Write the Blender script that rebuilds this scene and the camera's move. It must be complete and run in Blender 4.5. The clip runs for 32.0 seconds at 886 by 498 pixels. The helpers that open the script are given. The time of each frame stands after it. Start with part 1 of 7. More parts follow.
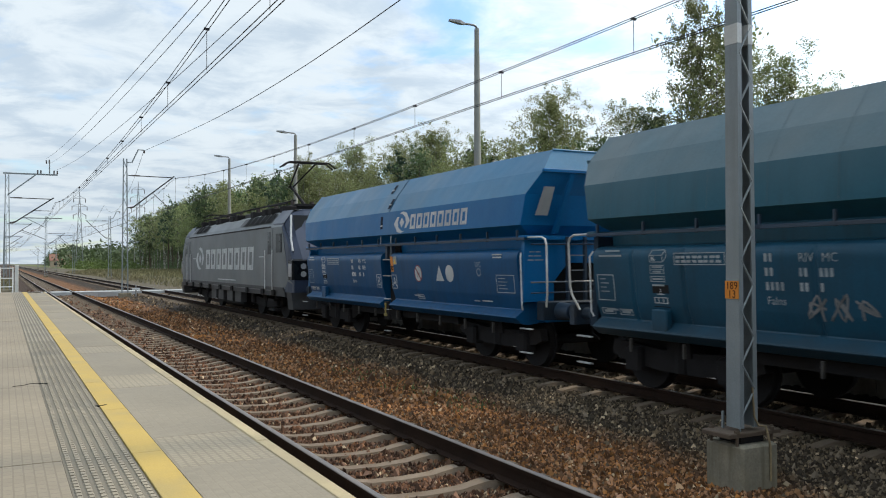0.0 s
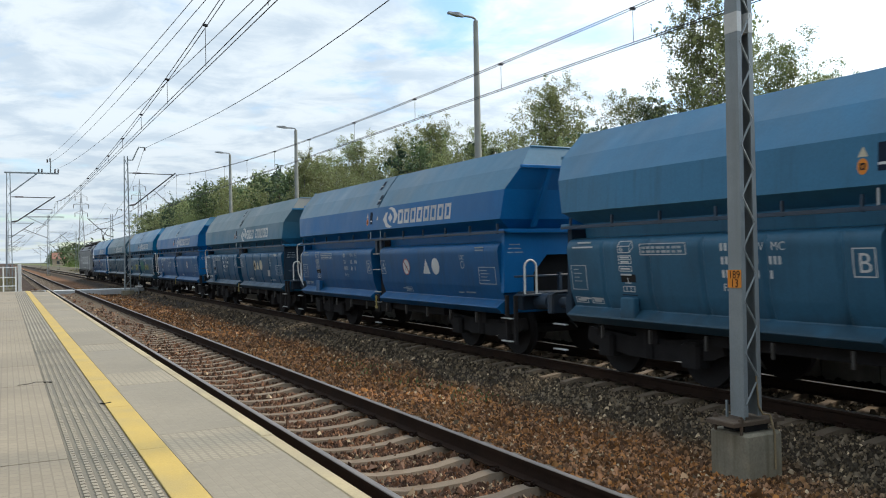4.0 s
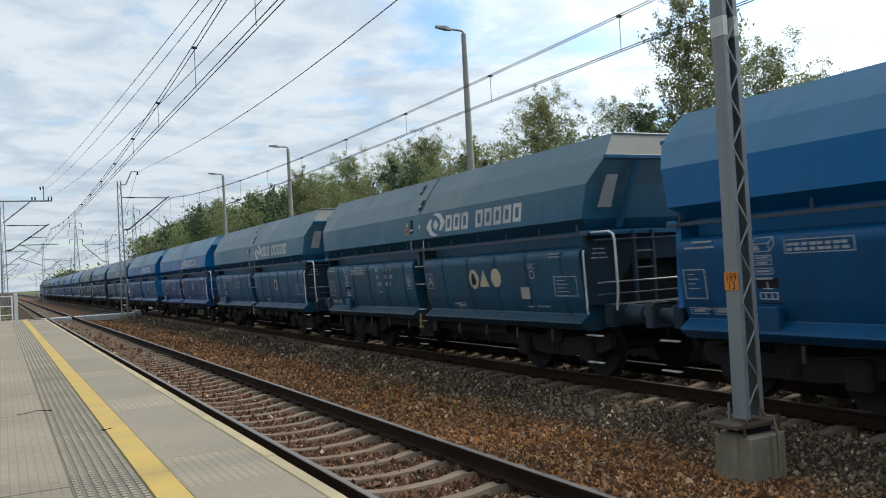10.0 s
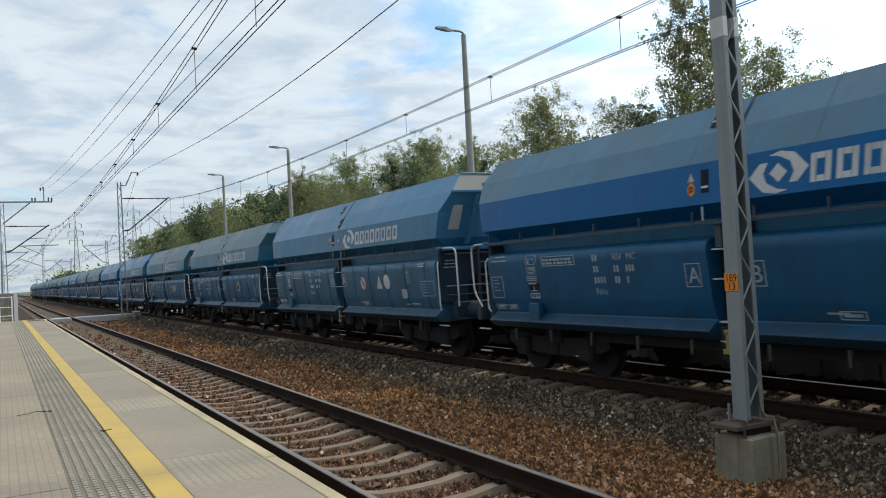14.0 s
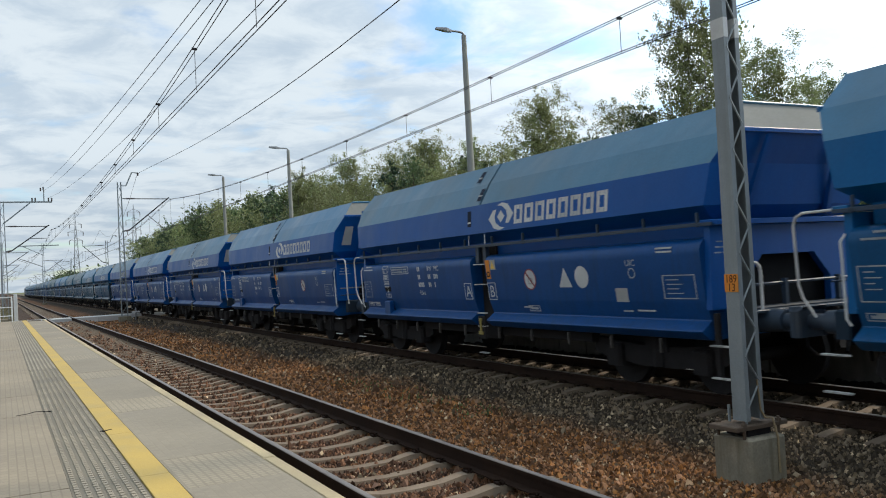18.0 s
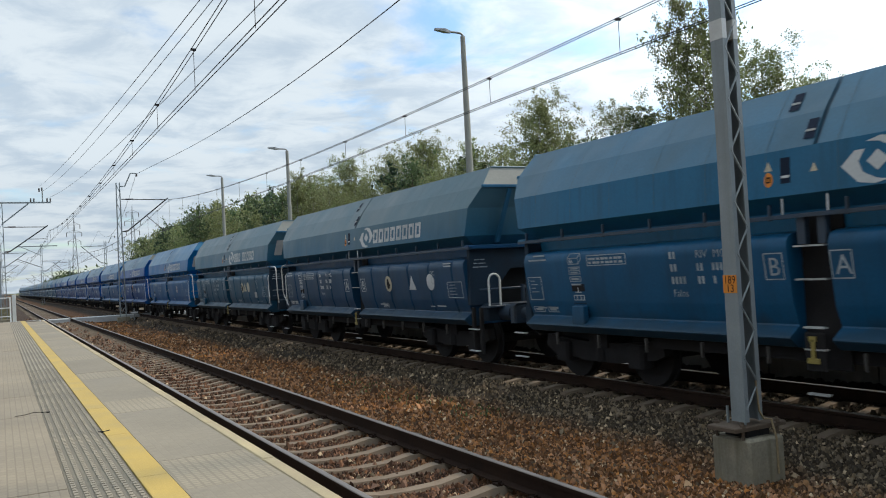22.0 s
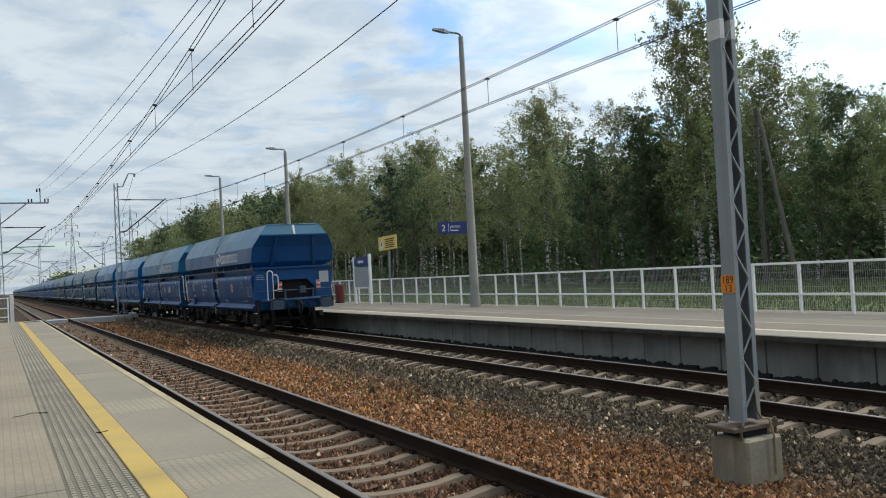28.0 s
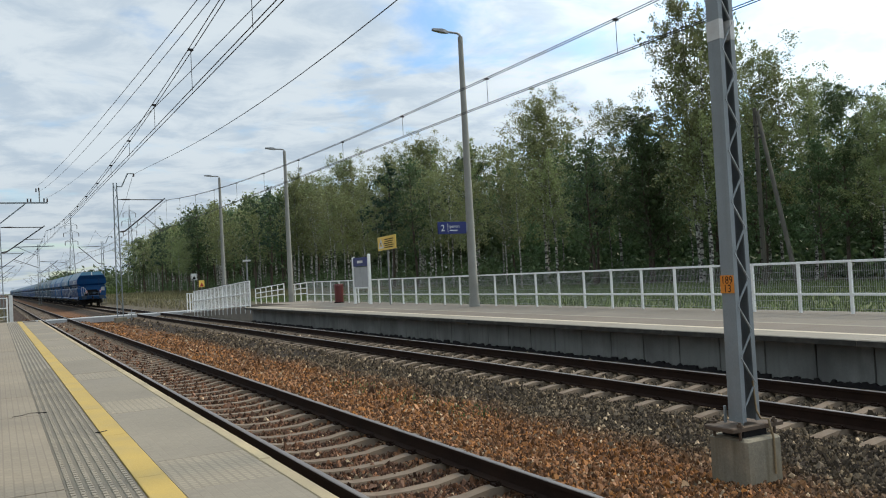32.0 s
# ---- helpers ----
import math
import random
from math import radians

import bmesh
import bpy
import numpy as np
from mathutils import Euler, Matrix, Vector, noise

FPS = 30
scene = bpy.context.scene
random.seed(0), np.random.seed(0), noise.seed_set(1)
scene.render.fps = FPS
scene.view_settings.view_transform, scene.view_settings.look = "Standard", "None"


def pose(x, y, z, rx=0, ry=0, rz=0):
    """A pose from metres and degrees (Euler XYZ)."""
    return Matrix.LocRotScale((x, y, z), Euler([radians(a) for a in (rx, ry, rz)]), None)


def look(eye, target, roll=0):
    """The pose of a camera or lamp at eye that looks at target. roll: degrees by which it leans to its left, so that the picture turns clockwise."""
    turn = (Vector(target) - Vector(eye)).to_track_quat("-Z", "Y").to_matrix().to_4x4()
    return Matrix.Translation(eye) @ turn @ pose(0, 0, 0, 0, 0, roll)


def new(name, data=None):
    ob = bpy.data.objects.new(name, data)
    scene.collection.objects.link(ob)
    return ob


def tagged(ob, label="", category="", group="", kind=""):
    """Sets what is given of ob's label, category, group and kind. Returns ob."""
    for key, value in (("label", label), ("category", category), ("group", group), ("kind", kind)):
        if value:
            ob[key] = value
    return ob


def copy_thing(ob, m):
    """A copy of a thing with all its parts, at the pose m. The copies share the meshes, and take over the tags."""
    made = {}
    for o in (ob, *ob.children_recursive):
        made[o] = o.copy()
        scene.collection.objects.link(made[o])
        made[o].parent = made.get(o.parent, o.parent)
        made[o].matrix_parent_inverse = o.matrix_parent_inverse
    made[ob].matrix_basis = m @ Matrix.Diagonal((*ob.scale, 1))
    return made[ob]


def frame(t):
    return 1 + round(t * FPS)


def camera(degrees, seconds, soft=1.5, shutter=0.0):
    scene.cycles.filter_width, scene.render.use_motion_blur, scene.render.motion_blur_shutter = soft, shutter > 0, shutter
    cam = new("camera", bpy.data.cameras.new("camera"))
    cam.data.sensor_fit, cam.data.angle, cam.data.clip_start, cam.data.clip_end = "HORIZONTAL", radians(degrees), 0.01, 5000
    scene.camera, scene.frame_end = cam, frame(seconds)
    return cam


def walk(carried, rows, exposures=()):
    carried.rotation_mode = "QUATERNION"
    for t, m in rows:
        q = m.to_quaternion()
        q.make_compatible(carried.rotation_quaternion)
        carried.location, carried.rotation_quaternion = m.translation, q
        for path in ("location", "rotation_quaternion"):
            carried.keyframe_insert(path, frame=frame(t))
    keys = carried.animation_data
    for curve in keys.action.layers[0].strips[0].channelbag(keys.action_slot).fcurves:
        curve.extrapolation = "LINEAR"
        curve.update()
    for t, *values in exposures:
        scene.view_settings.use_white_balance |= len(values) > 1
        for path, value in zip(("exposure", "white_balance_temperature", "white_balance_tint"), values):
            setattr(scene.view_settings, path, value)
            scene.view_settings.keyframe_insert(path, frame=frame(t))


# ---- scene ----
EYE = (0, 0, 1.87)
LENS = 55.5
cam = camera(LENS, 32.0, 1.05, 0.06)
# seconds, and the turn about x, y, z in degrees
TURNS = [
    (0, 90.892, 0.237, -27.6), (0.5, 90.741, 0.069, -27.445), (1, 90.658, -0.173, -27.407), (1.5, 90.669, 0.06, -27.405),
    (2, 90.64, 0.762, -27.341), (2.5, 90.805, 0.79, -27.369), (3, 89.928, 1.028, -27.391), (3.5, 90.164, 0.626, -27.409),
    (5.5, 91.138, 3.158, -27.7), (6, 91.249, 3.147, -27.695), (6.5, 91.3, 3.145, -27.695), (7, 91.3, 3.145, -27.695),
    (8, 91.305, 3.151, -27.695), (9, 91.3, 3.145, -27.695), (10, 91.305, 3.151, -27.695), (11, 91.309, 3.162, -27.694),
    (12, 91.343, 3.156, -27.694), (13, 91.355, 3.149, -27.695), (14, 91.36, 3.155, -27.694), (14.5, 91.359, 3.125, -27.707),
    (16.5, 91.367, 3.142, -27.726), (17, 91.372, 3.141, -27.736), (18, 91.407, 3.076, -27.697), (19, 91.385, 3.087, -27.755),
    (20, 91.419, 3.141, -27.726), (21, 91.478, 3.113, -27.76), (22, 91.459, 3.044, -27.779), (23, 91.45, 3.095, -27.798),
    (24, 91.481, 3.078, -27.799), (25, 91.489, 3.09, -27.818), (25.5, 91.461, 3.083, -27.83), (27.5, 91.478, 3.059, -27.887),
    (28, 91.469, 3.079, -27.9), (29, 91.465, 3.026, -27.923), (30, 91.476, 3.02, -27.928), (31, 91.476, 3.015, -27.933),
    (32, 91.469, 3.056, -27.95),
]
walk(cam, [(t, pose(*EYE, a, b, c)) for t, a, b, c in TURNS], [(0.0, 0.02), (1.0, 0.06), (2.0, 0.06), (3.0, 0.15), (4.5, 0.07), (6.0, -0.08), (26.0, -0.08), (28.0, -0.2), (32.0, -0.2)])

# ---- light: hazy sun ahead to the side of the train, broken bright cloud ----
SUN_AZ, SUN_EL = 91, 44
sun_way = Vector((math.sin(radians(SUN_AZ)) * math.cos(radians(SUN_EL)), math.cos(radians(SUN_AZ)) * math.cos(radians(SUN_EL)), math.sin(radians(SUN_EL))))
sun = new("sun", bpy.data.lights.new("sun", "SUN"))
sun.data.energy, sun.data.angle, sun.data.color = 2.9, radians(4), (1.0, 0.88, 0.70)
sun.matrix_basis = look((0, 0, 0), -sun_way)
scene.view_settings.exposure = -0.12


def make_world():
    w = bpy.data.worlds.new("sky")
    scene.world = w
    w.use_nodes = True
    n, l = w.node_tree.nodes, w.node_tree.links
    n.clear()
    out, bg = n.new("ShaderNodeOutputWorld"), n.new("ShaderNodeBackground")
    sky = n.new("ShaderNodeTexSky")
    sky.sky_type, sky.sun_disc = "NISHITA", False
    sky.sun_elevation, sky.sun_rotation = radians(SUN_EL), radians(SUN_AZ)
    sky.air_density, sky.dust_density, sky.ozone_density = 1.0, 0.6, 1.0
    tint = n.new("ShaderNodeMix")
    tint.data_type, tint.blend_type = "RGBA", "MULTIPLY"
    tint.inputs["Factor"].default_value = 1.0
    tint.inputs["B"].default_value = (0.160, 0.181, 0.194, 1)
    l.new(sky.outputs["Color"], tint.inputs["A"])
    co = n.new("ShaderNodeTexCoord")
    sep = n.new("ShaderNodeSeparateXYZ")
    l.new(co.outputs["Generated"], sep.inputs[0])
    zz = n.new("ShaderNodeMath")
    zz.operation = "ADD"
    zz.inputs[1].default_value = 0.12
    zc = n.new("ShaderNodeMath")
    zc.operation = "MAXIMUM"
    zc.inputs[1].default_value = 0.0
    l.new(sep.outputs["Z"], zc.inputs[0])
    l.new(zc.outputs[0], zz.inputs[0])
    div = n.new("ShaderNodeVectorMath")
    div.operation = "DIVIDE"
    com = n.new("ShaderNodeCombineXYZ")
    for i in range(3):
        l.new(zz.outputs[0], com.inputs[i])
    l.new(co.outputs["Generated"], div.inputs[0])
    l.new(com.outputs[0], div.inputs[1])
    flat = n.new("ShaderNodeVectorMath")
    flat.operation = "MULTIPLY"
    flat.inputs[1].default_value = (1.0, 1.0, 0.0)
    l.new(div.outputs[0], flat.inputs[0])

    def cloud(scale, detail, rough, dist, lo, hi, off):
        mp = n.new("ShaderNodeMapping")
        mp.inputs["Location"].default_value = off
        l.new(flat.outputs[0], mp.inputs["Vector"])
        t = n.new("ShaderNodeTexNoise")
        t.inputs["Scale"].default_value, t.inputs["Detail"].default_value = scale, detail
        t.inputs["Roughness"].default_value, t.inputs["Distortion"].default_value = rough, dist
        l.new(mp.outputs[0], t.inputs["Vector"])
        r = n.new("ShaderNodeMapRange")
        r.interpolation_type = "SMOOTHSTEP"
        r.inputs["From Min"].default_value, r.inputs["From Max"].default_value = lo, hi
        l.new(t.outputs["Fac"], r.inputs["Value"])
        return r.outputs["Result"]

    cover = cloud(1.5, 6, 0.56, 0.3, 0.30, 0.47, (3.1, 1.7, 0))
    shade = cloud(3.2, 7, 0.6, 0.35, 0.34, 0.60, (7.3, 2.2, 0))
    tone = n.new("ShaderNodeMix")
    tone.data_type = "RGBA"
    tone.inputs["A"].default_value = (0.60, 0.722, 0.845, 1)
    tone.inputs["B"].default_value = (0.825, 0.925, 1.0, 1)
    l.new(shade, tone.inputs["Factor"])
    mix = n.new("ShaderNodeMix")
    mix.data_type = "RGBA"
    l.new(cover, mix.inputs["Factor"])
    l.new(tint.outputs["Result"], mix.inputs["A"])
    l.new(tone.outputs["Result"], mix.inputs["B"])
    # brighter cloud round the hidden sun, greyer cloud away from it
    dot = n.new("ShaderNodeVectorMath")
    dot.operation = "DOT_PRODUCT"
    dot.inputs[1].default_value = sun_way
    l.new(co.outputs["Generated"], dot.inputs[0])
    rg = n.new("ShaderNodeMapRange")
    rg.interpolation_type = "SMOOTHSTEP"
    rg.inputs["From Min"].default_value, rg.inputs["From Max"].default_value = 0.38, 0.97
    rg.inputs["To Min"].default_value, rg.inputs["To Max"].default_value = 0.965, 2.25
    l.new(dot.outputs["Value"], rg.inputs["Value"])
    rb = n.new("ShaderNodeMapRange")
    rb.interpolation_type = "SMOOTHSTEP"
    rb.inputs["From Min"].default_value, rb.inputs["From Max"].default_value = -0.75, -0.20
    rb.inputs["To Min"].default_value, rb.inputs["To Max"].default_value = 0.20, 1.0
    l.new(dot.outputs["Value"], rb.inputs["Value"])
    # greyer air towards the horizon
    rh = n.new("ShaderNodeMapRange")
    rh.interpolation_type = "SMOOTHSTEP"
    rh.inputs["From Min"].default_value, rh.inputs["From Max"].default_value = 0.0, 0.2
    rh.inputs["To Min"].default_value, rh.inputs["To Max"].default_value = 0.84, 1.0
    l.new(zc.outputs[0], rh.inputs["Value"])
    low = n.new("ShaderNodeMath")
    low.operation = "MULTIPLY"
    l.new(rb.outputs["Result"], low.inputs[0])
    l.new(rh.outputs["Result"], low.inputs[1])
    both = n.new("ShaderNodeMath")
    both.operation = "MULTIPLY"
    l.new(rg.outputs["Result"], both.inputs[0])
    l.new(low.outputs[0], both.inputs[1])
    l.new(mix.outputs["Result"], bg.inputs["Color"])
    l.new(both.outputs[0], bg.inputs["Strength"])
    l.new(bg.outputs[0], out.inputs[0])


make_world()

# ---- materials ----
def mat(name, col, rough=0.7, metal=0.0, var=0.25, scale=3.0, fine=60.0, bump=0.15, stain=None, stain_amt=0.0, stain_scale=1.2, island=0.0, obj=0.0, spec=0.5, streak=None, bump_dist=0.01, dent=0.0, fall=None):
    """A surface with colour variation at two scales, fine relief and stains of their own shape."""
    m = bpy.data.materials.new(name)
    m.use_nodes = True
    n, l = m.node_tree.nodes, m.node_tree.links
    b = n["Principled BSDF"]
    b.inputs["Metallic"].default_value = metal
    b.inputs["Specular IOR Level"].default_value = spec
    co = n.new("ShaderNodeTexCoord")
    src = co.outputs["Object"]

    def noise_at(sc, detail=5, vec=None):
        t = n.new("ShaderNodeTexNoise")
        t.inputs["Scale"].default_value, t.inputs["Detail"].default_value = sc, detail
        l.new(vec or src, t.inputs["Vector"])
        return t.outputs["Fac"]

    def ramp(f, lo, hi, a, c):
        r = n.new("ShaderNodeMapRange")
        r.inputs["From Min"].default_value, r.inputs["From Max"].default_value = lo, hi
        r.inputs["To Min"].default_value, r.inputs["To Max"].default_value = a, c
        l.new(f, r.inputs["Value"])
        return r.outputs["Result"]

    def mult(x, y):
        t = n.new("ShaderNodeMath")
        t.operation = "MULTIPLY"
        l.new(x, t.inputs[0])
        l.new(y, t.inputs[1])
        return t.outputs[0]

    f1, f2 = noise_at(scale), noise_at(fine, 3)
    fac = mult(ramp(f1, 0.3, 0.7, 1 - var, 1 + var), ramp(f2, 0.3, 0.7, 1 - var * 0.6, 1 + var * 0.6))
    if island:
        g = n.new("ShaderNodeNewGeometry")
        fac = mult(fac, ramp(g.outputs["Random Per Island"], 0, 1, 1 - island, 1 + island))
    if obj:
        oi = n.new("ShaderNodeObjectInfo")
        fac = mult(fac, ramp(oi.outputs["Random"], 0, 1, 1 - obj, 1 + obj))
    vm = n.new("ShaderNodeVectorMath")
    vm.operation = "SCALE"
    vm.inputs[0].default_value = col
    l.new(fac, vm.inputs["Scale"])
    colour = vm.outputs[0]

    def over(colour, c2, f):
        mx = n.new("ShaderNodeMix")
        mx.data_type = "RGBA"
        l.new(f, mx.inputs["Factor"])
        l.new(colour, mx.inputs["A"])
        mx.inputs["B"].default_value = (*c2, 1)
        return mx.outputs["Result"]

    if stain:
        colour = over(colour, stain, ramp(noise_at(stain_scale, 8), 0.46, 0.68, 0, stain_amt))
    if streak:
        mp = n.new("ShaderNodeMapping")
        mp.inputs["Scale"].default_value = (3.5, 3.5, 0.25)
        l.new(src, mp.inputs["Vector"])
        colour = over(colour, streak[0], ramp(noise_at(2.2, 6, mp.outputs[0]), 0.5, 0.72, 0, streak[1]))
    if fall:
        # a tone laid over by height along an uneven line, such as dust thinning downwards
        sp = n.new("ShaderNodeSeparateXYZ")
        l.new(src, sp.inputs[0])
        mp = n.new("ShaderNodeMapping")
        mp.inputs["Scale"].default_value = (1.0, 1.0, 0.3)
        l.new(src, mp.inputs["Vector"])
        ad = n.new("ShaderNodeMath")
        ad.operation = "MULTIPLY_ADD"
        ad.inputs[1].default_value = 0.7
        l.new(noise_at(1.7, 6, mp.outputs[0]), ad.inputs[0])
        l.new(sp.outputs["Z"], ad.inputs[2])
        colour = over(colour, fall[2], ramp(ad.outputs[0], fall[0] + 0.35, fall[1] + 0.35, 0, fall[3]))
    l.new(colour, b.inputs["Base Color"])
    l.new(ramp(f1, 0.25, 0.75, max(rough - 0.1, 0.03), min(rough + 0.1, 1)), b.inputs["Roughness"])
    if bump:
        bp = n.new("ShaderNodeBump")
        bp.inputs["Strength"].default_value, bp.inputs["Distance"].default_value = bump, bump_dist
        l.new(f2, bp.inputs["Height"])
        l.new(bp.outputs[0], b.inputs["Normal"])
    if dent:
        # shallow dents and buckles of sheet metal
        bd = n.new("ShaderNodeBump")
        bd.inputs["Strength"].default_value, bd.inputs["Distance"].default_value = dent, 0.05
        l.new(noise_at(1.1, 2), bd.inputs["Height"])
        if bump:
            l.new(bp.outputs[0], bd.inputs["Normal"])
        l.new(bd.outputs[0], b.inputs["Normal"])
    return m


DUST = (0.075, 0.115, 0.130)


def paint(name, col, dust, fall=None, run=0.15):
    return mat(name, col, 0.40, 0, 0.10, 0.8, 30, 0.05, stain=DUST, stain_amt=dust, stain_scale=0.55, streak=((col[0] * 0.5 + 0.012, col[1] * 0.5 + 0.012, col[2] * 0.45 + 0.01), run), obj=0.03, spec=0.22, dent=0.5, fall=fall)


PAINTS = {
    "royal": paint("paint_royal_blue", (0.003, 0.078, 0.302), 0.05),
    "deep": paint("paint_deep_blue", (0.003, 0.052, 0.168), 0.10),
    "blue": paint("paint_blue", (0.003, 0.116, 0.320), 0.10),
    "bright": paint("paint_bright_blue", (0.003, 0.124, 0.320), 0.10),
    "petrol": paint("paint_petrol_blue", (0.003, 0.140, 0.289), 0.10),
    "light": paint("paint_faded_light_blue", (0.044, 0.172, 0.302), 0.22, run=0.45),
    "steel": paint("paint_steel_blue", (0.016, 0.132, 0.255), 0.2, run=0.45),
    "dark": paint("paint_dull_navy", (0.012, 0.065, 0.150), 0.12, run=0.45),
    "teal": paint("paint_grey_blue", (0.022, 0.108, 0.172), 0.3, run=0.45),
    "grey": paint("paint_dusty_grey", (0.020, 0.109, 0.208), 0.2, run=0.45),
}
# lower flaps: wagon paints darkened for shade, with stains; some duller at the lip
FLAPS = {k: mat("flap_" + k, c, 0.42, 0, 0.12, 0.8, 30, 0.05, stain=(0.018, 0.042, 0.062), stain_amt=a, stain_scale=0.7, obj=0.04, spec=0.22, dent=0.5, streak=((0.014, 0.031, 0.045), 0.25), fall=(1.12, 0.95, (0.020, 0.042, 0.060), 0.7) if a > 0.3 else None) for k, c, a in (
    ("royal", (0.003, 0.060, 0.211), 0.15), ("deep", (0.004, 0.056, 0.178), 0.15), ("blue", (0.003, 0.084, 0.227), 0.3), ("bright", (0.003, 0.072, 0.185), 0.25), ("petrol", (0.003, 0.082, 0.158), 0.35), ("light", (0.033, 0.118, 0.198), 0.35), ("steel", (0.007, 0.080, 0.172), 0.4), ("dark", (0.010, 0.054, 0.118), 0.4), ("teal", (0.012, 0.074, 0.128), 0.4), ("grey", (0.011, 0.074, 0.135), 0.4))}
# wagon-end paint darkened for the shade between wagons, with dark stains
END_SHADE = mat("shaded_end_paint", (0.014, 0.030, 0.050), 0.7, 0, 0.2, 2, 40, 0.1, stain=(0.020, 0.020, 0.020), stain_amt=0.6, spec=0.2)
# upper walls of the old wagons: roof dust runs down over the paint
DUSTED = {k: paint("dusted_paint_" + k, c, 0.3, (2.50, 3.05, (0.070, 0.150, 0.195), 0.75), 0.4) for k, c in (("blue", (0.010, 0.112, 0.245)), ("steel", (0.024, 0.140, 0.245)), ("dark", (0.012, 0.060, 0.130)), ("teal", (0.022, 0.104, 0.150)), ("grey", (0.022, 0.114, 0.200)))}
ROOFS = {
    "fresh": mat("roof_fresh_blue", (0.028, 0.155, 0.290), 0.38, 0, 0.1, 0.9, 30, 0.05, stain=DUST, stain_amt=0.35, stain_scale=0.6, dent=0.6, obj=0.06, spec=0.4),
    "mid": mat("roof_dusty_blue", (0.042, 0.146, 0.238), 0.40, 0, 0.12, 0.9, 30, 0.05, stain=DUST, stain_amt=0.5, stain_scale=0.6, dent=0.6, obj=0.06, spec=0.4),
    "dull": mat("roof_grey_dust", (0.076, 0.142, 0.172), 0.45, 0, 0.12, 0.9, 30, 0.05, stain=(0.165, 0.190, 0.190), stain_amt=0.5, stain_scale=0.6, dent=0.6, obj=0.06, spec=0.4),
}
M_WHITE = mat("white_paint", (0.62, 0.63, 0.62), 0.55, 0, 0.12, 4, 50, 0.05, stain=(0.25, 0.24, 0.22), stain_amt=0.3)
M_STEP = mat("scuffed_white_step_paint", (0.44, 0.44, 0.43), 0.6, 0, 0.15, 5, 50, 0.05, stain=(0.12, 0.12, 0.11), stain_amt=0.6, stain_scale=6)
M_LETTER = mat("white_lettering", (0.55, 0.57, 0.57), 0.55, 0, 0.10, 3, 40, 0.0, stain=(0.2, 0.24, 0.28), stain_amt=0.45, stain_scale=1.6)
M_FINE = mat("faded_fine_lettering", (0.34, 0.38, 0.40), 0.6, 0, 0.15, 5, 60, 0.0, stain=(0.10, 0.15, 0.19), stain_amt=0.6, stain_scale=3)
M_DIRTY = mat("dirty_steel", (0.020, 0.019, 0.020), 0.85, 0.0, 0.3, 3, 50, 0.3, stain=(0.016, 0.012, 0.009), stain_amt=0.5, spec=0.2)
M_SEAM = mat("dull_weld_bead", (0.075, 0.125, 0.150), 0.7, 0, 0.15, 3, 50, 0)
M_CREAM = mat("cream_sign_paint", (0.50, 0.46, 0.34), 0.6, 0, 0.12, 4, 50, 0, stain=(0.30, 0.27, 0.20), stain_amt=0.4, stain_scale=3)
M_SLOT = mat("slot_dark_blue", (0.006, 0.014, 0.034), 0.7, 0, 0.15, 4, 50, 0.05, spec=0.2)
M_PIN = mat("worn_pin_steel", (0.055, 0.05, 0.045), 0.6, 0.2, 0.2, 4, 50, 0.1)
M_PALE = mat("pale_dusty_end_sheet", (0.225, 0.23, 0.21), 0.7, 0, 0.12, 1.2, 40, 0.1, stain=(0.20, 0.19, 0.16), stain_amt=0.5, stain_scale=1.5, dent=0.4, obj=0.12)
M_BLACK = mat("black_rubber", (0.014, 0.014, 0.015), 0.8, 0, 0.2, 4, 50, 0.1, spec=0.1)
M_YELLOW = mat("yellow_paint", (0.30, 0.23, 0.05), 0.6, 0, 0.1, 3, 60, 0.1, stain=(0.12, 0.10, 0.05), stain_amt=0.6)
M_YLINE = mat("yellow_platform_line", (0.41, 0.285, 0.072), 0.8, 0, 0.10, 1.5, 90, 0.2, stain=(0.30, 0.24, 0.11), stain_amt=0.45, stain_scale=2.0)
M_ORANGE = mat("orange_plate", (0.72, 0.24, 0.015), 0.6, 0, 0.1, 3, 60, 0.05, stain=(0.4, 0.2, 0.06), stain_amt=0.3, stain_scale=6)
M_SIGNRED = mat("dull_red_sign_print", (0.24, 0.045, 0.05), 0.6, 0, 0.12, 4, 50, 0)
M_BAR = mat("dark_grey_blue_bar", (0.022, 0.045, 0.078), 0.55, 0, 0.15, 3, 50, 0.1, stain=(0.05, 0.05, 0.045), stain_amt=0.4)
M_LINE2 = mat("pale_platform_line", (0.52, 0.46, 0.34), 0.8, 0, 0.1, 2, 60, 0.1, stain=(0.3, 0.26, 0.18), stain_amt=0.4)
M_RED = mat("red_paint", (0.5, 0.05, 0.03), 0.5, 0, 0.15, 4, 50, 0.05)
M_GALV = mat("grey_mast_paint", (0.228, 0.258, 0.269), 0.55, 0.1, 0.12, 2.5, 70, 0.1, stain=(0.16, 0.17, 0.165), stain_amt=0.4, streak=((0.15, 0.155, 0.15), 0.4))
M_BAND = mat("white_mast_band", (0.56, 0.56, 0.54), 0.6, 0, 0.1, 3, 60, 0.05)
M_POLE = mat("concrete_lamp_post", (0.27, 0.27, 0.245), 0.85, 0, 0.14, 2, 60, 0.2, stain=(0.27, 0.27, 0.25), stain_amt=0.4)
M_LAMP = mat("lamp_head_grey", (0.216, 0.225, 0.234), 0.5, 0.3, 0.1, 5, 60, 0.05)
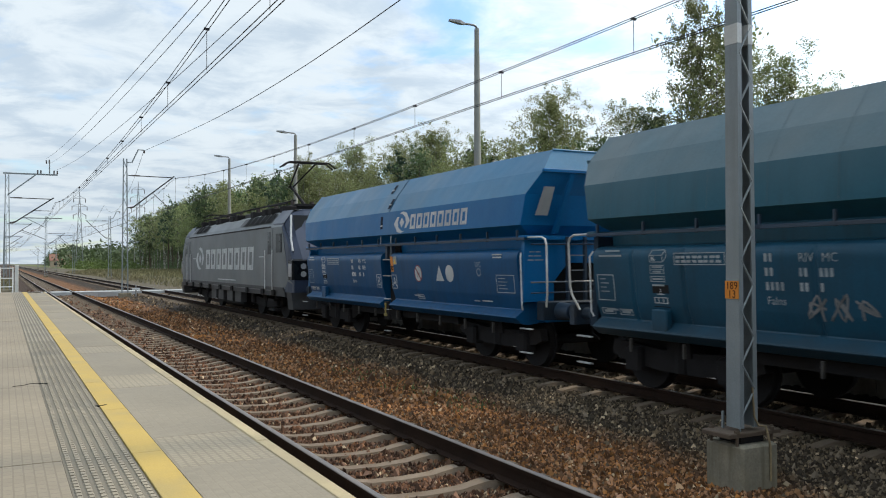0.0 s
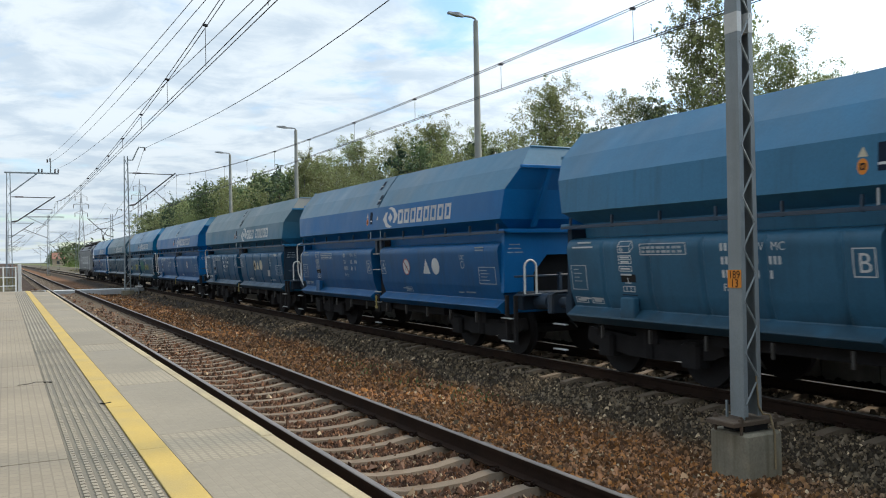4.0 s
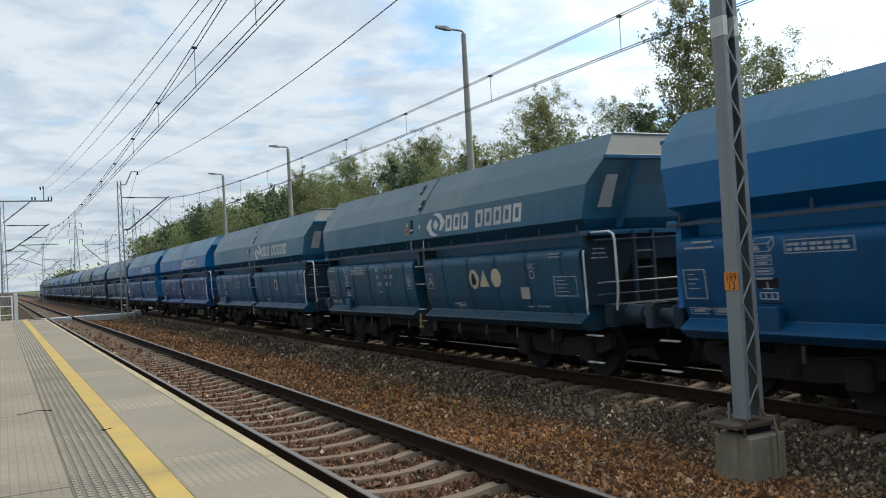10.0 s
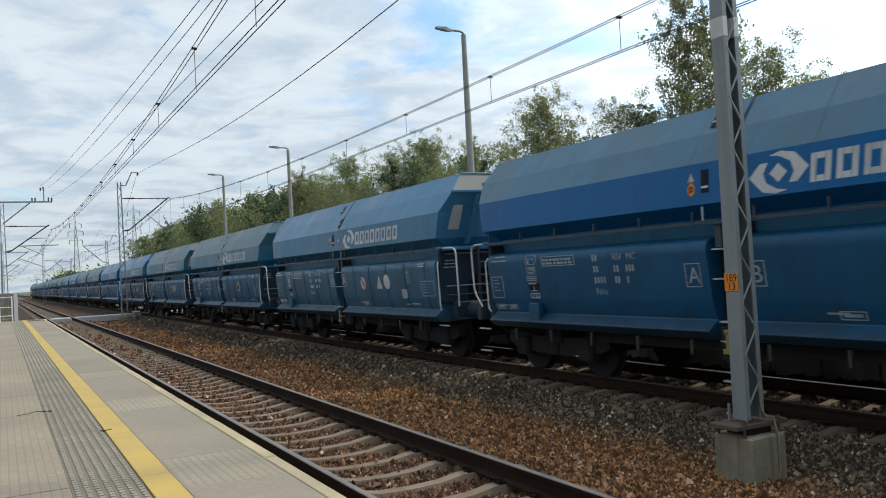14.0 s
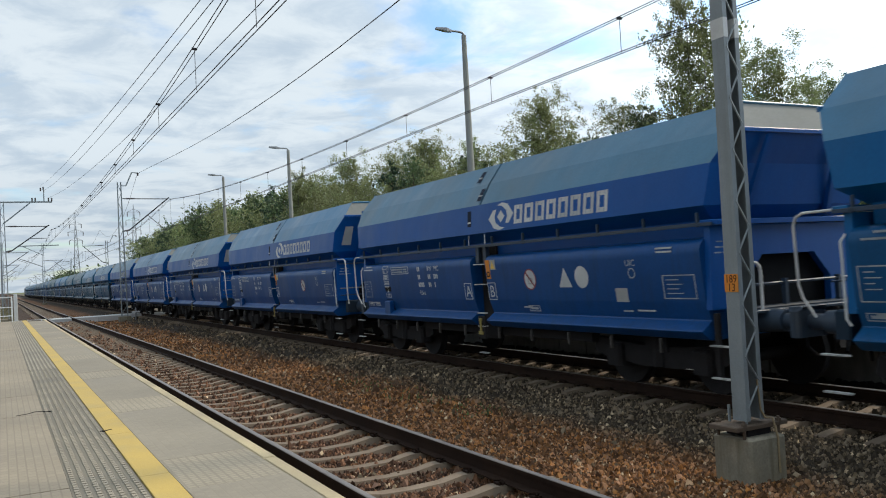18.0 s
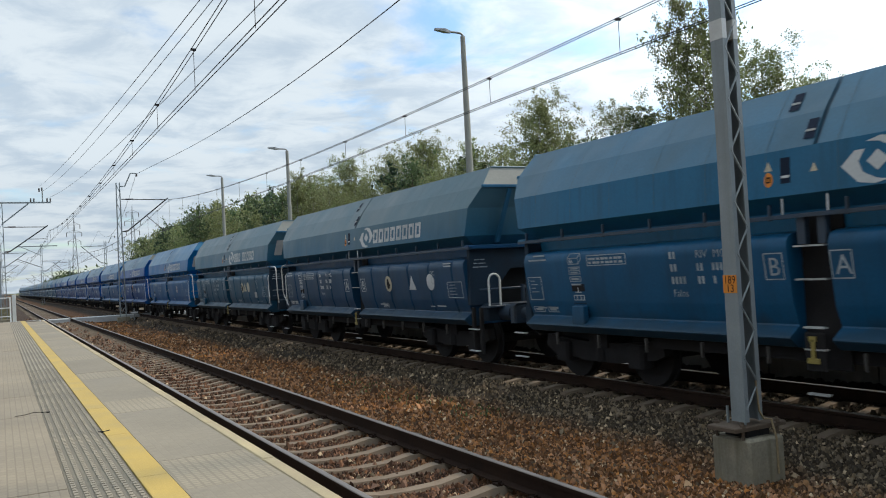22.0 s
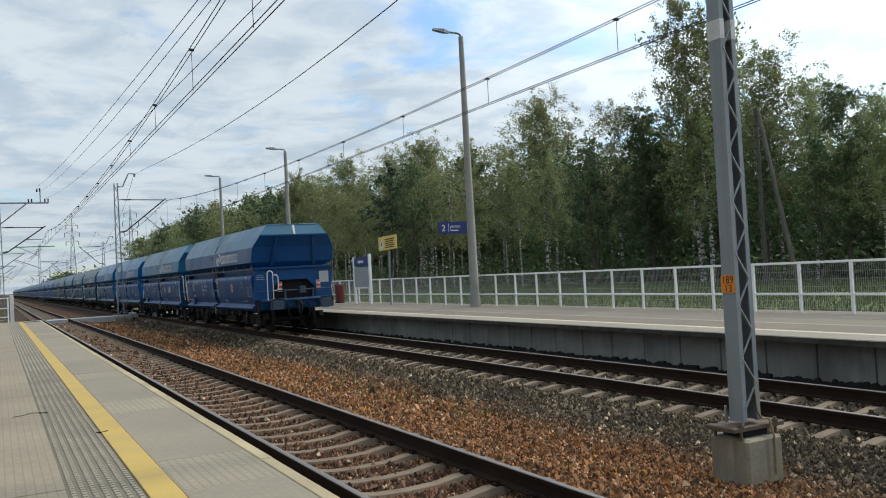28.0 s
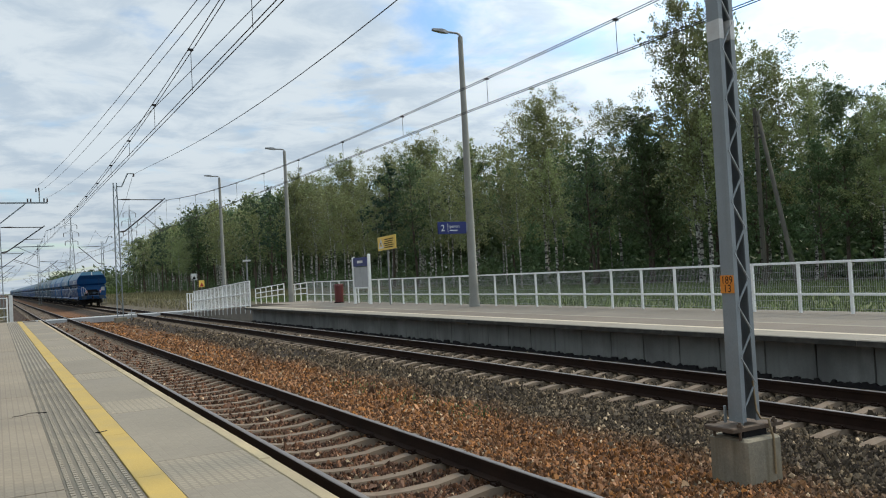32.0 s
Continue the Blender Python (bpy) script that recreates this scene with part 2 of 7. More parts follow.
M_RAILTOP = mat("worn_rail_head", (0.21, 0.185, 0.165), 0.42, 0.7, 0.12, 2, 60, 0.05)
M_RAIL = mat("rusty_rail_web", (0.024, 0.014, 0.010), 0.9, 0, 0.25, 4, 60, 0.3, stain=(0.042, 0.024, 0.015), stain_amt=0.5, spec=0.12)
M_SLEEPER = mat("concrete_sleeper", (0.185, 0.140, 0.098), 0.9, 0, 0.15, 3, 70, 0.3, stain=(0.10, 0.064, 0.040), stain_amt=0.6, stain_scale=3, obj=0.12)
M_CONC = mat("concrete", (0.216, 0.185, 0.146), 0.9, 0, 0.15, 2, 60, 0.3, stain=(0.14, 0.125, 0.10), stain_amt=0.5, obj=0.05)
M_BLOCK = mat("weathered_concrete_block", (0.235, 0.212, 0.158), 0.9, 0, 0.18, 4, 50, 0.35, stain=(0.17, 0.135, 0.075), stain_amt=0.5, stain_scale=3, streak=((0.10, 0.085, 0.055), 0.75))
M_WALL2 = mat("platform_wall_panel", (0.215, 0.218, 0.202), 0.9, 0, 0.12, 1.5, 50, 0.2, stain=(0.07, 0.07, 0.064), stain_amt=0.5, obj=0.06, streak=((0.09, 0.09, 0.08), 0.4))
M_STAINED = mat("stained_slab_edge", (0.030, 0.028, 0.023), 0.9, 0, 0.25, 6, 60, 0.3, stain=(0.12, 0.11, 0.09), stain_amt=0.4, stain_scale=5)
M_KERB = mat("pale_kerb_edge", (0.35, 0.285, 0.170), 0.85, 0, 0.12, 2, 70, 0.2, stain=(0.24, 0.20, 0.135), stain_amt=0.5, obj=0.06)
M_FENCE = mat("white_railing", (0.84, 0.85, 0.83), 0.45, 0, 0.06, 3, 50, 0.03, stain=(0.60, 0.61, 0.58), stain_amt=0.25)
M_WIRE = mat("overhead_wire", (0.035, 0.035, 0.038), 0.6, 0.5, 0.1, 3, 30, 0)
# pylon grey lightened to imitate distant haze
M_PYLON = mat("hazy_pylon_steel", (0.24, 0.25, 0.26), 0.7, 0.1, 0.1, 1, 10, 0)
M_INS = mat("insulator", (0.06, 0.045, 0.04), 0.3, 0, 0.1, 5, 30, 0)
M_SIGNB = mat("blue_sign_face", (0.005, 0.016, 0.125), 0.5, 0, 0.08, 3, 50, 0)
M_SIGNY = mat("yellow_sign_face", (0.78, 0.53, 0.10), 0.55, 0, 0.06, 3, 50, 0)
M_BOARD = mat("pale_notice", (0.36, 0.37, 0.37), 0.5, 0, 0.1, 3, 50, 0)
M_BIN = mat("dark_red_bin", (0.12, 0.022, 0.02), 0.5, 0, 0.15, 4, 50, 0.05)
M_WOOD = mat("grey_timber_pole", (0.10, 0.092, 0.076), 0.9, 0, 0.2, 2, 40, 0.3, streak=((0.05, 0.045, 0.04), 0.6))
M_LOCO = mat("loco_grey", (0.130, 0.143, 0.150), 0.45, 0.2, 0.08, 1, 40, 0.03, stain=(0.12, 0.11, 0.10), stain_amt=0.25)
M_LOCOD = mat("loco_dark_skirt", (0.045, 0.046, 0.05), 0.6, 0.1, 0.2, 2, 40, 0.1, stain=(0.07, 0.06, 0.05), stain_amt=0.5)
M_LOCOB = mat("loco_dark_cab", (0.030, 0.044, 0.080), 0.4, 0.1, 0.08, 1, 40, 0.02)
M_GLASS = mat("dark_window_glass", (0.008, 0.010, 0.012), 0.3, 0, 0.05, 3, 30, 0, spec=0.12)
M_LIGHTGLASS = mat("headlight_glass", (0.45, 0.46, 0.47), 0.15, 0.2, 0.1, 9, 40, 0)
M_GRASS = mat("grass_blades", (0.100, 0.138, 0.044), 0.8, 0, 0.3, 0.3, 4, 0, island=0.45)
M_DRY = mat("dry_grass", (0.16, 0.145, 0.072), 0.85, 0, 0.3, 0.3, 4, 0, island=0.4)
M_HOUSE = mat("distant_house_wall", (0.5, 0.4, 0.3), 0.9, 0, 0.1, 1, 10, 0.1)
M_TILE = mat("distant_roof_tiles", (0.22, 0.11, 0.08), 0.9, 0, 0.1, 1, 10, 0.1)


def leaf_mat(name, col, trans=0.35, var=0.34):
    m = bpy.data.materials.new(name)
    m.use_nodes = True
    n, l = m.node_tree.nodes, m.node_tree.links
    b = n["Principled BSDF"]
    g, oi = n.new("ShaderNodeNewGeometry"), n.new("ShaderNodeObjectInfo")

    def rng(src, a, c):
        r = n.new("ShaderNodeMapRange")
        r.inputs["To Min"].default_value, r.inputs["To Max"].default_value = a, c
        l.new(src, r.inputs["Value"])
        return r.outputs["Result"]

    mu = n.new("ShaderNodeMath")
    mu.operation = "MULTIPLY"
    l.new(rng(g.outputs["Random Per Island"], 1 - var, 1 + var), mu.inputs[0])
    l.new(rng(oi.outputs["Random"], 0.75, 1.25), mu.inputs[1])
    hs = n.new("ShaderNodeHueSaturation")
    hs.inputs["Color"].default_value = (*col, 1)
    l.new(rng(oi.outputs["Random"], 0.48, 0.515), hs.inputs["Hue"])
    l.new(mu.outputs[0], hs.inputs["Value"])
    l.new(hs.outputs[0], b.inputs["Base Color"])
    b.inputs["Roughness"].default_value = 0.55
    b.inputs["Specular IOR Level"].default_value = 0.3
    tr = n.new("ShaderNodeBsdfTranslucent")
    l.new(hs.outputs[0], tr.inputs["Color"])
    mx = n.new("ShaderNodeMixShader")
    mx.inputs[0].default_value = trans
    l.new(b.outputs[0], mx.inputs[1])
    l.new(tr.outputs[0], mx.inputs[2])
    l.new(mx.outputs[0], n["Material Output"].inputs[0])
    return m


L_BIRCH = leaf_mat("birch_leaves", (0.226, 0.258, 0.116), 0.34)
L_DARK = leaf_mat("alder_leaves", (0.088, 0.134, 0.060), 0.28)
L_PINE = leaf_mat("pine_needles", (0.042, 0.078, 0.046), 0.15)
L_SHRUB = leaf_mat("shrub_leaves", (0.090, 0.130, 0.035))


def bark_mat():
    m = mat("birch_bark", (0.50, 0.49, 0.45), 0.85, 0, 0.12, 2, 30, 0.2)
    n, l = m.node_tree.nodes, m.node_tree.links
    b = n["Principled BSDF"]
    old = b.inputs["Base Color"].links[0].from_socket
    co, mp, t, r, mx = (n.new(k) for k in ("ShaderNodeTexCoord", "ShaderNodeMapping", "ShaderNodeTexNoise", "ShaderNodeMapRange", "ShaderNodeMix"))
    mp.inputs["Scale"].default_value = (1.5, 1.5, 5.0)
    t.inputs["Scale"].default_value, t.inputs["Detail"].default_value = 1.6, 4
    r.inputs["From Min"].default_value, r.inputs["From Max"].default_value = 0.45, 0.55
    mx.data_type = "RGBA"
    mx.inputs["B"].default_value = (0.05, 0.045, 0.04, 1)
    l.new(co.outputs["Object"], mp.inputs["Vector"])
    l.new(mp.outputs[0], t.inputs["Vector"])
    l.new(t.outputs["Fac"], r.inputs["Value"])
    l.new(r.outputs[0], mx.inputs["Factor"])
    l.new(old, mx.inputs["A"])
    l.new(mx.outputs["Result"], b.inputs["Base Color"])
    return m


M_BIRCH = bark_mat()
M_BARK = mat("dark_bark", (0.085, 0.065, 0.05), 0.9, 0, 0.25, 3, 30, 0.4)


def two_tone(name, cols, edges, rough=0.95, island=False, noise_scale=0.9, wob=0.6, fine=40, bump=0.6, bump_dist=0.03):
    """Colour by bands across x (gravel of one kind gives way to another along a wavering line)."""
    m = bpy.data.materials.new(name)
    m.use_nodes = True
    n, l = m.node_tree.nodes, m.node_tree.links
    b = n["Principled BSDF"]
    b.inputs["Roughness"].default_value = rough
    b.inputs["Specular IOR Level"].default_value = 0.25
    co = n.new("ShaderNodeTexCoord")
    sep = n.new("ShaderNodeSeparateXYZ")
    l.new(co.outputs["Object"], sep.inputs[0])
    t = n.new("ShaderNodeTexNoise")
    t.inputs["Scale"].default_value, t.inputs["Detail"].default_value = noise_scale, 6
    l.new(co.outputs["Object"], t.inputs["Vector"])
    ma = n.new("ShaderNodeMath")
    ma.operation = "MULTIPLY_ADD"
    ma.inputs[1].default_value = wob * 2
    l.new(t.outputs["Fac"], ma.inputs[0])
    l.new(sep.outputs["X"], ma.inputs[2])
    colour = None
    for i, c in enumerate(cols):
        if colour is None:
            rgb = n.new("ShaderNodeRGB")
            rgb.outputs[0].default_value = (*c, 1)
            colour = rgb.outputs[0]
            continue
        e, w = edges[i - 1]
        r = n.new("ShaderNodeMapRange")
        r.inputs["From Min"].default_value, r.inputs["From Max"].default_value = e + wob - w, e + wob + w
        l.new(ma.outputs[0], r.inputs["Value"])
        mx = n.new("ShaderNodeMix")
        mx.data_type = "RGBA"
        l.new(r.outputs[0], mx.inputs["Factor"])
        l.new(colour, mx.inputs["A"])
        mx.inputs["B"].default_value = (*c, 1)
        colour = mx.outputs["Result"]
    f = n.new("ShaderNodeTexNoise")
    f.inputs["Scale"].default_value, f.inputs["Detail"].default_value = fine, 4
    l.new(co.outputs["Object"], f.inputs["Vector"])
    r = n.new("ShaderNodeMapRange")
    r.inputs["From Min"].default_value, r.inputs["From Max"].default_value = 0.3, 0.7
    r.inputs["To Min"].default_value, r.inputs["To Max"].default_value = 0.62, 1.38
    l.new(f.outputs["Fac"], r.inputs["Value"])
    fac = r.outputs[0]
    if island:
        g = n.new("ShaderNodeNewGeometry")
        r2 = n.new("ShaderNodeMapRange")
        r2.inputs["To Min"].default_value, r2.inputs["To Max"].default_value = 0.40, 2.70
        pw = n.new("ShaderNodeMath")
        pw.operation = "POWER"
        pw.inputs[1].default_value = 1.9
        l.new(g.outputs["Random Per Island"], pw.inputs[0])
        l.new(pw.outputs[0], r2.inputs["Value"])
        fac = r2.outputs[0]
        hs = n.new("ShaderNodeHueSaturation")
        r3 = n.new("ShaderNodeMapRange")
        r3.inputs["To Min"].default_value, r3.inputs["To Max"].default_value = 0.82, 1.12
        fr = n.new("ShaderNodeMath")
        fr.operation = "FRACT"
        mm = n.new("ShaderNodeMath")
        mm.operation = "MULTIPLY"
        mm.inputs[1].default_value = 37.0
        l.new(g.outputs["Random Per Island"], mm.inputs[0])
        l.new(mm.outputs[0], fr.inputs[0])
        l.new(fr.outputs[0], r3.inputs["Value"])
        l.new(r3.outputs[0], hs.inputs["Saturation"])
        l.new(colour, hs.inputs["Color"])
        colour = hs.outputs[0]
        # here and there a freshly broken pale stone
        fresh = n.new("ShaderNodeMapRange")
        fresh.inputs["From Min"].default_value, fresh.inputs["From Max"].default_value = 0.90, 0.96
        l.new(fr.outputs[0], fresh.inputs["Value"])
        mx = n.new("ShaderNodeMix")
        mx.data_type = "RGBA"
        l.new(fresh.outputs[0], mx.inputs["Factor"])
        l.new(colour, mx.inputs["A"])
        mx.inputs["B"].default_value = (0.26, 0.20, 0.13, 1)
        colour = mx.outputs["Result"]
    vm = n.new("ShaderNodeVectorMath")
    vm.operation = "SCALE"
    l.new(colour, vm.inputs[0])
    l.new(fac, vm.inputs["Scale"])
    l.new(vm.outputs[0], b.inputs["Base Color"])
    bp = n.new("ShaderNodeBump")
    bp.inputs["Strength"].default_value, bp.inputs["Distance"].default_value = bump, bump_dist
    l.new(f.outputs["Fac"], bp.inputs["Height"])
    l.new(bp.outputs[0], b.inputs["Normal"])
    return m


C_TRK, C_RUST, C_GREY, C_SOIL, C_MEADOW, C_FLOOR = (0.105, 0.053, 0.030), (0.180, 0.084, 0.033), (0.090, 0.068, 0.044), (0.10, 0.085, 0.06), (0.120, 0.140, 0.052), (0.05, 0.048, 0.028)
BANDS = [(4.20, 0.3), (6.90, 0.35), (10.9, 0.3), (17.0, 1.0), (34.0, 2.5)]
# gravel bands darker than the stones, for the shaded gaps between them
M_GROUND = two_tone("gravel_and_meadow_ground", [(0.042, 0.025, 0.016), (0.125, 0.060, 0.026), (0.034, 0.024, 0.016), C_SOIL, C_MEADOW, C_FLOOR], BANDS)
M_STONE = two_tone("ballast_stones", [C_TRK, C_RUST, C_GREY], BANDS[:2], island=True, bump=0.3, bump_dist=0.01)


def paving_mat(name, sx, sy, tone, joint, seam=0.84, gloss=0.8):
    """Small pavers: recessed joints at real size, each paver a little different."""
    m = mat(name, tone, gloss, 0, 0.10, 0.7, 70, 0.0, stain=(tone[0] * 0.75, tone[1] * 0.74, tone[2] * 0.72), stain_amt=0.5, stain_scale=0.5, obj=0.05)
    n, l = m.node_tree.nodes, m.node_tree.links
    b = n["Principled BSDF"]
    old = b.inputs["Base Color"].links[0].from_socket
    co, mp, br, mx, bp = (n.new(k) for k in ("ShaderNodeTexCoord", "ShaderNodeMapping", "ShaderNodeTexBrick", "ShaderNodeMix", "ShaderNodeBump"))
    mp.inputs["Rotation"].default_value = (0, 0, radians(90))
    br.inputs["Scale"].default_value = 1.0
    br.inputs["Brick Width"].default_value, br.inputs["Row Height"].default_value = sy, sx
    br.inputs["Mortar Size"].default_value, br.inputs["Mortar Smooth"].default_value = joint, 0.3
    br.inputs["Color1"].default_value, br.inputs["Color2"].default_value = (1, 1, 1, 1), (0.90, 0.90, 0.90, 1)
    br.inputs["Mortar"].default_value = (seam, seam * 0.99, seam * 0.98, 1)
    l.new(co.outputs["Object"], mp.inputs["Vector"])
    l.new(mp.outputs[0], br.inputs["Vector"])
    mx.data_type, mx.blend_type = "RGBA", "MULTIPLY"
    mx.inputs["Factor"].default_value = 1.0
    l.new(old, mx.inputs["A"])
    l.new(br.outputs["Color"], mx.inputs["B"])
    l.new(mx.outputs["Result"], b.inputs["Base Color"])
    bp.inputs["Strength"].default_value, bp.inputs["Distance"].default_value = 0.3, 0.002
    bp.invert = True
    l.new(br.outputs["Fac"], bp.inputs["Height"])
    l.new(bp.outputs[0], b.inputs["Normal"])
    return m


M_PAVE = paving_mat("small_grey_pavers", 0.06, 0.10, (0.252, 0.210, 0.150), 0.006, 0.78)
M_PAVE3 = paving_mat("grey_concrete_paving", 0.10, 0.20, (0.165, 0.143, 0.110), 0.006)
M_PAVE2 = paving_mat("edge_grey_pavers", 0.06, 0.06, (0.224, 0.194, 0.145), 0.005, 0.93)
M_EDGE2 = paving_mat("pale_edge_paving", 0.10, 0.20, (0.255, 0.228, 0.178), 0.006)
M_STRIP2 = paving_mat("brownish_tactile_paving", 0.06, 0.30, (0.160, 0.130, 0.096), 0.008)
M_PAVEL = paving_mat("pale_dimpled_pavers", 0.06, 0.06, (0.285, 0.245, 0.178), 0.010, 0.74)
M_GROOVE = mat("dirt_in_tactile_grooves", (0.150, 0.132, 0.100), 0.9, 0, 0.15, 2, 70, 0.15, stain=(0.14, 0.125, 0.10), stain_amt=0.5)
M_RIDGE = mat("tactile_ridges", (0.260, 0.225, 0.168), 0.85, 0, 0.12, 2, 70, 0.15, stain=(0.14, 0.128, 0.105), stain_amt=0.5)
M_MESHW = mat("galvanised_mesh", (0.36, 0.37, 0.37), 0.5, 0.3, 0.08, 3, 50, 0)
M_INNER = mat("dark_inner_plate", (0.012, 0.016, 0.018), 0.7, 0, 0.2, 3, 50, 0.1)
M_PLATE = mat("rusty_base_plate", (0.10, 0.072, 0.050), 0.85, 0.1, 0.2, 5, 60, 0.3, stain=(0.09, 0.06, 0.04), stain_amt=0.6, stain_scale=5)

# ---- mesh tools ----
class Shape:
    """Points and faces of one mesh in the making."""

    def __init__(self):
        self.v, self.f = [], []

    def add(self, v, f):
        o = len(self.v)
        self.v.extend(v)
        self.f.extend([tuple(i + o for i in q) for q in f])
        return self

    def box(self, x0, x1, y0, y1, z0, z1, c=0.0):
        """A box; c: the chamfer on its upright edges and top."""
        if not c:
            v = [(x, y, z) for z in (z0, z1) for y in (y0, y1) for x in (x0, x1)]
            return self.add(v, [(0, 2, 3, 1), (4, 5, 7, 6), (0, 1, 5, 4), (2, 6, 7, 3), (0, 4, 6, 2), (1, 3, 7, 5)])

        def ring(a, z, k):
            return [(x0 + a, y0 + k, z), (x0 + k, y0 + a, z), (x1 - k, y0 + a, z), (x1 - a, y0 + k, z), (x1 - a, y1 - k, z), (x1 - k, y1 - a, z), (x0 + k, y1 - a, z), (x0 + a, y1 - k, z)]

        v = ring(0, z0, c) + ring(0, z1 - c, c) + ring(c, z1, 2 * c)
        f = [tuple(range(7, -1, -1)), tuple(range(16, 24))]
        for r in (0, 8):
            f += [(r + i, r + (i + 1) % 8, r + 8 + (i + 1) % 8, r + 8 + i) for i in range(8)]
        return self.add(v, [tuple(reversed(q)) for q in f])

    def along_y(self, prof, y0, y1):
        """A profile of (x, z) carried from y0 to y1."""
        n = len(prof)
        v = [(x, y0, z) for x, z in prof] + [(x, y1, z) for x, z in prof]
        return self.add(v, [tuple(range(n)), tuple(range(2 * n - 1, n - 1, -1))] + [(i, i + n, (i + 1) % n + n, (i + 1) % n) for i in range(n)])

    def along_x(self, prof, x0, x1):
        """A profile of (y, z) carried from x0 to x1."""
        n = len(prof)
        v = [(x0, y, z) for y, z in prof] + [(x1, y, z) for y, z in prof]
        return self.add(v, [tuple(range(n)), tuple(range(2 * n - 1, n - 1, -1))] + [(i, i + n, (i + 1) % n + n, (i + 1) % n) for i in range(n)])

    def tube(self, pts, r, n=6, r1=None):
        """A round bar along points; r1: the radius at its end."""
        pts = [Vector(p) for p in pts]
        k = len(pts)
        v, f = [], []
        for i, p in enumerate(pts):
            d = (pts[min(i + 1, k - 1)] - pts[max(i - 1, 0)]).normalized()
            a = d.orthogonal().normalized() if i == 0 else (a - d * a.dot(d)).normalized()
            b = d.cross(a)
            rr = r if r1 is None else r + (r1 - r) * i / (k - 1)
            v += [tuple(p + rr * (math.cos(6.2832 * j / n) * a + math.sin(6.2832 * j / n) * b)) for j in range(n)]
        for i in range(k - 1):
            f += [(i * n + j, i * n + (j + 1) % n, (i + 1) * n + (j + 1) % n, (i + 1) * n + j) for j in range(n)]
        f += [tuple(range(n - 1, -1, -1)), tuple(range((k - 1) * n, k * n))]
        return self.add(v, f)

    def quad(self, a, b, c, d):
        return self.add([a, b, c, d], [(0, 1, 2, 3)])

    def moved(self, m):
        self.v = [tuple(m @ Vector(p)) for p in self.v]
        return self


def mesh_of(s, material, name="mesh", smooth=None):
    me = bpy.data.meshes.new(name)
    me.from_pydata(s.v, [], s.f)
    if material:
        me.materials.append(material)
    if smooth:
        me.polygons.foreach_set("use_smooth", [True] * len(me.polygons))
        me.set_sharp_from_angle(angle=radians(smooth))
    me.update()
    return me


def part(name, s, material, parent, label="", smooth=None):
    """One mesh object under a thing or a part; s: a Shape or a ready mesh."""
    ob = new(name, mesh_of(s, material, name, smooth) if isinstance(s, Shape) else s)
    ob.parent = parent
    return tagged(ob, label)


def thing(name, m, label, category, group="", kind=""):
    ob = new(name)
    ob.matrix_basis = m
    return tagged(ob, label, category, group, kind)


def solid(name, s, material, label, category, kind="", group="", smooth=None):
    return tagged(new(name, mesh_of(s, material, name, smooth)), label, category, group, kind)


def letters(text, size, place, across, up, width=None):
    """Writing as a flat mesh: starts at place, runs along across, stands along up."""
    cu = bpy.data.curves.new("text", "FONT")
    cu.body, cu.size, cu.resolution_u = text, size, 3
    tmp = bpy.data.objects.new("text", cu)
    me = bpy.data.meshes.new_from_object(tmp)
    a, u = Vector(across), Vector(up)
    xs = [p.co.x for p in me.vertices]
    k = width / max(max(xs), 1e-6) if width else 1.0
    v = [tuple(Vector(place) + a * p.co.x * k + u * p.co.y) for p in me.vertices]
    f = [tuple(p.vertices) for p in me.polygons]
    bpy.data.objects.remove(tmp)
    bpy.data.meshes.remove(me)
    return Shape().add(v, f)


# ---- ground: one sheet, shaped across the line ----
TRACKS = (3.43, 9.30)
WAVE = random.Random(4)


def ground_z(x):
    knots = [(-400, -0.3), (-30, -0.2), (-9, 0.0), (-6, 0.3), (1.2, -0.30), (1.85, -0.27), (2.55, -0.25), (2.8, -0.252), (4.05, -0.252), (4.3, -0.25), (4.9, -0.24), (5.6, -0.38), (6.5, -0.42), (7.3, -0.36), (7.9, -0.235), (8.4, -0.25), (8.7, -0.252), (9.9, -0.252), (10.2, -0.25), (10.8, -0.24), (11.4, -0.2), (15.9, 0.1), (16.6, 0.32), (30, 0.25), (60, 0.3), (400, 0.0)]
    for (a, za), (b, zb) in zip(knots, knots[1:]):
        if a <= x <= b:
            return za + (zb - za) * (x - a) / (b - a)
    return -0.3


def relief(x, y):
    """Unevenness of the gravel, flatter in the tracks."""
    k = 0.35 if abs(x - TRACKS[0]) < 1.25 or abs(x - TRACKS[1]) < 1.25 else 1.0
    return k * (0.045 * noise.noise((x * 0.6, y * 0.5, 0)) + 0.02 * noise.noise((x * 2.3, y * 2.3, 5)))


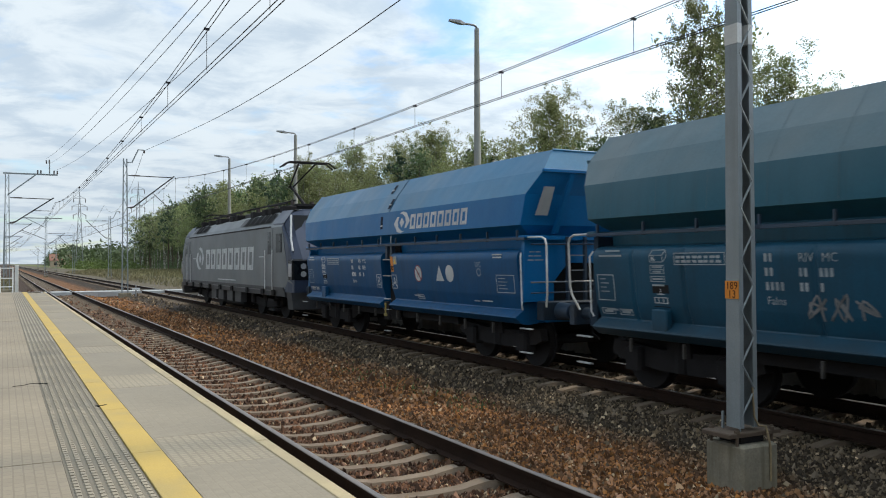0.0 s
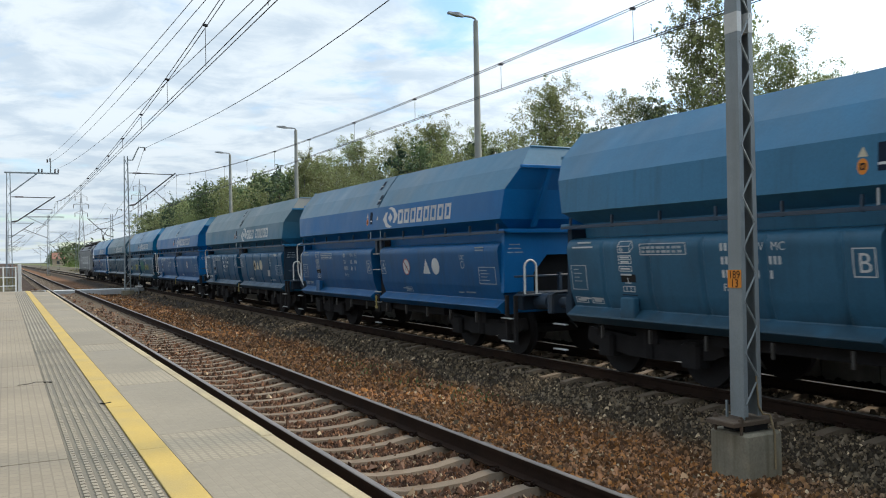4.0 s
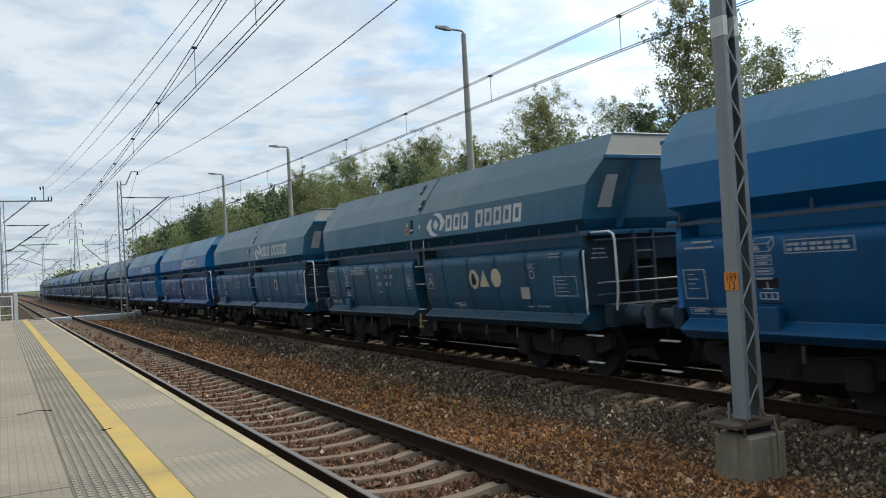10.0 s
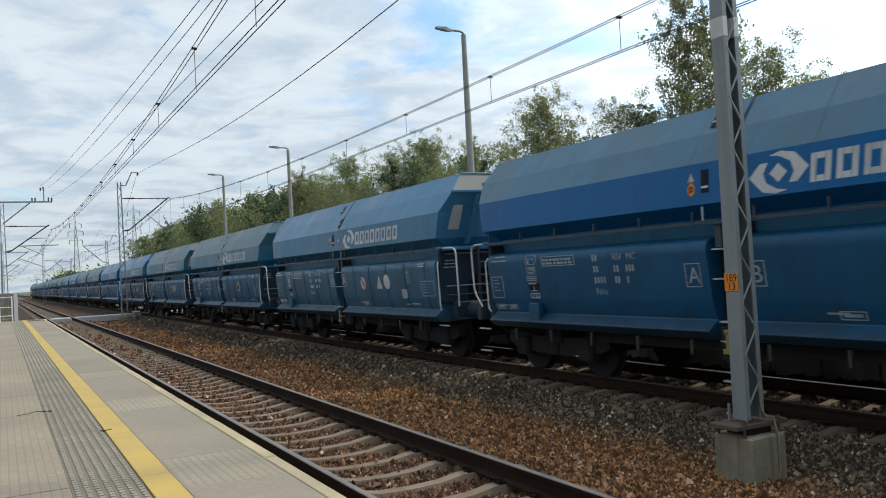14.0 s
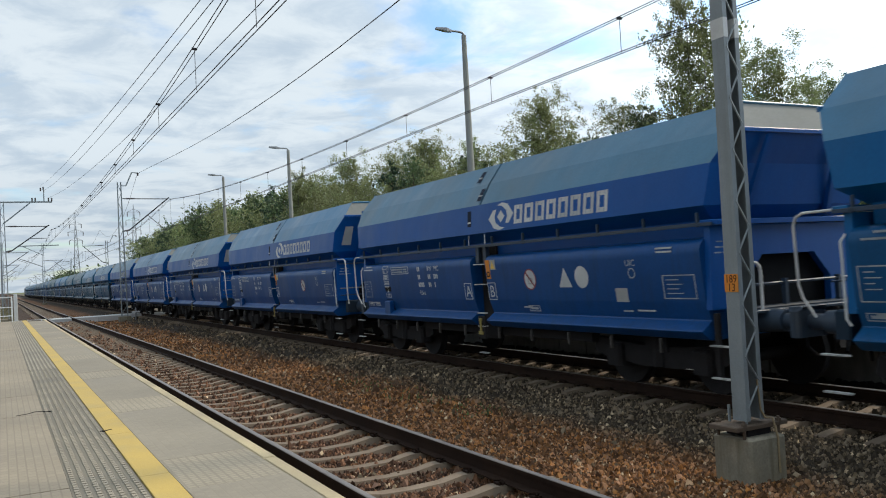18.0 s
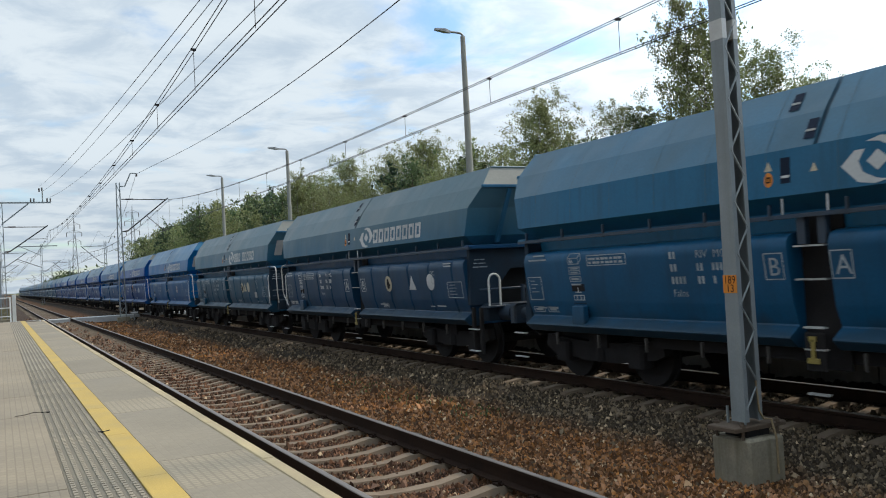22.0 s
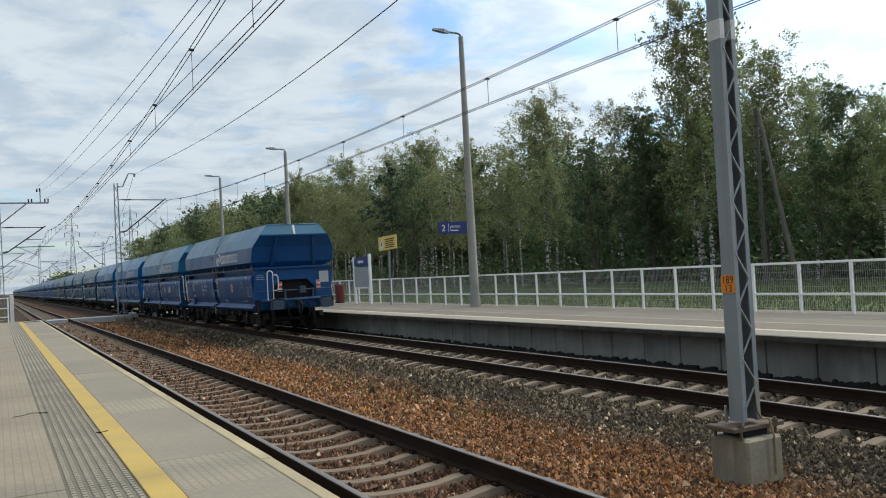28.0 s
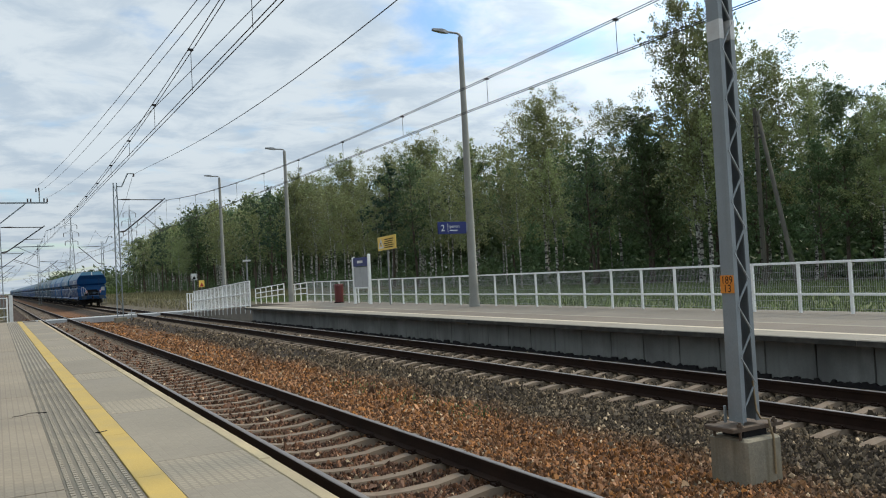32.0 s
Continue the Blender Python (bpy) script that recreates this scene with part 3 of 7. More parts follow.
def make_ground():
    xs = [-3500, -1200, -400, -120, -60, -30, -20, -14, -10] + [-9 + 0.25 * i for i in range(105)] + [18, 19, 20.5, 22, 24, 26, 28, 30, 33, 36, 40, 46, 52, 60, 80, 120, 250, 500, 1200, 3500]
    ys = [-900, -300, -120, -60, -30, -15, -8, -3] + [0.25 * i for i in range(160)] + [40 + 0.8 * i for i in range(50)] + [82, 86, 92, 100, 112, 130, 155, 190, 240, 320, 450, 700, 1200, 2500, 4200]
    v = []
    for y in ys:
        for x in xs:
            z = ground_z(x)
            if 1.5 < x < 60 and abs(y) < 240:
                z += relief(x, y)
            v.append((x, y, z))
    w = len(xs)
    f = [(j * w + i, j * w + i + 1, (j + 1) * w + i + 1, (j + 1) * w + i) for j in range(len(ys) - 1) for i in range(w - 1)]
    s = Shape()
    s.v, s.f = v, f
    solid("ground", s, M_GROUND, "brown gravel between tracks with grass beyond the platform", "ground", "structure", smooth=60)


make_ground()


def make_stones():
    """Loose ballast: small broken stones, thinning with distance."""
    rng = np.random.default_rng(5)
    base = np.array([(1, 0, -0.35), (-1, 0, -0.35), (0, 1, -0.35), (0, -1, -0.35), (0.45, 0.1, 0.85), (-0.45, -0.1, 0.85)], float)
    tri = np.array([(0, 2, 4), (2, 1, 5), (2, 5, 4), (1, 3, 5), (3, 0, 4), (3, 4, 5)])
    spots = []
    for x0, x1, y0, y1, n, r in ((1.80, 11.0, -6.0, 3.0, 14000, 0.030), (1.72, 11.0, 3.0, 12, 84000, 0.0185), (1.72, 11.0, 12, 22, 40000, 0.024), (1.72, 11.0, 22, 40, 18000, 0.030), (1.72, 11.0, 40, 75, 6000, 0.040)):
        p = np.stack([rng.uniform(x0, x1, n), rng.uniform(y0, y1, n), np.zeros(n), r * rng.lognormal(0, 0.33, n)], 1)
        spots.append(p)
    p = np.concatenate(spots)
    # few stones lie on the sleepers
    for cx, first in ((TRACKS[0], 0.26), (TRACKS[1], 0.46)):
        off = np.abs((p[:, 1] - first + 0.3) % 0.6 - 0.3)
        p = p[~((np.abs(p[:, 0] - cx) < 1.32) & (off < 0.072) & (rng.random(len(p)) < 0.96))]
    z = np.array([ground_z(x) + relief(x, y) for x, y in p[:, :2]])
    p[:, 2] = z + p[:, 3] * 0.5
    k = len(p)
    j = base[None] * rng.uniform(0.65, 1.2, (k, 6, 1)) + rng.normal(0, 0.2, (k, 6, 3))
    ang = rng.uniform(0, 6.283, k)
    c, s = np.cos(ang), np.sin(ang)
    x, y = j[..., 0] * c[:, None] - j[..., 1] * s[:, None], j[..., 0] * s[:, None] + j[..., 1] * c[:, None]
    v = np.stack([x, y, j[..., 2] * 1.0], -1) * p[:, None, 3:4] + p[:, None, :3]
    f = (tri[None] + 6 * np.arange(k)[:, None, None]).reshape(-1, 3)
    me = bpy.data.meshes.new("ballast_stones")
    me.from_pydata(v.reshape(-1, 3).tolist(), [], f.tolist())
    me.materials.append(M_STONE)
    tagged(new("ballast_stones", me), "rusty brown and grey broken ballast stones", "ballast", kind="stuff")


make_stones()

# ---- tracks ----
RAIL = [(-0.075, -0.172), (0.075, -0.172), (0.075, -0.160), (0.012, -0.140), (0.009, -0.045), (0.036, -0.036), (0.036, -0.006), (-0.036, -0.006), (-0.036, -0.036), (-0.009, -0.045), (-0.012, -0.140), (-0.075, -0.160)]


def sleeper_mesh():
    """A concrete sleeper, high under the rails and dipped in the middle, with its rail clips."""
    s = Shape()
    prof = [(-1.30, -0.215), (-1.22, -0.200), (-1.0, -0.172), (-0.55, -0.172), (-0.32, -0.212), (0, -0.222), (0.32, -0.212), (0.55, -0.172), (1.0, -0.172), (1.22, -0.200), (1.30, -0.215)]
    v = []
    for x, z in prof:
        v += [(x, -0.125, z - 0.16), (x, -0.072, z), (x, 0.072, z), (x, 0.125, z - 0.16)]
    f = [(0, 1, 2, 3), (43, 42, 41, 40)]
    for i in range(10):
        f += [(4 * i + a, 4 * i + 4 + a, 4 * i + 4 + (a + 1) % 4, 4 * i + (a + 1) % 4) for a in range(4)]
    return mesh_of(s.add(v, f), M_SLEEPER, "sleeper")


def clip_mesh():
    s = Shape()
    for sx in (-1, 1):
        for d in (-1, 1):
            x = sx * 0.7535 + d * 0.105
            s.tube([(x, -0.06, -0.165), (x + d * 0.03, -0.06, -0.135), (x - d * 0.035, 0, -0.140), (x + d * 0.03, 0.06, -0.135), (x, 0.06, -0.165)], 0.011, 5)
            s.box(x - 0.035, x + 0.035, -0.05, 0.05, -0.172, -0.150)
    return mesh_of(s, M_RAIL, "rail_clips")


SLEEPER, CLIPS = sleeper_mesh(), clip_mesh()


def make_track(name, cx, first, label):
    t = thing(name, pose(cx, 0, 0), label, "railway track", kind="structure")
    for sx in (-1, 1):
        part("rail", Shape().along_y([(sx * 0.7535 + x, z) for x, z in RAIL], -60, 1500), M_RAIL, t, "rusty steel rail")
        part("rail_head", Shape().along_y([(sx * 0.7535 + x, z) for x, z in ((-0.030, -0.0055), (0.030, -0.0055), (0.030, -0.001), (0.022, 0.0025), (-0.022, 0.0025), (-0.030, -0.001))], -60, 1500), M_RAILTOP, t, "polished running surface of the rail")
    far = Shape()
    for i in range(-8, 560):
        y = first + 0.6 * i
        if -1.5 < y < 62:
            ob = part("sleeper", SLEEPER, None, t)
            ob.location = (0, y, 0)
            if 0 < y < 24:
                part("rail_clips", CLIPS, None, ob)
        else:
            far.box(-1.3, 1.3, y - 0.13, y + 0.13, -0.32, -0.19)
    tagged(part("distant_sleepers", far, M_SLEEPER, t), kind="stuff")


make_track("track_1", TRACKS[0], 0.26, "near railway track on concrete sleepers beside the platform")
make_track("track_2", TRACKS[1], 0.46, "second railway track carrying the freight train")

# ---- near platform ----
PZ = 0.55


def make_platform_near():
    t = thing("platform_1", pose(0, 0, 0), "grey paved platform with yellow safety line", "platform", kind="structure")
    part("platform_core", Shape().box(-7.5, 1.62, -25, 44.0, -0.6, PZ - 0.06), M_CONC, t)
    y = -25.0
    while y < 43.9:
        n = min(y + 1.95, 44.0)
        near = y > -25
        g = 0.002 + 0.0015 * WAVE.random()
        dz = WAVE.uniform(-0.002, 0.002)
        part("kerb_stone", Shape().box(1.668, 1.775, y + g, n - g, PZ - 0.25, PZ + 0.001 + dz, 0.012), M_KERB, t)
        part("line_slab", Shape().box(0.80, 1.001, y + 0.002, n - 0.002, PZ - 0.07, PZ + 0.002, 0.003), M_YLINE, t, "yellow safety line")
        part("tactile_slab", Shape().box(0.358, 0.798, y + 0.002, n - 0.002, PZ - 0.07, PZ - 0.009, 0.002), M_GROOVE, t)
        if near:
            r = Shape()
            step = 0.075 if 0 < y < 14 else 1.93
            for i in range(7):
                x = 0.392 + i * 0.062
                q = y + 0.01
                while q < n - 0.03:
                    r.along_y([(x - 0.019, PZ - 0.009), (x + 0.019, PZ - 0.009), (x + 0.013, PZ - 0.001), (x - 0.013, PZ - 0.001)], q, min(q + step * 0.72 if step < 1 else q + step, n - 0.01))
                    q += step
            part("tactile_ridges", r, M_RIDGE, t)
        x = 0.356
        while x > -7.4:
            w = 1.95
            part("paving_slab", Shape().box(max(x - w, -7.5) + g, x, y + g, n - g, PZ - 0.07, PZ + dz, 0.003), M_PAVE, t)
            x -= w
        y = n
    # edge slabs: long smooth ones, each with a short paler dimpled one before it
    for k in range(-8, 10):
        y = 5.62 + 3.9 * k
        for a, n, m in ((y, y + 1.05, M_PAVEL), (y + 1.05, y + 3.9, M_PAVE2)):
            if n < 44.1:
                part("paving_slab", Shape().box(1.004, 1.664, a + 0.003, n - 0.003, PZ - 0.07, PZ + WAVE.uniform(-0.002, 0.002), 0.003), m, t)
    # cracks and a blot on the paving
    part("crack", Shape().tube([(0.10, 10.18, PZ), (0.20, 10.22, PZ), (0.28, 10.34, PZ), (0.44, 10.25, PZ)], 0.007, 4), M_BLACK, t, "dark crack in the paving")
    part("crack", Shape().tube([(0.76, 8.42, PZ), (0.81, 8.40, PZ), (0.86, 8.44, PZ)], 0.009, 4), M_BLACK, t, "dark crack in the paving")
    part("end_ramp", Shape().along_x([(44.0, -0.5), (53.0, -0.5), (53.0, -0.15), (44.0, PZ - 0.01)], -3.0, 1.62), M_CONC, t, "sloping concrete ramp")


make_platform_near()


def make_end_fence():
    t = thing("platform_end_railing", pose(0, 0, 0), "white metal railing at the platform's end", "railing")
    for i, x in enumerate((-2.6, -1.7, -0.8, -0.1, 0.42)):
        part("post", Shape().box(x - 0.03, x + 0.03, 44.3, 44.36, PZ - 0.1, PZ + 1.15, 0.006), M_FENCE, t)
    for z in (0.25, 0.65, 1.12):
        part("rail", Shape().box(-2.6, 0.42, 44.31, 44.35, PZ + z - 0.02, PZ + z + 0.02), M_FENCE, t)
    part("end_board", Shape().box(0.50, 0.66, 44.30, 44.36, PZ - 0.1, PZ + 1.25, 0.01), M_WHITE, t, "white upright board")


make_end_fence()

# ---- far platform ----
EDGE2 = 10.95


def make_platform_far():
    t = thing("platform_2", pose(0, 0, 0), "far platform with grey panel wall and pale paving", "platform", kind="structure")
    part("platform_core", Shape().box(EDGE2 + 0.47, 15.9, -25, 42.0, -0.5, PZ - 0.07), M_CONC, t)
    y, i = -24.0, 0
    while y < 42:
        part("wall_panel", Shape().box(EDGE2 + 0.36, EDGE2 + 0.465, y + 0.012, y + 0.985, -0.45, PZ - 0.093, 0.006), M_WALL2, t)
        y += 1.0
    y = -24.0
    while y < 41.9:
        part("edge_slab", Shape().box(EDGE2 - 0.02, EDGE2 + 0.69, y + 0.006, y + 1.994, PZ - 0.090, PZ + 0.002, 0.012), M_EDGE2, t)
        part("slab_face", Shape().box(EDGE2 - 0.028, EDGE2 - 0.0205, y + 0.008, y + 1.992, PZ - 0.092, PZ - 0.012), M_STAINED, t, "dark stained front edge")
        part("line_slab", Shape().box(EDGE2 + 0.695, EDGE2 + 0.85, y + 0.004, y + 1.996, PZ - 0.068, PZ + 0.001, 0.003), M_LINE2, t, "pale line along the edge")
        part("brown_strip", Shape().box(EDGE2 + 0.855, EDGE2 + 1.95, y + 0.002, y + 1.998, PZ - 0.068, PZ, 0.003), M_STRIP2, t, "brownish tactile strip")
        part("pale_strip", Shape().box(EDGE2 + 1.955, EDGE2 + 2.10, y + 0.002, y + 1.998, PZ - 0.068, PZ + 0.001, 0.003), M_EDGE2, t)
        part("paving_slab", Shape().box(EDGE2 + 2.105, 15.9, y + 0.006, y + 1.994, PZ - 0.068, PZ, 0.003), M_PAVE3, t)
        y += 2.0
    # crumbled dark foot of the wall
    s = Shape()
    r = random.Random(8)
    y = -5.0
    while y < 42:
        h = r.uniform(0.10, 0.18)
        w = r.uniform(0.06, 0.22)
        s.along_x([(y, -0.4), (y + w, -0.4), (y + w, -0.27 + h * r.uniform(0.6, 1)), (y + w * 0.5, -0.27 + h), (y, -0.27 + h * r.uniform(0.6, 1))], EDGE2 + 0.30, EDGE2 + 0.355)
        y += w
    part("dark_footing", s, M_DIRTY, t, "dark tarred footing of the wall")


make_platform_far()


def make_fence_far():
    t = thing("platform_railing", pose(15.3, 0, PZ), "white metal railing with mesh along the far platform", "railing")
    post = mesh_of(Shape().box(-0.03, 0.03, -0.03, 0.03, -0.12, 1.10, 0.006), M_FENCE, "post")
    wires = Shape()
    for i in range(24):
        y = 0.05 + i * (1.195 / 24)
        wires.box(-0.002, 0.002, y - 0.002, y + 0.002, 0.03, 1.04)
    for z in (0.10, 0.26, 0.56, 0.72, 0.88):
        wires.box(-0.007, -0.003, 0.03, 1.225, z - 0.003, z + 0.003)
    wires = mesh_of(wires, M_MESHW, "mesh_panel")
    rail = mesh_of(Shape().box(-0.025, 0.025, 0.031, 1.224, -0.025, 0.025, 0.006), M_FENCE, "rail")
    y0 = 11.23 - 1.2552 * 6
    for i in range(34):
        y = y0 + 1.2552 * i
        part("post", post, None, t).location = (0, y, 0)
        if i == 33:
            break
        for z in (0.40, 1.075):
            part("rail", rail, None, t).location = (0, y, z)
        part("mesh_panel", wires, None, t, "fine grey wire mesh").location = (0, y, 0)


make_fence_far()


def make_ramp():
    """Ramp with railings that leads from the far platform down to the foot crossing."""
    t = thing("access_ramp", pose(0, 0, 0), "concrete access ramp with white railings", "ramp", kind="structure")
    part("ramp_slab", Shape().along_x([(42.0, -0.5), (60.0, -0.5), (60.0, -0.1), (42.0, PZ)], EDGE2 + 0.4, 13.4), M_CONC, t)
    part("ramp_slab", Shape().along_x([(42.0, -0.5), (56.0, -0.5), (56.0, 0.2), (47.0, PZ), (42.0, PZ)], 13.4, 16.1), M_CONC, t)
    r = thing("ramp_railing", pose(0, 0, 0), "white slatted railing beside the ramp", "railing")
    for i in range(15):
        y = 42.4 + i * 0.98
        z = PZ + (y - 42) * (-0.65 / 18)
        part("post", Shape().box(11.32, 11.38, y - 0.03, y + 0.03, z - 0.3, z + 1.34, 0.006), M_FENCE, r)
    s = Shape()
    for i in range(140):
        y = 42.5 + i * 0.098
        z = PZ + (y - 42) * (-0.65 / 18)
        s.box(11.345, 11.355, y - 0.005, y + 0.005, z + 0.1, z + 1.28)
    part("slats", s, M_FENCE, r)
    for h in (0.08, 0.70, 1.31):
        part("rail", Shape().tube([(11.35, 42.4, PZ + h), (11.35, 56.12, PZ - 0.51 + h)], 0.03, 6), M_FENCE, r)
    r2 = thing("ramp_handrail", pose(0, 0, 0), "white tubular handrail beside the ramp", "railing")
    for (xa, ya, za), (xb, yb, zb), n in (((14.75, 47.6, PZ), (15.1, 55.0, PZ - 0.28), 6), ((15.42, 45.5, PZ), (15.9, 50.2, PZ - 0.12), 4)):
        for h in (0.45, 0.75, 1.05):
            part("rail", Shape().tube([(xa, ya, za + h), (xb, yb, zb + h)], 0.03, 6), M_FENCE, r2)
        for i in range(n):
            k = i / (n - 1)
            x, y, z = xa + (xb - xa) * k, ya + (yb - ya) * k, za + (zb - za) * k
            part("post", Shape().tube([(x, y, z - 0.3), (x, y, z + 1.05)], 0.032, 6), M_FENCE, r2)


make_ramp()


def make_barrier():
    t = thing("crossing_barrier", pose(11.6, 58.8, -0.2), "low white barrier rails beside the foot crossing", "barrier")
    for y in (-0.9, 0.0, 0.9):
        part("post", Shape().tube([(0, y, 0), (0, y, 1.45)], 0.04, 6), M_FENCE, t)
    for z in (0.85, 1.42):
        part("rail", Shape().tube([(0, -0.9, z), (0, 0.9, z)], 0.03, 6), M_FENCE, t)


make_barrier()


def make_crossing():
    t = thing("foot_crossing", pose(0, 0, 0), "pale concrete foot crossing over both tracks", "crossing", kind="structure")
    for x0, x1 in ((-2.0, 2.58), (2.80, 4.06), (4.28, 8.43), (8.65, 9.95), (10.15, 13.6)):
        n = max(1, round((x1 - x0) / 1.2))
        w = (x1 - x0) / n
        for i in range(n):
            part("slab", Shape().box(x0 + i * w + 0.01, x0 + (i + 1) * w - 0.01, 60.6, 62.6, -0.35, -0.005, 0.01), M_BOARD, t)


make_crossing()

# ---- overhead line masts ----
def lattice_mast(m, h, wx, wy, label, top=0.72, group="line masts", band=None, step=0.42, joined=False, sides=(-1, 1), deep=None):
    """Two channels laced together by diagonal bars, on a concrete block."""
    t = thing("catenary_mast", m, label, "mast", group)
    for sx in (-1, 1):
        v = []
        for z, k in ((0.0, 1.0), (h, top)):
            x0, x1, d = sx * wx / 2 * k, sx * (wx / 2 * k - 0.055), wy / 2 * (k if k == 1.0 or not deep else deep)
            v += [(x0, -d, z), (x0, d, z), (x1, d, z), (x1, d - 0.02, z), (x0 - sx * 0.014, d - 0.02, z), (x0 - sx * 0.014, -d + 0.02, z), (x1, -d + 0.02, z), (x1, -d, z)]
        f = [tuple(range(8)), tuple(range(15, 7, -1))] + [(i, i + 8, (i + 1) % 8 + 8, (i + 1) % 8) for i in range(8)]
        part("channel", Shape().add(v, f), M_GALV, t)
    n = int(h / step)
    lace = Shape()
    for sy in sides:
        for i in range(n):
            z0, z1 = 0.12 + i * (h - 0.2) / n, 0.12 + (i + 1) * (h - 0.2) / n
            k0, k1 = 1 + (top - 1) * z0 / h, 1 + (top - 1) * z1 / h
            a = 1 if i % 2 else -1
            p = (a * (wx / 2 - 0.03) * k0, sy * (wy / 2 * (1 + ((deep or top) - 1) * z0 / h) - 0.006), z0)
            q = (-a * (wx / 2 - 0.03) * k1, sy * (wy / 2 * (1 + ((deep or top) - 1) * z1 / h) - 0.006), z1)
            if joined:
                lace.tube([p, q], 0.012, 4)
            else:
                part("lacing_bar", Shape().tube([p, q], 0.0115, 5), M_GALV, t)
    if joined:
        tagged(part("lacing", lace, M_GALV, t), kind="stuff")
    if band:
        z, hb = band
        k, kd = 1 + (top - 1) * z / h, 1 + ((deep or top) - 1) * z / h
        for sx in (-1, 1):
            part("white_band", Shape().box(min(sx * (wx / 2 * k - 0.058), sx * (wx / 2 * k + 0.003)), max(sx * (wx / 2 * k - 0.058), sx * (wx / 2 * k + 0.003)), -wy / 2 * kd - 0.003, wy / 2 * kd + 0.003, z, z + hb), M_BAND, t, "white painted band")
    return t


def foundation(x, y, z0, z1, w, d, name="mast_foundation"):
    t = thing(name, pose(x, y, z0), "weathered concrete mast foundation in the gravel", "foundation", "mast foundations")
    part("block", Shape().box(-w / 2, w / 2, -d / 2, d / 2, -0.3, z1 - z0, 0.025), M_BLOCK, t)
    return t


MX, MY = 6.62, 6.16
near_mast = lattice_mast(pose(MX, MY, 0.20), 8.8, 0.245, 0.180, "tall grey lattice mast with white band and orange number plate", 0.66, band=(3.86, 0.20), step=0.265, sides=(-1,), deep=0.80)
part("back_plate", Shape().add([(-0.075, 0.06, 0.02), (0.075, 0.06, 0.02), (0.045, 0.045, 8.7), (-0.045, 0.045, 8.7)], [(0, 1, 2, 3)]), M_INNER, near_mast, "dark back plate")
f0 = foundation(MX + 0.04, MY + 0.05, -0.42, 0.05, 0.50, 0.50)
part("base_plate", Shape().box(-0.36, 0.36, -0.19, 0.19, 0.545, 0.590, 0.01), M_PLATE, f0, "rusty steel base plate")
part("packing", Shape().box(-0.16, 0.16, -0.14, 0.14, 0.465, 0.534), M_DIRTY, f0)
for sx in (-1, 1):
    for sy in (-1, 1):
        part("bolt", Shape().tube([(sx * 0.24, sy * 0.17, 0.46), (sx * 0.24, sy * 0.17, 0.635)], 0.016, 8).tube([(sx * 0.24, sy * 0.17, 0.585), (sx * 0.24, sy * 0.17, 0.615)], 0.032, 6), M_PLATE, f0)
for sy in (-1, 1):
    part("gusset", Shape().along_x([(sy * 0.11 - 0.01, 0.58), (sy * 0.11 + 0.01, 0.58), (sy * 0.11 + 0.01, 0.76), (sy * 0.11 - 0.01, 0.76)], -0.150, -0.128), M_GALV, f0)
part("earth_cable", Shape().tube([(0.02, -0.13, 1.02), (0.03, -0.145, 0.72), (0.06, -0.17, 0.64), (0.13, -0.2, 0.63), (0.12, -0.262, 0.45), (0.12, -0.266, 0.1)], 0.012, 6), mat("weathered_brown_cable", (0.24, 0.18, 0.10), 0.8), f0, "brown earthing cable", 60)
# number plate with the kilometre figures
plate = part("number_plate", Shape().box(-0.128, -0.124, -0.088, 0.088, 1.29, 1.47), M_ORANGE, near_mast, "orange plate with black figures")
for txt, z in (("189", 1.385), ("13", 1.30)):
    w = 0.15 if len(txt) == 3 else 0.10
    part("figure", letters(txt, 0.11, (-0.1295, w / 2, z), (0, -1, 0), (0, 0, 1), width=w), M_BLACK, plate)


def far_mast(x, y, h, side, reach, zc, brackets=False, tie=7.05, foot=5.2):
    """A slimmer mast with a cantilever over its track and insulators."""
    t = lattice_mast(pose(x, y, ground_z(x) + 0.3), h, 0.42, 0.26, "grey lattice catenary mast with cantilever arm", 0.62, step=0.62, joined=True)
    foundation(x, y, ground_z(x), ground_z(x) + 0.3, 0.75, 0.7)
    zb = -ground_z(x) - 0.3
    xa = side * 0.17
    part("tie_bar", Shape().tube([(xa, 0, zb + tie), (side * reach, 0, zb + tie - 0.04)], 0.030, 6), M_WIRE, t, "dark tie bar")
    part("strut", Shape().tube([(xa, 0, zb + foot), (side * 0.55, 0, zb + foot + 0.08), (side * (reach + 0.1), 0, zb + tie + 0.06)], 0.042, 6), M_WIRE, t, "dark sloping strut")
    part("steady_arm", Shape().tube([(side * reach * 0.55, 0, zb + (tie + foot) / 2), (side * (reach - 0.1), 0, zb + zc + 0.12)], 0.022, 6), M_WIRE, t, "steady arm")
    part("insulator", Shape().tube([(xa + side * 0.25, 0, zb + tie), (xa + side * 0.75, 0, zb + tie)], 0.05, 8), M_INS, t, "brown ribbed insulator")
    part("insulator", Shape().tube([(xa + side * 0.12, 0, zb + foot), (xa + side * 0.36, 0, zb + foot + 0.06)], 0.055, 8), M_INS, t, "brown ribbed insulator")
    if brackets:
        part("line_bracket", Shape().tube([(0.1, 0, h - 0.24), (0.42, 0, h - 0.24), (0.82, 0, h + 0.64), (1.20, 0, h + 0.62)], 0.042, 6), M_GALV, t, "cranked top bracket")
        part("insulator", Shape().tube([(1.20, 0, h + 0.62), (1.20, 0, h + 0.42)], 0.055, 8), M_INS, t)
    return t


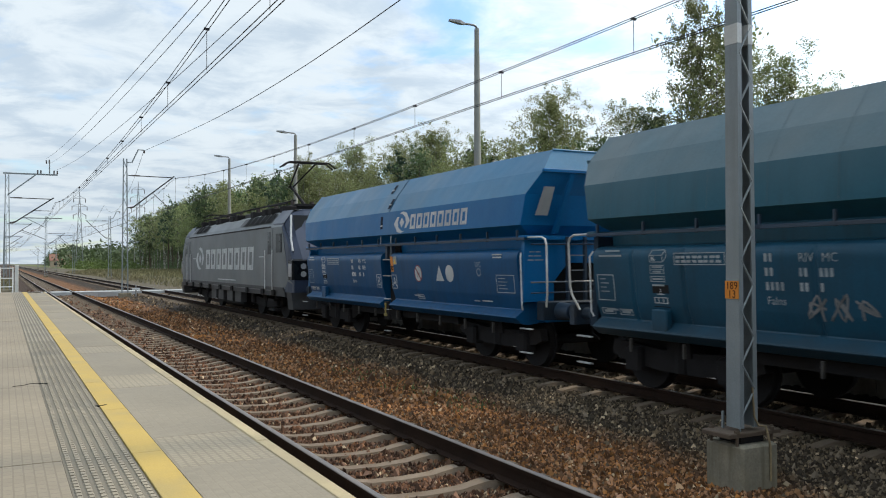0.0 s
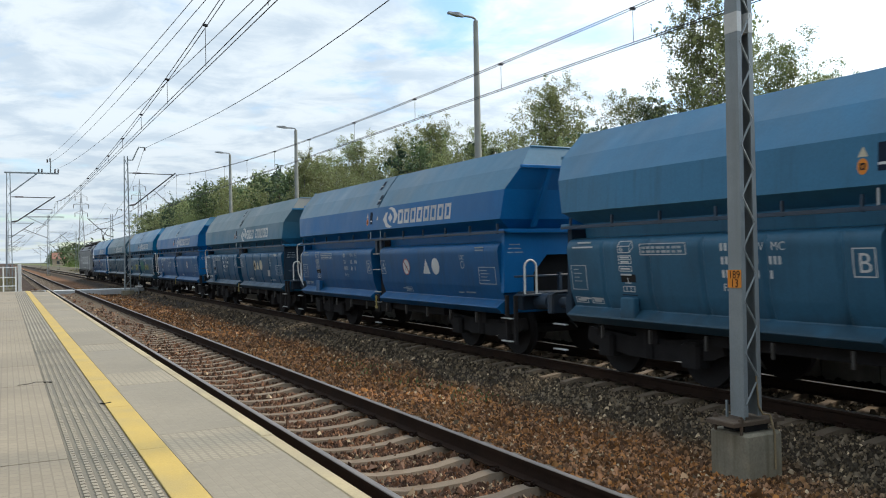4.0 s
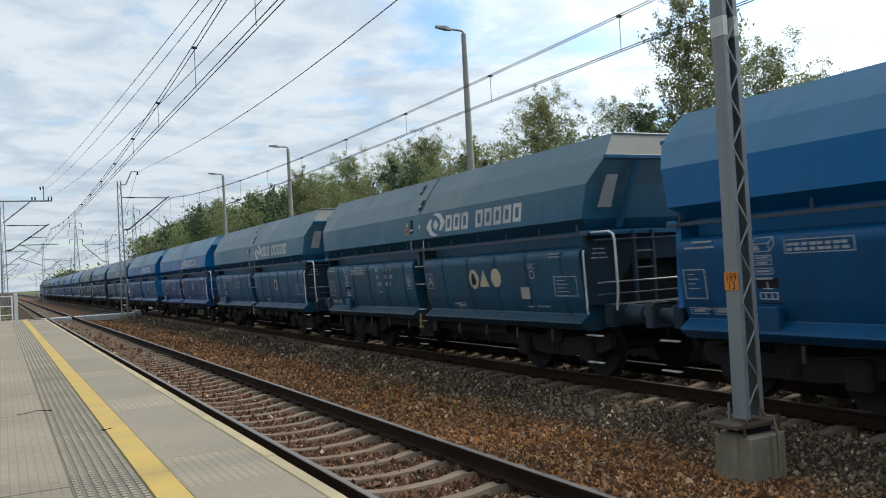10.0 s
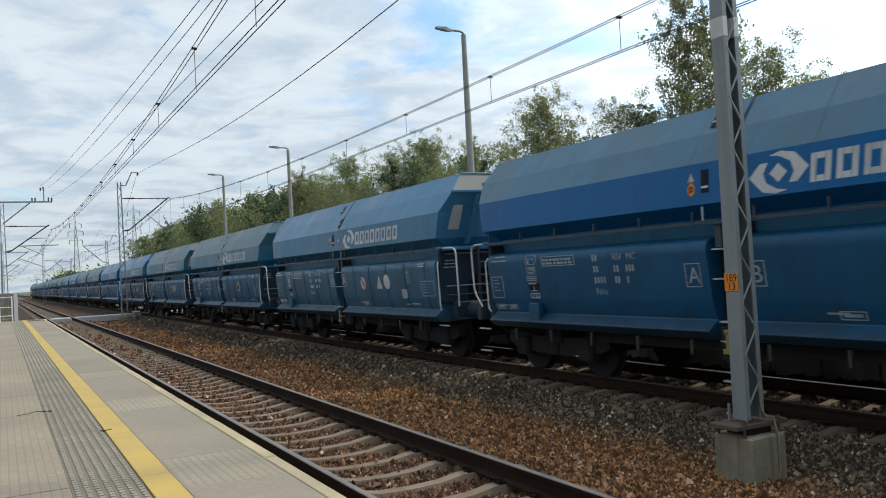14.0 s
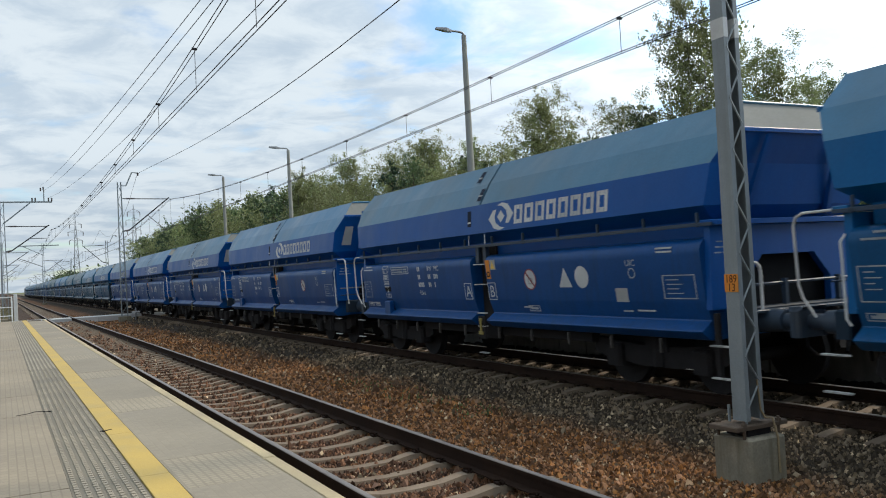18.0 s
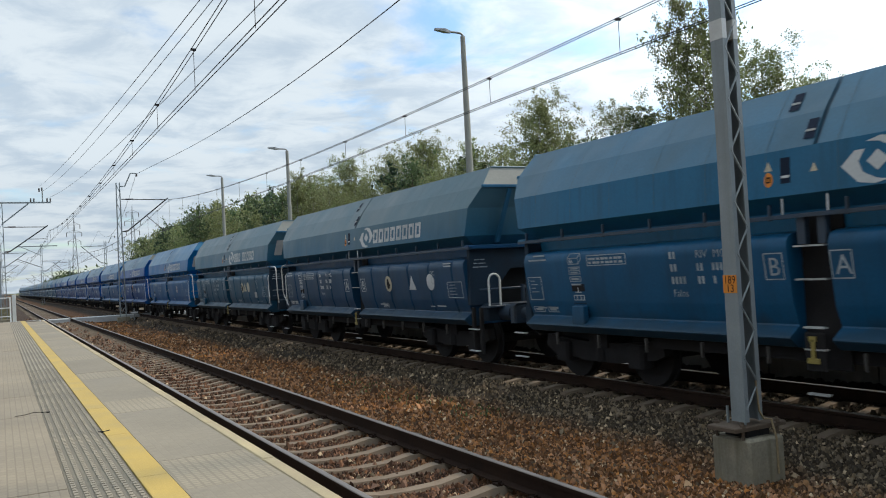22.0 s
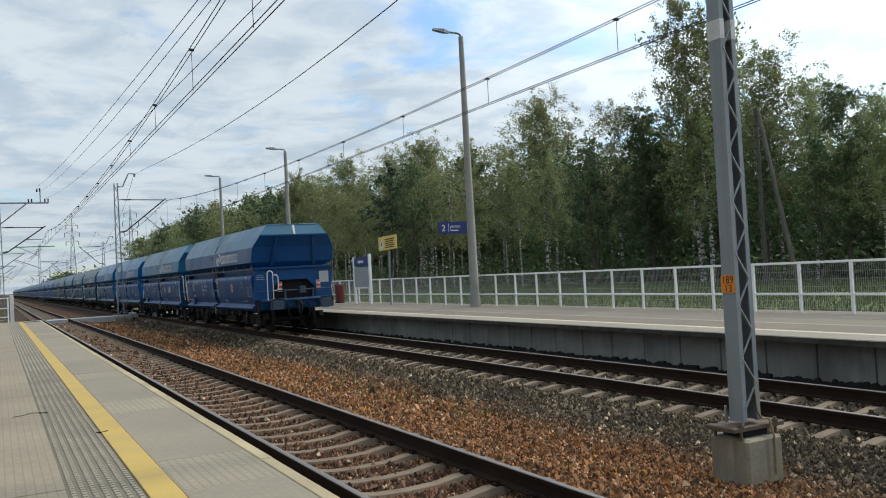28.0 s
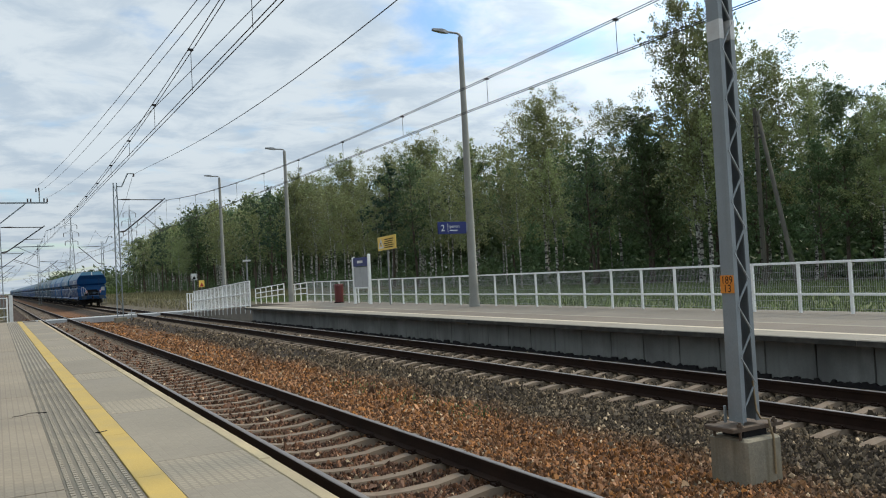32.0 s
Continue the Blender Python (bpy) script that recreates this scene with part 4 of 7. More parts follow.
def gantry_mast(x, y, h, reach):
    """Mast beyond the near platform with a top beam carrying feeder insulators."""
    t = far_mast(x, y, h, 1, 2.85, 5.5, tie=6.5, foot=4.75)
    zb = h
    part("top_beam", Shape().box(-0.25, reach, -0.05, 0.05, zb - 0.05, zb + 0.05), M_GALV, t)
    part("beam_brace", Shape().tube([(0.05, 0, zb - 1.5), (1.78, 0, zb - 0.05)], 0.045, 6), M_GALV, t)
    part("top_post", Shape().tube([(2.68, 0, zb), (2.68, 0, zb + 1.05)], 0.04, 6), M_GALV, t)
    for px, z in ((1.92, zb), (2.12, zb), (2.97, zb), (3.18, zb), (2.48, zb + 0.72), (2.66, zb + 0.78)):
        part("insulator", Shape().tube([(px, 0, z + 0.05), (px, 0, z + 0.30)], 0.05, 8), M_INS, t)


PITCH = 56.0
far_mast(7.15, 59.0, 8.87, 1, 3.05, 5.35, brackets=True, tie=7.70, foot=5.55)
cross = far_mast(6.5, 158.0, 10.1, 1, 2.9, 5.35)
part("top_beam", Shape().box(-3.7, 2.5, -0.06, 0.06, 9.65, 9.80), M_GALV, cross)
part("beam_brace", Shape().tube([(-3.0, 0, 9.65), (0, 0, 8.1)], 0.05, 6), M_GALV, cross)
part("side_arm", Shape().tube([(-3.8, 0, 7.7), (0, 0, 6.1)], 0.05, 6), M_WIRE, cross)
for y in (115.0, 177.0, 238.0, 300.0, 362.0):
    far_mast(12.1, y, 7.75, -1, 2.75, 5.35, brackets=(y < 180), tie=7.3, foot=5.1)
for i in range(6):
    if i == 0:
        gantry_mast(0.25, 66.0, 8.12, 3.2)
    else:
        far_mast(0.25, 66.0 + PITCH * i, 8.2, 1, 3.0, 5.5)


# ---- overhead wires ----
def wire(name, pts, r, label, category="overhead wire", group="overhead wires"):
    return solid(name, Shape().tube(pts, r, 5), M_WIRE, label, category, group=group)


def span_z(y, lows, base, k):
    d = min(abs(y - c) for c in lows)
    return base + k * d * d + 1.7e-7 * d ** 4


LOW2 = [19.0 - 80.0, 19.0] + [19.0 + 68 + PITCH * i for i in range(7)]
LOW1 = [42.0 - 64.0, 42.0] + [94.0 + PITCH * i for i in range(6)]


def catenary(cx, lows, base, k, contact, first, gap):
    ys = [-20 + 2.0 * i for i in range(38)] + [56 + 4.0 * i for i in range(70)]
    mess = [(cx, y, min(span_z(y, lows, base, k), contact + 2.35)) for y in ys]
    cont = [(cx, y, contact) for y in ys]
    for d in (-0.045, 0.045):
        wire("contact_wire", [(x + d, y, z) for x, y, z in cont], 0.0085, "dark overhead contact wire above the track")
        wire("messenger_wire", [(x + d * 0.9, y, z) for x, y, z in mess], 0.0085, "dark overhead carrier wire above the track")
    y = first
    while y < 118:
        z = min(span_z(y, lows, base, k), contact + 2.35)
        if z - contact > 0.1:
            xs = cx
            d = wire("dropper", [(xs, y, contact), (xs, y, z)], 0.006, "thin dropper between carrier and contact wire", "dropper", "droppers")
            part("clamp", Shape().box(xs - 0.05, xs + 0.05, y - 0.018, y + 0.018, z - 0.03, z + 0.012), M_WIRE, d)
        y += gap


catenary(TRACKS[0], LOW1, 5.72, 0.00082, 5.54, 3.4, 4.28)
catenary(TRACKS[1], LOW2, 5.86, 0.00085, 5.33, 2.5, 4.2)
# top line between the masts
pts = [(6.6 + 1.7 * (y - 15) / 44, y, 7.170 - 0.06587 * y + 0.002975 * y * y - 0.0000209 * y ** 3) for y in [-10 + 3.0 * i for i in range(24)]]
wire("top_line", [p for p in pts if p[1] <= 59.5], 0.011, "single dark return line between masts")
for i in range(3):
    y0 = 59 + PITCH * i
    wire("top_line", [(8.3 + (3.1 if i else 3.1 * k / 10), y0 + PITCH * k / 10, 9.3 - 2.2 * (1 - (k / 5 - 1) ** 2)) for k in range(11)], 0.011, "single dark return line between masts")
# feeders towards the beam mast
for xa, za, slope, sag in ((2.73, 5.543, 0.03202, 0.000388), (2.92, 5.728, 0.01734, 0.000488), (3.22, 5.375, 0.01195, 0.000536)):
    wire("feeder_line", [(xa, y, za + slope * y + sag * y * y) for y in [-6.0 + 4.0 * k for k in range(19)]], 0.0065, "thin feeder line sagging to the beam mast")


# ---- platform lamps ----
def street_lamp(x, y, z, h, label="tall concrete platform lamp with curved arm"):
    t = thing("platform_lamp", pose(x, y, z), label, "lamp", "platform lamps")
    part("post", Shape().tube([(0, 0, 0), (0, 0, h)], 0.165, 14, 0.085), M_POLE, t, smooth=50)
    part("base_collar", Shape().tube([(0, 0, 0), (0, 0, 0.32)], 0.195, 14, 0.18), M_POLE, t, "", 50)
    part("arm", Shape().tube([(0, 0, h - 0.02), (0, 0, h + 0.03), (-0.04, 0, h + 0.08), (-0.12, 0, h + 0.11), (-0.30, 0, h + 0.12), (-0.55, 0, h + 0.12)], 0.040, 8), M_LAMP, t, smooth=50)
    hd = Shape().add([(x * 0.90 + 0.05, yy * 0.9, (z - h - 0.53) * 0.85 + h + 0.07) for x, yy, z in [(-0.60, -0.05, h + 0.53), (-0.60, 0.05, h + 0.53), (-0.60, 0.05, h + 0.62), (-0.60, -0.05, h + 0.62), (-0.85, -0.11, h + 0.54), (-0.85, 0.11, h + 0.54), (-0.85, 0.10, h + 0.69), (-0.85, -0.10, h + 0.69), (-1.28, -0.08, h + 0.60), (-1.28, 0.08, h + 0.60), (-1.28, 0.06, h + 0.68), (-1.28, -0.06, h + 0.68)]],
                     [(0, 1, 2, 3), (11, 10, 9, 8)] + [(a + i, a + 4 + i, a + 4 + (i + 1) % 4, a + (i + 1) % 4) for a in (0, 4) for i in range(4)])
    part("lamp_head", hd, M_LAMP, t, "grey lamp head")
    return t


street_lamp(14.85, 25.75, PZ, 9.58)
street_lamp(14.85, 46.6, 0.2, 8.98)
street_lamp(14.85, 62.5, 0.0, 9.6)


# ---- signs and small things on the far platform ----
def platform_sign():
    t = thing("platform_number_sign", pose(14.05, 25.72, 3.34, 0, 0, 90), "small dark blue platform number sign on lamp post", "sign")
    part("board", Shape().box(-0.03, 0.03, -0.60, 0.52, -0.21, 0.21, 0.008), M_SIGNB, t)
    part("figure", letters("2", 0.32, (-0.035, 0.42, -0.11), (0, -1, 0), (0, 0, 1)), M_WHITE, t)
    part("divider", Shape().box(-0.034, -0.031, 0.13, 0.145, -0.15, 0.15), M_WHITE, t)
    part("word", letters("peron", 0.17, (-0.035, 0.08, 0.0), (0, -1, 0), (0, 0, 1)), M_WHITE, t)
    part("small_writing", Shape().box(-0.034, -0.031, -0.24, 0.07, -0.11, -0.07), M_WHITE, t)
    part("bracket", Shape().box(-0.02, 0.02, -0.72, -0.60, -0.15, 0.15), M_LAMP, t)


def warning_sign():
    t = thing("warning_sign", pose(14.7, 32.6, PZ), "yellow warning board on a thin grey post", "sign")
    part("post", Shape().tube([(0, 0, 0), (0, 0, 2.36)], 0.035, 8), M_LAMP, t)
    b = part("board", Shape().box(-0.02, 0.02, -0.92, 0.92, -0.29, 0.29, 0.008), M_SIGNY, t)
    b.matrix_basis = pose(-0.05, -0.05, 2.62, -1.5, 0, 0)
    part("pictogram", Shape().add([(-0.024, 0.84, -0.20), (-0.024, 0.28, -0.20), (-0.024, 0.56, 0.23)], [(0, 1, 2)]), M_WHITE, b, "pale warning triangle")
    part("pictogram_core", Shape().add([(-0.027, 0.70, -0.14), (-0.027, 0.42, -0.14), (-0.027, 0.56, 0.10)], [(0, 1, 2)]), M_SIGNY, b)
    part("pictogram_mark", Shape().box(-0.031, -0.028, 0.53, 0.59, -0.09, 0.04), M_BLACK, b)
    for i in range(5):
        part("writing", Shape().box(-0.024, -0.021, -0.72 + 0.05 * (i % 3), 0.22 - 0.06 * (i % 2), 0.13 - i * 0.085, 0.168 - i * 0.085), M_BLACK, b)
    part("bracket", Shape().tube([(0, 0.3, 2.5), (0, 0, 2.33), (0, -0.3, 2.5)], 0.02, 6), M_LAMP, t)


def notice_board():
    t = thing("station_notice_board", pose(14.75, 35.75, PZ), "white framed notice board with blue name strip", "notice board")
    for y in (-0.92, 0.92):
        part("post", Shape().box(-0.06, 0.06, y - 0.06, y + 0.06, -0.02, 2.15 if y > 0 else 2.25, 0.01), M_FENCE, t)
    part("name_strip", Shape().box(-0.04, 0.04, -0.85, 0.85, 1.72, 2.12, 0.008), M_SIGNB, t, "blue station name strip")
    part("name_bar", Shape().box(-0.045, -0.041, -0.28, 0.36, 1.86, 1.98), M_WHITE, t)
    for y0, y1 in ((-0.84, -0.03), (0.03, 0.84)):
        part("panel", Shape().box(-0.03, 0.03, y0, y1, 0.78, 1.68, 0.006), M_BOARD, t, "pale timetable panel")
    part("frame", Shape().box(-0.035, 0.035, -0.85, 0.85, 0.70, 0.765), M_FENCE, t)


def litter_bin():
    t = thing("litter_bin", pose(15.0, 39.4, PZ), "dark red litter bin on the platform", "litter bin")
    part("body", Shape().tube([(0, 0, 0.05), (0, 0, 0.86)], 0.21, 10, 0.23), M_BIN, t, smooth=40)
    part("lid", Shape().tube([(0, 0, 0.865), (0, 0, 0.93)], 0.24, 10, 0.21), M_BIN, t)
    part("foot", Shape().tube([(0, 0, 0.0), (0, 0, 0.05)], 0.25, 10), M_DIRTY, t)


platform_sign()
warning_sign()
notice_board()
litter_bin()


def small_post(x, y, z, h, kind):
    t = thing("line_side_post", pose(x, y, z), {"cross": "thin grey post with a pale crossbar", "white": "small white board on a thin post", "yellow": "small yellow warning board on a thin post"}[kind], "sign", "signs by the crossing")
    part("post", Shape().tube([(0, 0, 0), (0, 0, h)], 0.04, 6), M_LAMP, t)
    if kind == "cross":
        part("crossbar", Shape().box(-0.23, 0.23, -0.06, 0.0, h - 0.32, h - 0.22), M_WHITE, t)
    else:
        part("board", Shape().box(-0.20, 0.20, -0.075, -0.04, h - 0.50, h, 0.006), M_WHITE if kind == "white" else M_SIGNY, t)
        part("symbol", Shape().add([(-0.15, -0.08, h - 0.45), (0.15, -0.08, h - 0.45), (0, -0.08, h - 0.15)], [(0, 1, 2)]), M_BLACK if kind == "white" else M_RED, t)


small_post(13.2, 49.7, 0.2, 3.15, "cross")
small_post(13.4, 66.0, 0.0, 2.65, "white")
small_post(13.4, 63.4, 0.0, 2.1, "yellow")
small_post(7.6, 57.2, -0.4, 0.9, "cross")


def strutted_pole():
    t = thing("strutted_utility_pole", pose(33.5, 29.3, 0.2), "old grey A-shaped utility pole at the wood's edge", "utility pole")
    part("pole", Shape().tube([(0, 0, -0.3), (0, 0, 8.9)], 0.13, 8, 0.095), M_WOOD, t, smooth=50)
    part("strut", Shape().tube([(-1.6, -3.3, -0.3), (0.0, -0.14, 8.7)], 0.115, 8, 0.09), M_WOOD, t, smooth=50)
    for z in (7.4, 8.0, 8.5):
        part("crosspiece", Shape().tube([(0.02, 0, z), (-(8.7 - z) * 0.18, -0.14 - (8.7 - z) * 0.35, z)], 0.06, 5), M_WOOD, t)
    for i in range(14):
        z = 0.8 + i * 0.55
        part("rung", Shape().box(-0.17, 0.17, -0.03, 0.03, z, z + 0.05), M_DIRTY, t)


strutted_pole()


# ---- far distance: pylons, house ----
def pylon(x, y, h, w):
    t = thing("power_pylon", pose(x, y, 0), "distant grey steel lattice power pylon", "pylon", "power pylons")
    for sx in (-1, 1):
        for sy in (-1, 1):
            part("leg", Shape().tube([(sx * w, sy * w, 0), (sx * w * 0.32, sy * w * 0.32, h * 0.72), (0, 0, h)], 0.075, 4), M_PYLON, t)
    for i in range(9):
        z0, z1 = h * i / 10, h * (i + 1) / 10
        k0, k1 = w * (1 - 0.94 * i / 10), w * (1 - 0.94 * (i + 1) / 10)
        for sy in (-1, 1):
            part("brace", Shape().tube([(-k0, sy * k0, z0), (k1, sy * k1, z1)], 0.035, 4), M_PYLON, t)
            part("brace", Shape().tube([(k0, sy * k0, z0), (-k1, sy * k1, z1)], 0.035, 4), M_PYLON, t)
    for z, r in ((h * 0.70, w * 1.6), (h * 0.81, w * 1.9), (h * 0.91, w * 1.5)):
        part("crossarm", Shape().tube([(-r, 0, z), (0, 0, z + h * 0.035), (r, 0, z)], 0.07, 4).tube([(-r, 0, z), (r, 0, z)], 0.07, 4), M_PYLON, t)
        for sx in (-1, 1):
            part("insulator", Shape().tube([(sx * r, 0, z), (sx * r, 0, z - h * 0.05)], 0.12, 5), M_INS, t)


pylon(45.3, 335.0, 32.8, 1.5)
pylon(22.3, 300.0, 25.5, 1.2)


def house(x, y):
    t = thing("distant_house", pose(x, y, 0), "small pale house far down the line", "house")
    part("wall", Shape().box(-5, 5, -4, 4, 0, 3.4), M_HOUSE, t)
    part("roof", Shape().along_x([(-4.6, 3.3), (4.6, 3.3), (0, 6.2)], -5.4, 5.4), M_TILE, t, "brown pitched roof")
    for xx in (-3, 0, 3):
        part("window", Shape().box(xx - 0.6, xx + 0.6, -4.06, -4.0, 1.2, 2.5), M_GLASS, t)


house(24.0, 420.0)

# ---- trees ----
def crown_mesh(name, rng, clumps, per, leaf, spread, material, flat=0.8, droop=0.0):
    """Leaves as small blades, turned outwards, in many clumps."""
    c = np.repeat(np.array(clumps), per, 0)
    k = len(c)
    p = c[:, :3] + rng.normal(0, 1, (k, 3)) * spread * c[:, 3:4] * np.array([1, 1, flat])
    p[:, 2] -= droop * rng.random(k) ** 2
    n = p - c[:, :3]
    n /= np.linalg.norm(n, axis=1)[:, None] + 1e-6
    n += rng.normal(0, 0.45, (k, 3))
    a = np.cross(n, rng.normal(0, 1, (k, 3)))
    a /= np.linalg.norm(a, axis=1)[:, None]
    b = np.cross(n, a)
    b /= np.linalg.norm(b, axis=1)[:, None]
    s = leaf * rng.uniform(0.6, 1.4, (k, 1))
    v = np.stack([p - a * s, p + b * s * 0.55, p + a * s, p - b * s * 0.55], 1).reshape(-1, 3)
    me = bpy.data.meshes.new(name)
    me.from_pydata(v.tolist(), [], (np.arange(k)[:, None] * 4 + np.arange(4)).tolist())
    me.materials.append(material)
    return me


def make_tree(seed, h, kind, fine=False, coarse=False):
    """One tree: tapered trunk with limbs, and a crown of leaf clumps round the limbs."""
    r, rng = random.Random(seed), np.random.default_rng(seed)
    birch = kind == "birch"
    wood = Shape()
    r0 = h * (0.0080 if birch else 0.012)
    lean = (r.uniform(-0.03, 0.03), r.uniform(-0.03, 0.03))
    top = h * 0.93
    spine = [(lean[0] * z + 0.12 * math.sin(z * 0.5 + seed), lean[1] * z + 0.10 * math.cos(z * 0.4 + seed), z) for z in [top * i / 9 for i in range(10)]]
    spine[0] = (spine[0][0], spine[0][1], -0.3)
    wood.tube(spine, r0, 7, r0 * 0.15)
    clumps = []
    start = {"birch": 0.34, "alder": 0.22, "pine": 0.45}[kind]
    n = {"birch": 30, "alder": 34, "pine": 26}[kind]
    for i in range(n):
        k = start + (0.97 - start) * (i + r.random()) / n
        z = top * k
        j = min(int(k * 9), 8)
        f = k * 9 - j
        base = [spine[j][q] + (spine[j + 1][q] - spine[j][q]) * f for q in range(3)]
        u = (k - start) / (1 - start)
        reach = h * {"birch": 0.17, "alder": 0.21, "pine": 0.17}[kind] * (0.35 + 0.95 * math.sin(math.pi * min(1, 0.18 + 0.80 * u)) ** 0.8) * r.uniform(0.55, 1.15)
        if kind == "pine":
            reach *= 1.1 - 0.45 * u
        az = r.uniform(0, 6.283)
        rise = reach * (r.uniform(0.35, 0.9) if kind != "pine" else r.uniform(-0.05, 0.3))
        tip = (base[0] + reach * math.cos(az), base[1] + reach * math.sin(az), min(base[2] + rise, h))
        mid = tuple((base[q] + tip[q]) / 2 + (0.08 * reach if q == 2 else 0) for q in range(3))
        if not coarse or i % 3 == 0:
            wood.tube([base, mid, tip], r0 * 0.34 * (1.1 - k), 4, r0 * 0.06)
        m = 9 if fine else 6 if kind != "pine" else 4
        for q in range(m):
            g = (q + 0.8) / m
            c = [base[e] + (tip[e] - base[e]) * g + r.gauss(0, 0.15 * reach) for e in range(3)]
            clumps.append((*c, r.uniform(0.6, 1.25)))
    for q in range(6):
        clumps.append((spine[-1][0] + r.gauss(0, 0.3), spine[-1][1] + r.gauss(0, 0.3), top + r.uniform(-0.6, 0.09 * h * 0.7), r.uniform(0.4, 0.8)))
    leaf, spread, per = {"birch": (0.125, 0.27, 16), "alder": (0.155, 0.32, 16), "pine": (0.17, 0.32, 16)}[kind]
    if fine:
        leaf, per, spread = leaf * 0.54, 66, spread * 0.80
    if coarse:
        leaf, per = leaf * 1.4, 7
    lm = {"birch": L_BIRCH, "alder": L_DARK, "pine": L_PINE}[kind]
    t = thing({"birch": "birch_tree", "alder": "alder_tree", "pine": "pine_tree"}[kind], pose(0, 0, 0), {"birch": "slender birch with pale bark and light green leaves", "alder": "dense dark green broadleaf tree", "pine": "dark green pine at the wood's edge"}[kind], "tree", "trees of the wood")
    part("trunk", wood, M_BIRCH if birch else M_BARK, t, "white birch trunk with dark marks" if birch else "", smooth=60)
    part("crown", crown_mesh("crown", rng, clumps, per, leaf, spread * h / 16, lm, 0.75, 0.5 if birch else 0.0), None, t)
    return t


PROTO = {"birch": [make_tree(11 + i, 16.0, "birch") for i in range(5)], "alder": [make_tree(31 + i, 15.0, "alder") for i in range(3)], "pine": [make_tree(51 + i, 15.0, "pine") for i in range(2)]}
FINE = {"birch": [make_tree(71 + i, 16.0, "birch", True) for i in range(4)], "alder": [make_tree(81, 15.0, "alder", True)], "pine": [make_tree(86, 15.0, "pine", True)]}
COARSE = {"birch": [make_tree(91 + i, 16.0, "birch", coarse=True) for i in range(3)], "alder": [make_tree(95 + i, 15.0, "alder", coarse=True) for i in range(2)], "pine": [make_tree(98, 15.0, "pine", coarse=True)]}
USED = set()


def plant(kind, i, x, y, h, protos=PROTO, wide=1.0):
    src = protos[kind][i % len(protos[kind])]
    k = h / (16.0 if kind == "birch" else 15.0)
    m = pose(x, y, ground_z(x), 0, 0, (i * 77) % 360)
    if src.name in USED:
        ob = copy_thing(src, m)
    else:
        ob = src
        ob.matrix_basis = m
        USED.add(src.name)
    ob.scale = (k * wide * (0.9 + 0.2 * ((i * 13) % 10) / 10), k * wide * (0.9 + 0.2 * ((i * 29) % 10) / 10), k)
    return ob


# trees that stand out by their outline: kind, seed, x, y, height
MARKED = [("birch", 0, 38.0, 38.2, 19.0, 0.78), ("birch", 1, 38.5, 33.4, 13.8), ("birch", 2, 38.5, 30.3, 11.6), ("alder", 0, 37.2, 27.3, 9.8), ("birch", 3, 37.0, 25.3, 9.3),
          ("birch", 3, 40.0, 57.3, 16.3), ("birch", 1, 40.0, 47.9, 13.5), ("alder", 0, 38.5, 43.0, 11.8), ("birch", 2, 41.0, 81.6, 17.0), ("birch", 0, 41.0, 70.2, 14.4), ("birch", 1, 40.0, 101.3, 17.5),
          ("birch", 3, 40.0, 87.0, 16.0), ("birch", 0, 38.0, 112.9, 17.2), ("pine", 0, 40.5, 52.0, 10.8), ("birch", 2, 30.0, 161.0, 10.6), ("birch", 3, 33.5, 172.0, 11.5)]
for a in MARKED:
    plant(*a[:5], FINE, a[5] if len(a) > 5 else 1.0)
# fuller growth round the tallest of them
for a in [("birch", 4, 40.6, 57.8, 15.6), ("birch", 1, 40.8, 56.6, 14.2), ("birch", 2, 41.5, 82.4, 16.2), ("birch", 0, 41.4, 80.6, 15.4), ("birch", 3, 41.5, 70.8, 13.8), ("birch", 4, 40.6, 100.4, 16.6), ("birch", 2, 40.8, 88.0, 15.2), ("alder", 1, 39.2, 43.6, 11.2), ("birch", 1, 39.0, 112.0, 16.4), ("birch", 2, 38.8, 38.6, 16.2), ("birch", 0, 38.6, 37.6, 17.4), ("birch", 3, 39.4, 36.4, 12.8), ("birch", 4, 39.2, 33.0, 12.4)]:
    plant(*a)
FOREST = random.Random(21)


def forest():
    """Rows of trees along the edge of the wood; low by the platform, taller further on."""
    i = 100
    for row, (x0, gap) in enumerate(((37.2, 3.2), (41.5, 3.4), (47.5, 4.4))):
        y = 6.0 + row * 1.3
        while y < 275:
            x = x0 + FOREST.uniform(-1.5, 1.5)
            far = max(0.0, (y - 60) / 200)
            lo, hi = (7.2, 9.0) if y < 34 else (8.4, 10.6) if y < 64 else (10.5, 13.5) if y < 105 else (13.0, 16.2) if y < 150 else (14.8, 17.6)
            k = FOREST.random()
            kind = "birch" if k < (0.62 if y > 160 else 0.80 if y > 50 else 0.35) else ("alder" if k < 0.88 else "pine")
            plant(kind, i, x, y, FOREST.uniform(lo, hi) * (1.0 + 0.06 * row), COARSE if row > 1 or y > 115 else PROTO)
            i += 1
            y += gap * FOREST.uniform(0.7, 1.35) * (1 + 0.35 * far)


forest()


def leafy_mass(name, spots, leaf, material, label, category):
    rng = np.random.default_rng(len(spots))
    tagged(new(name, crown_mesh(name, rng, spots, 16, leaf, 0.9, material, 0.8)), label, category, kind="stuff")


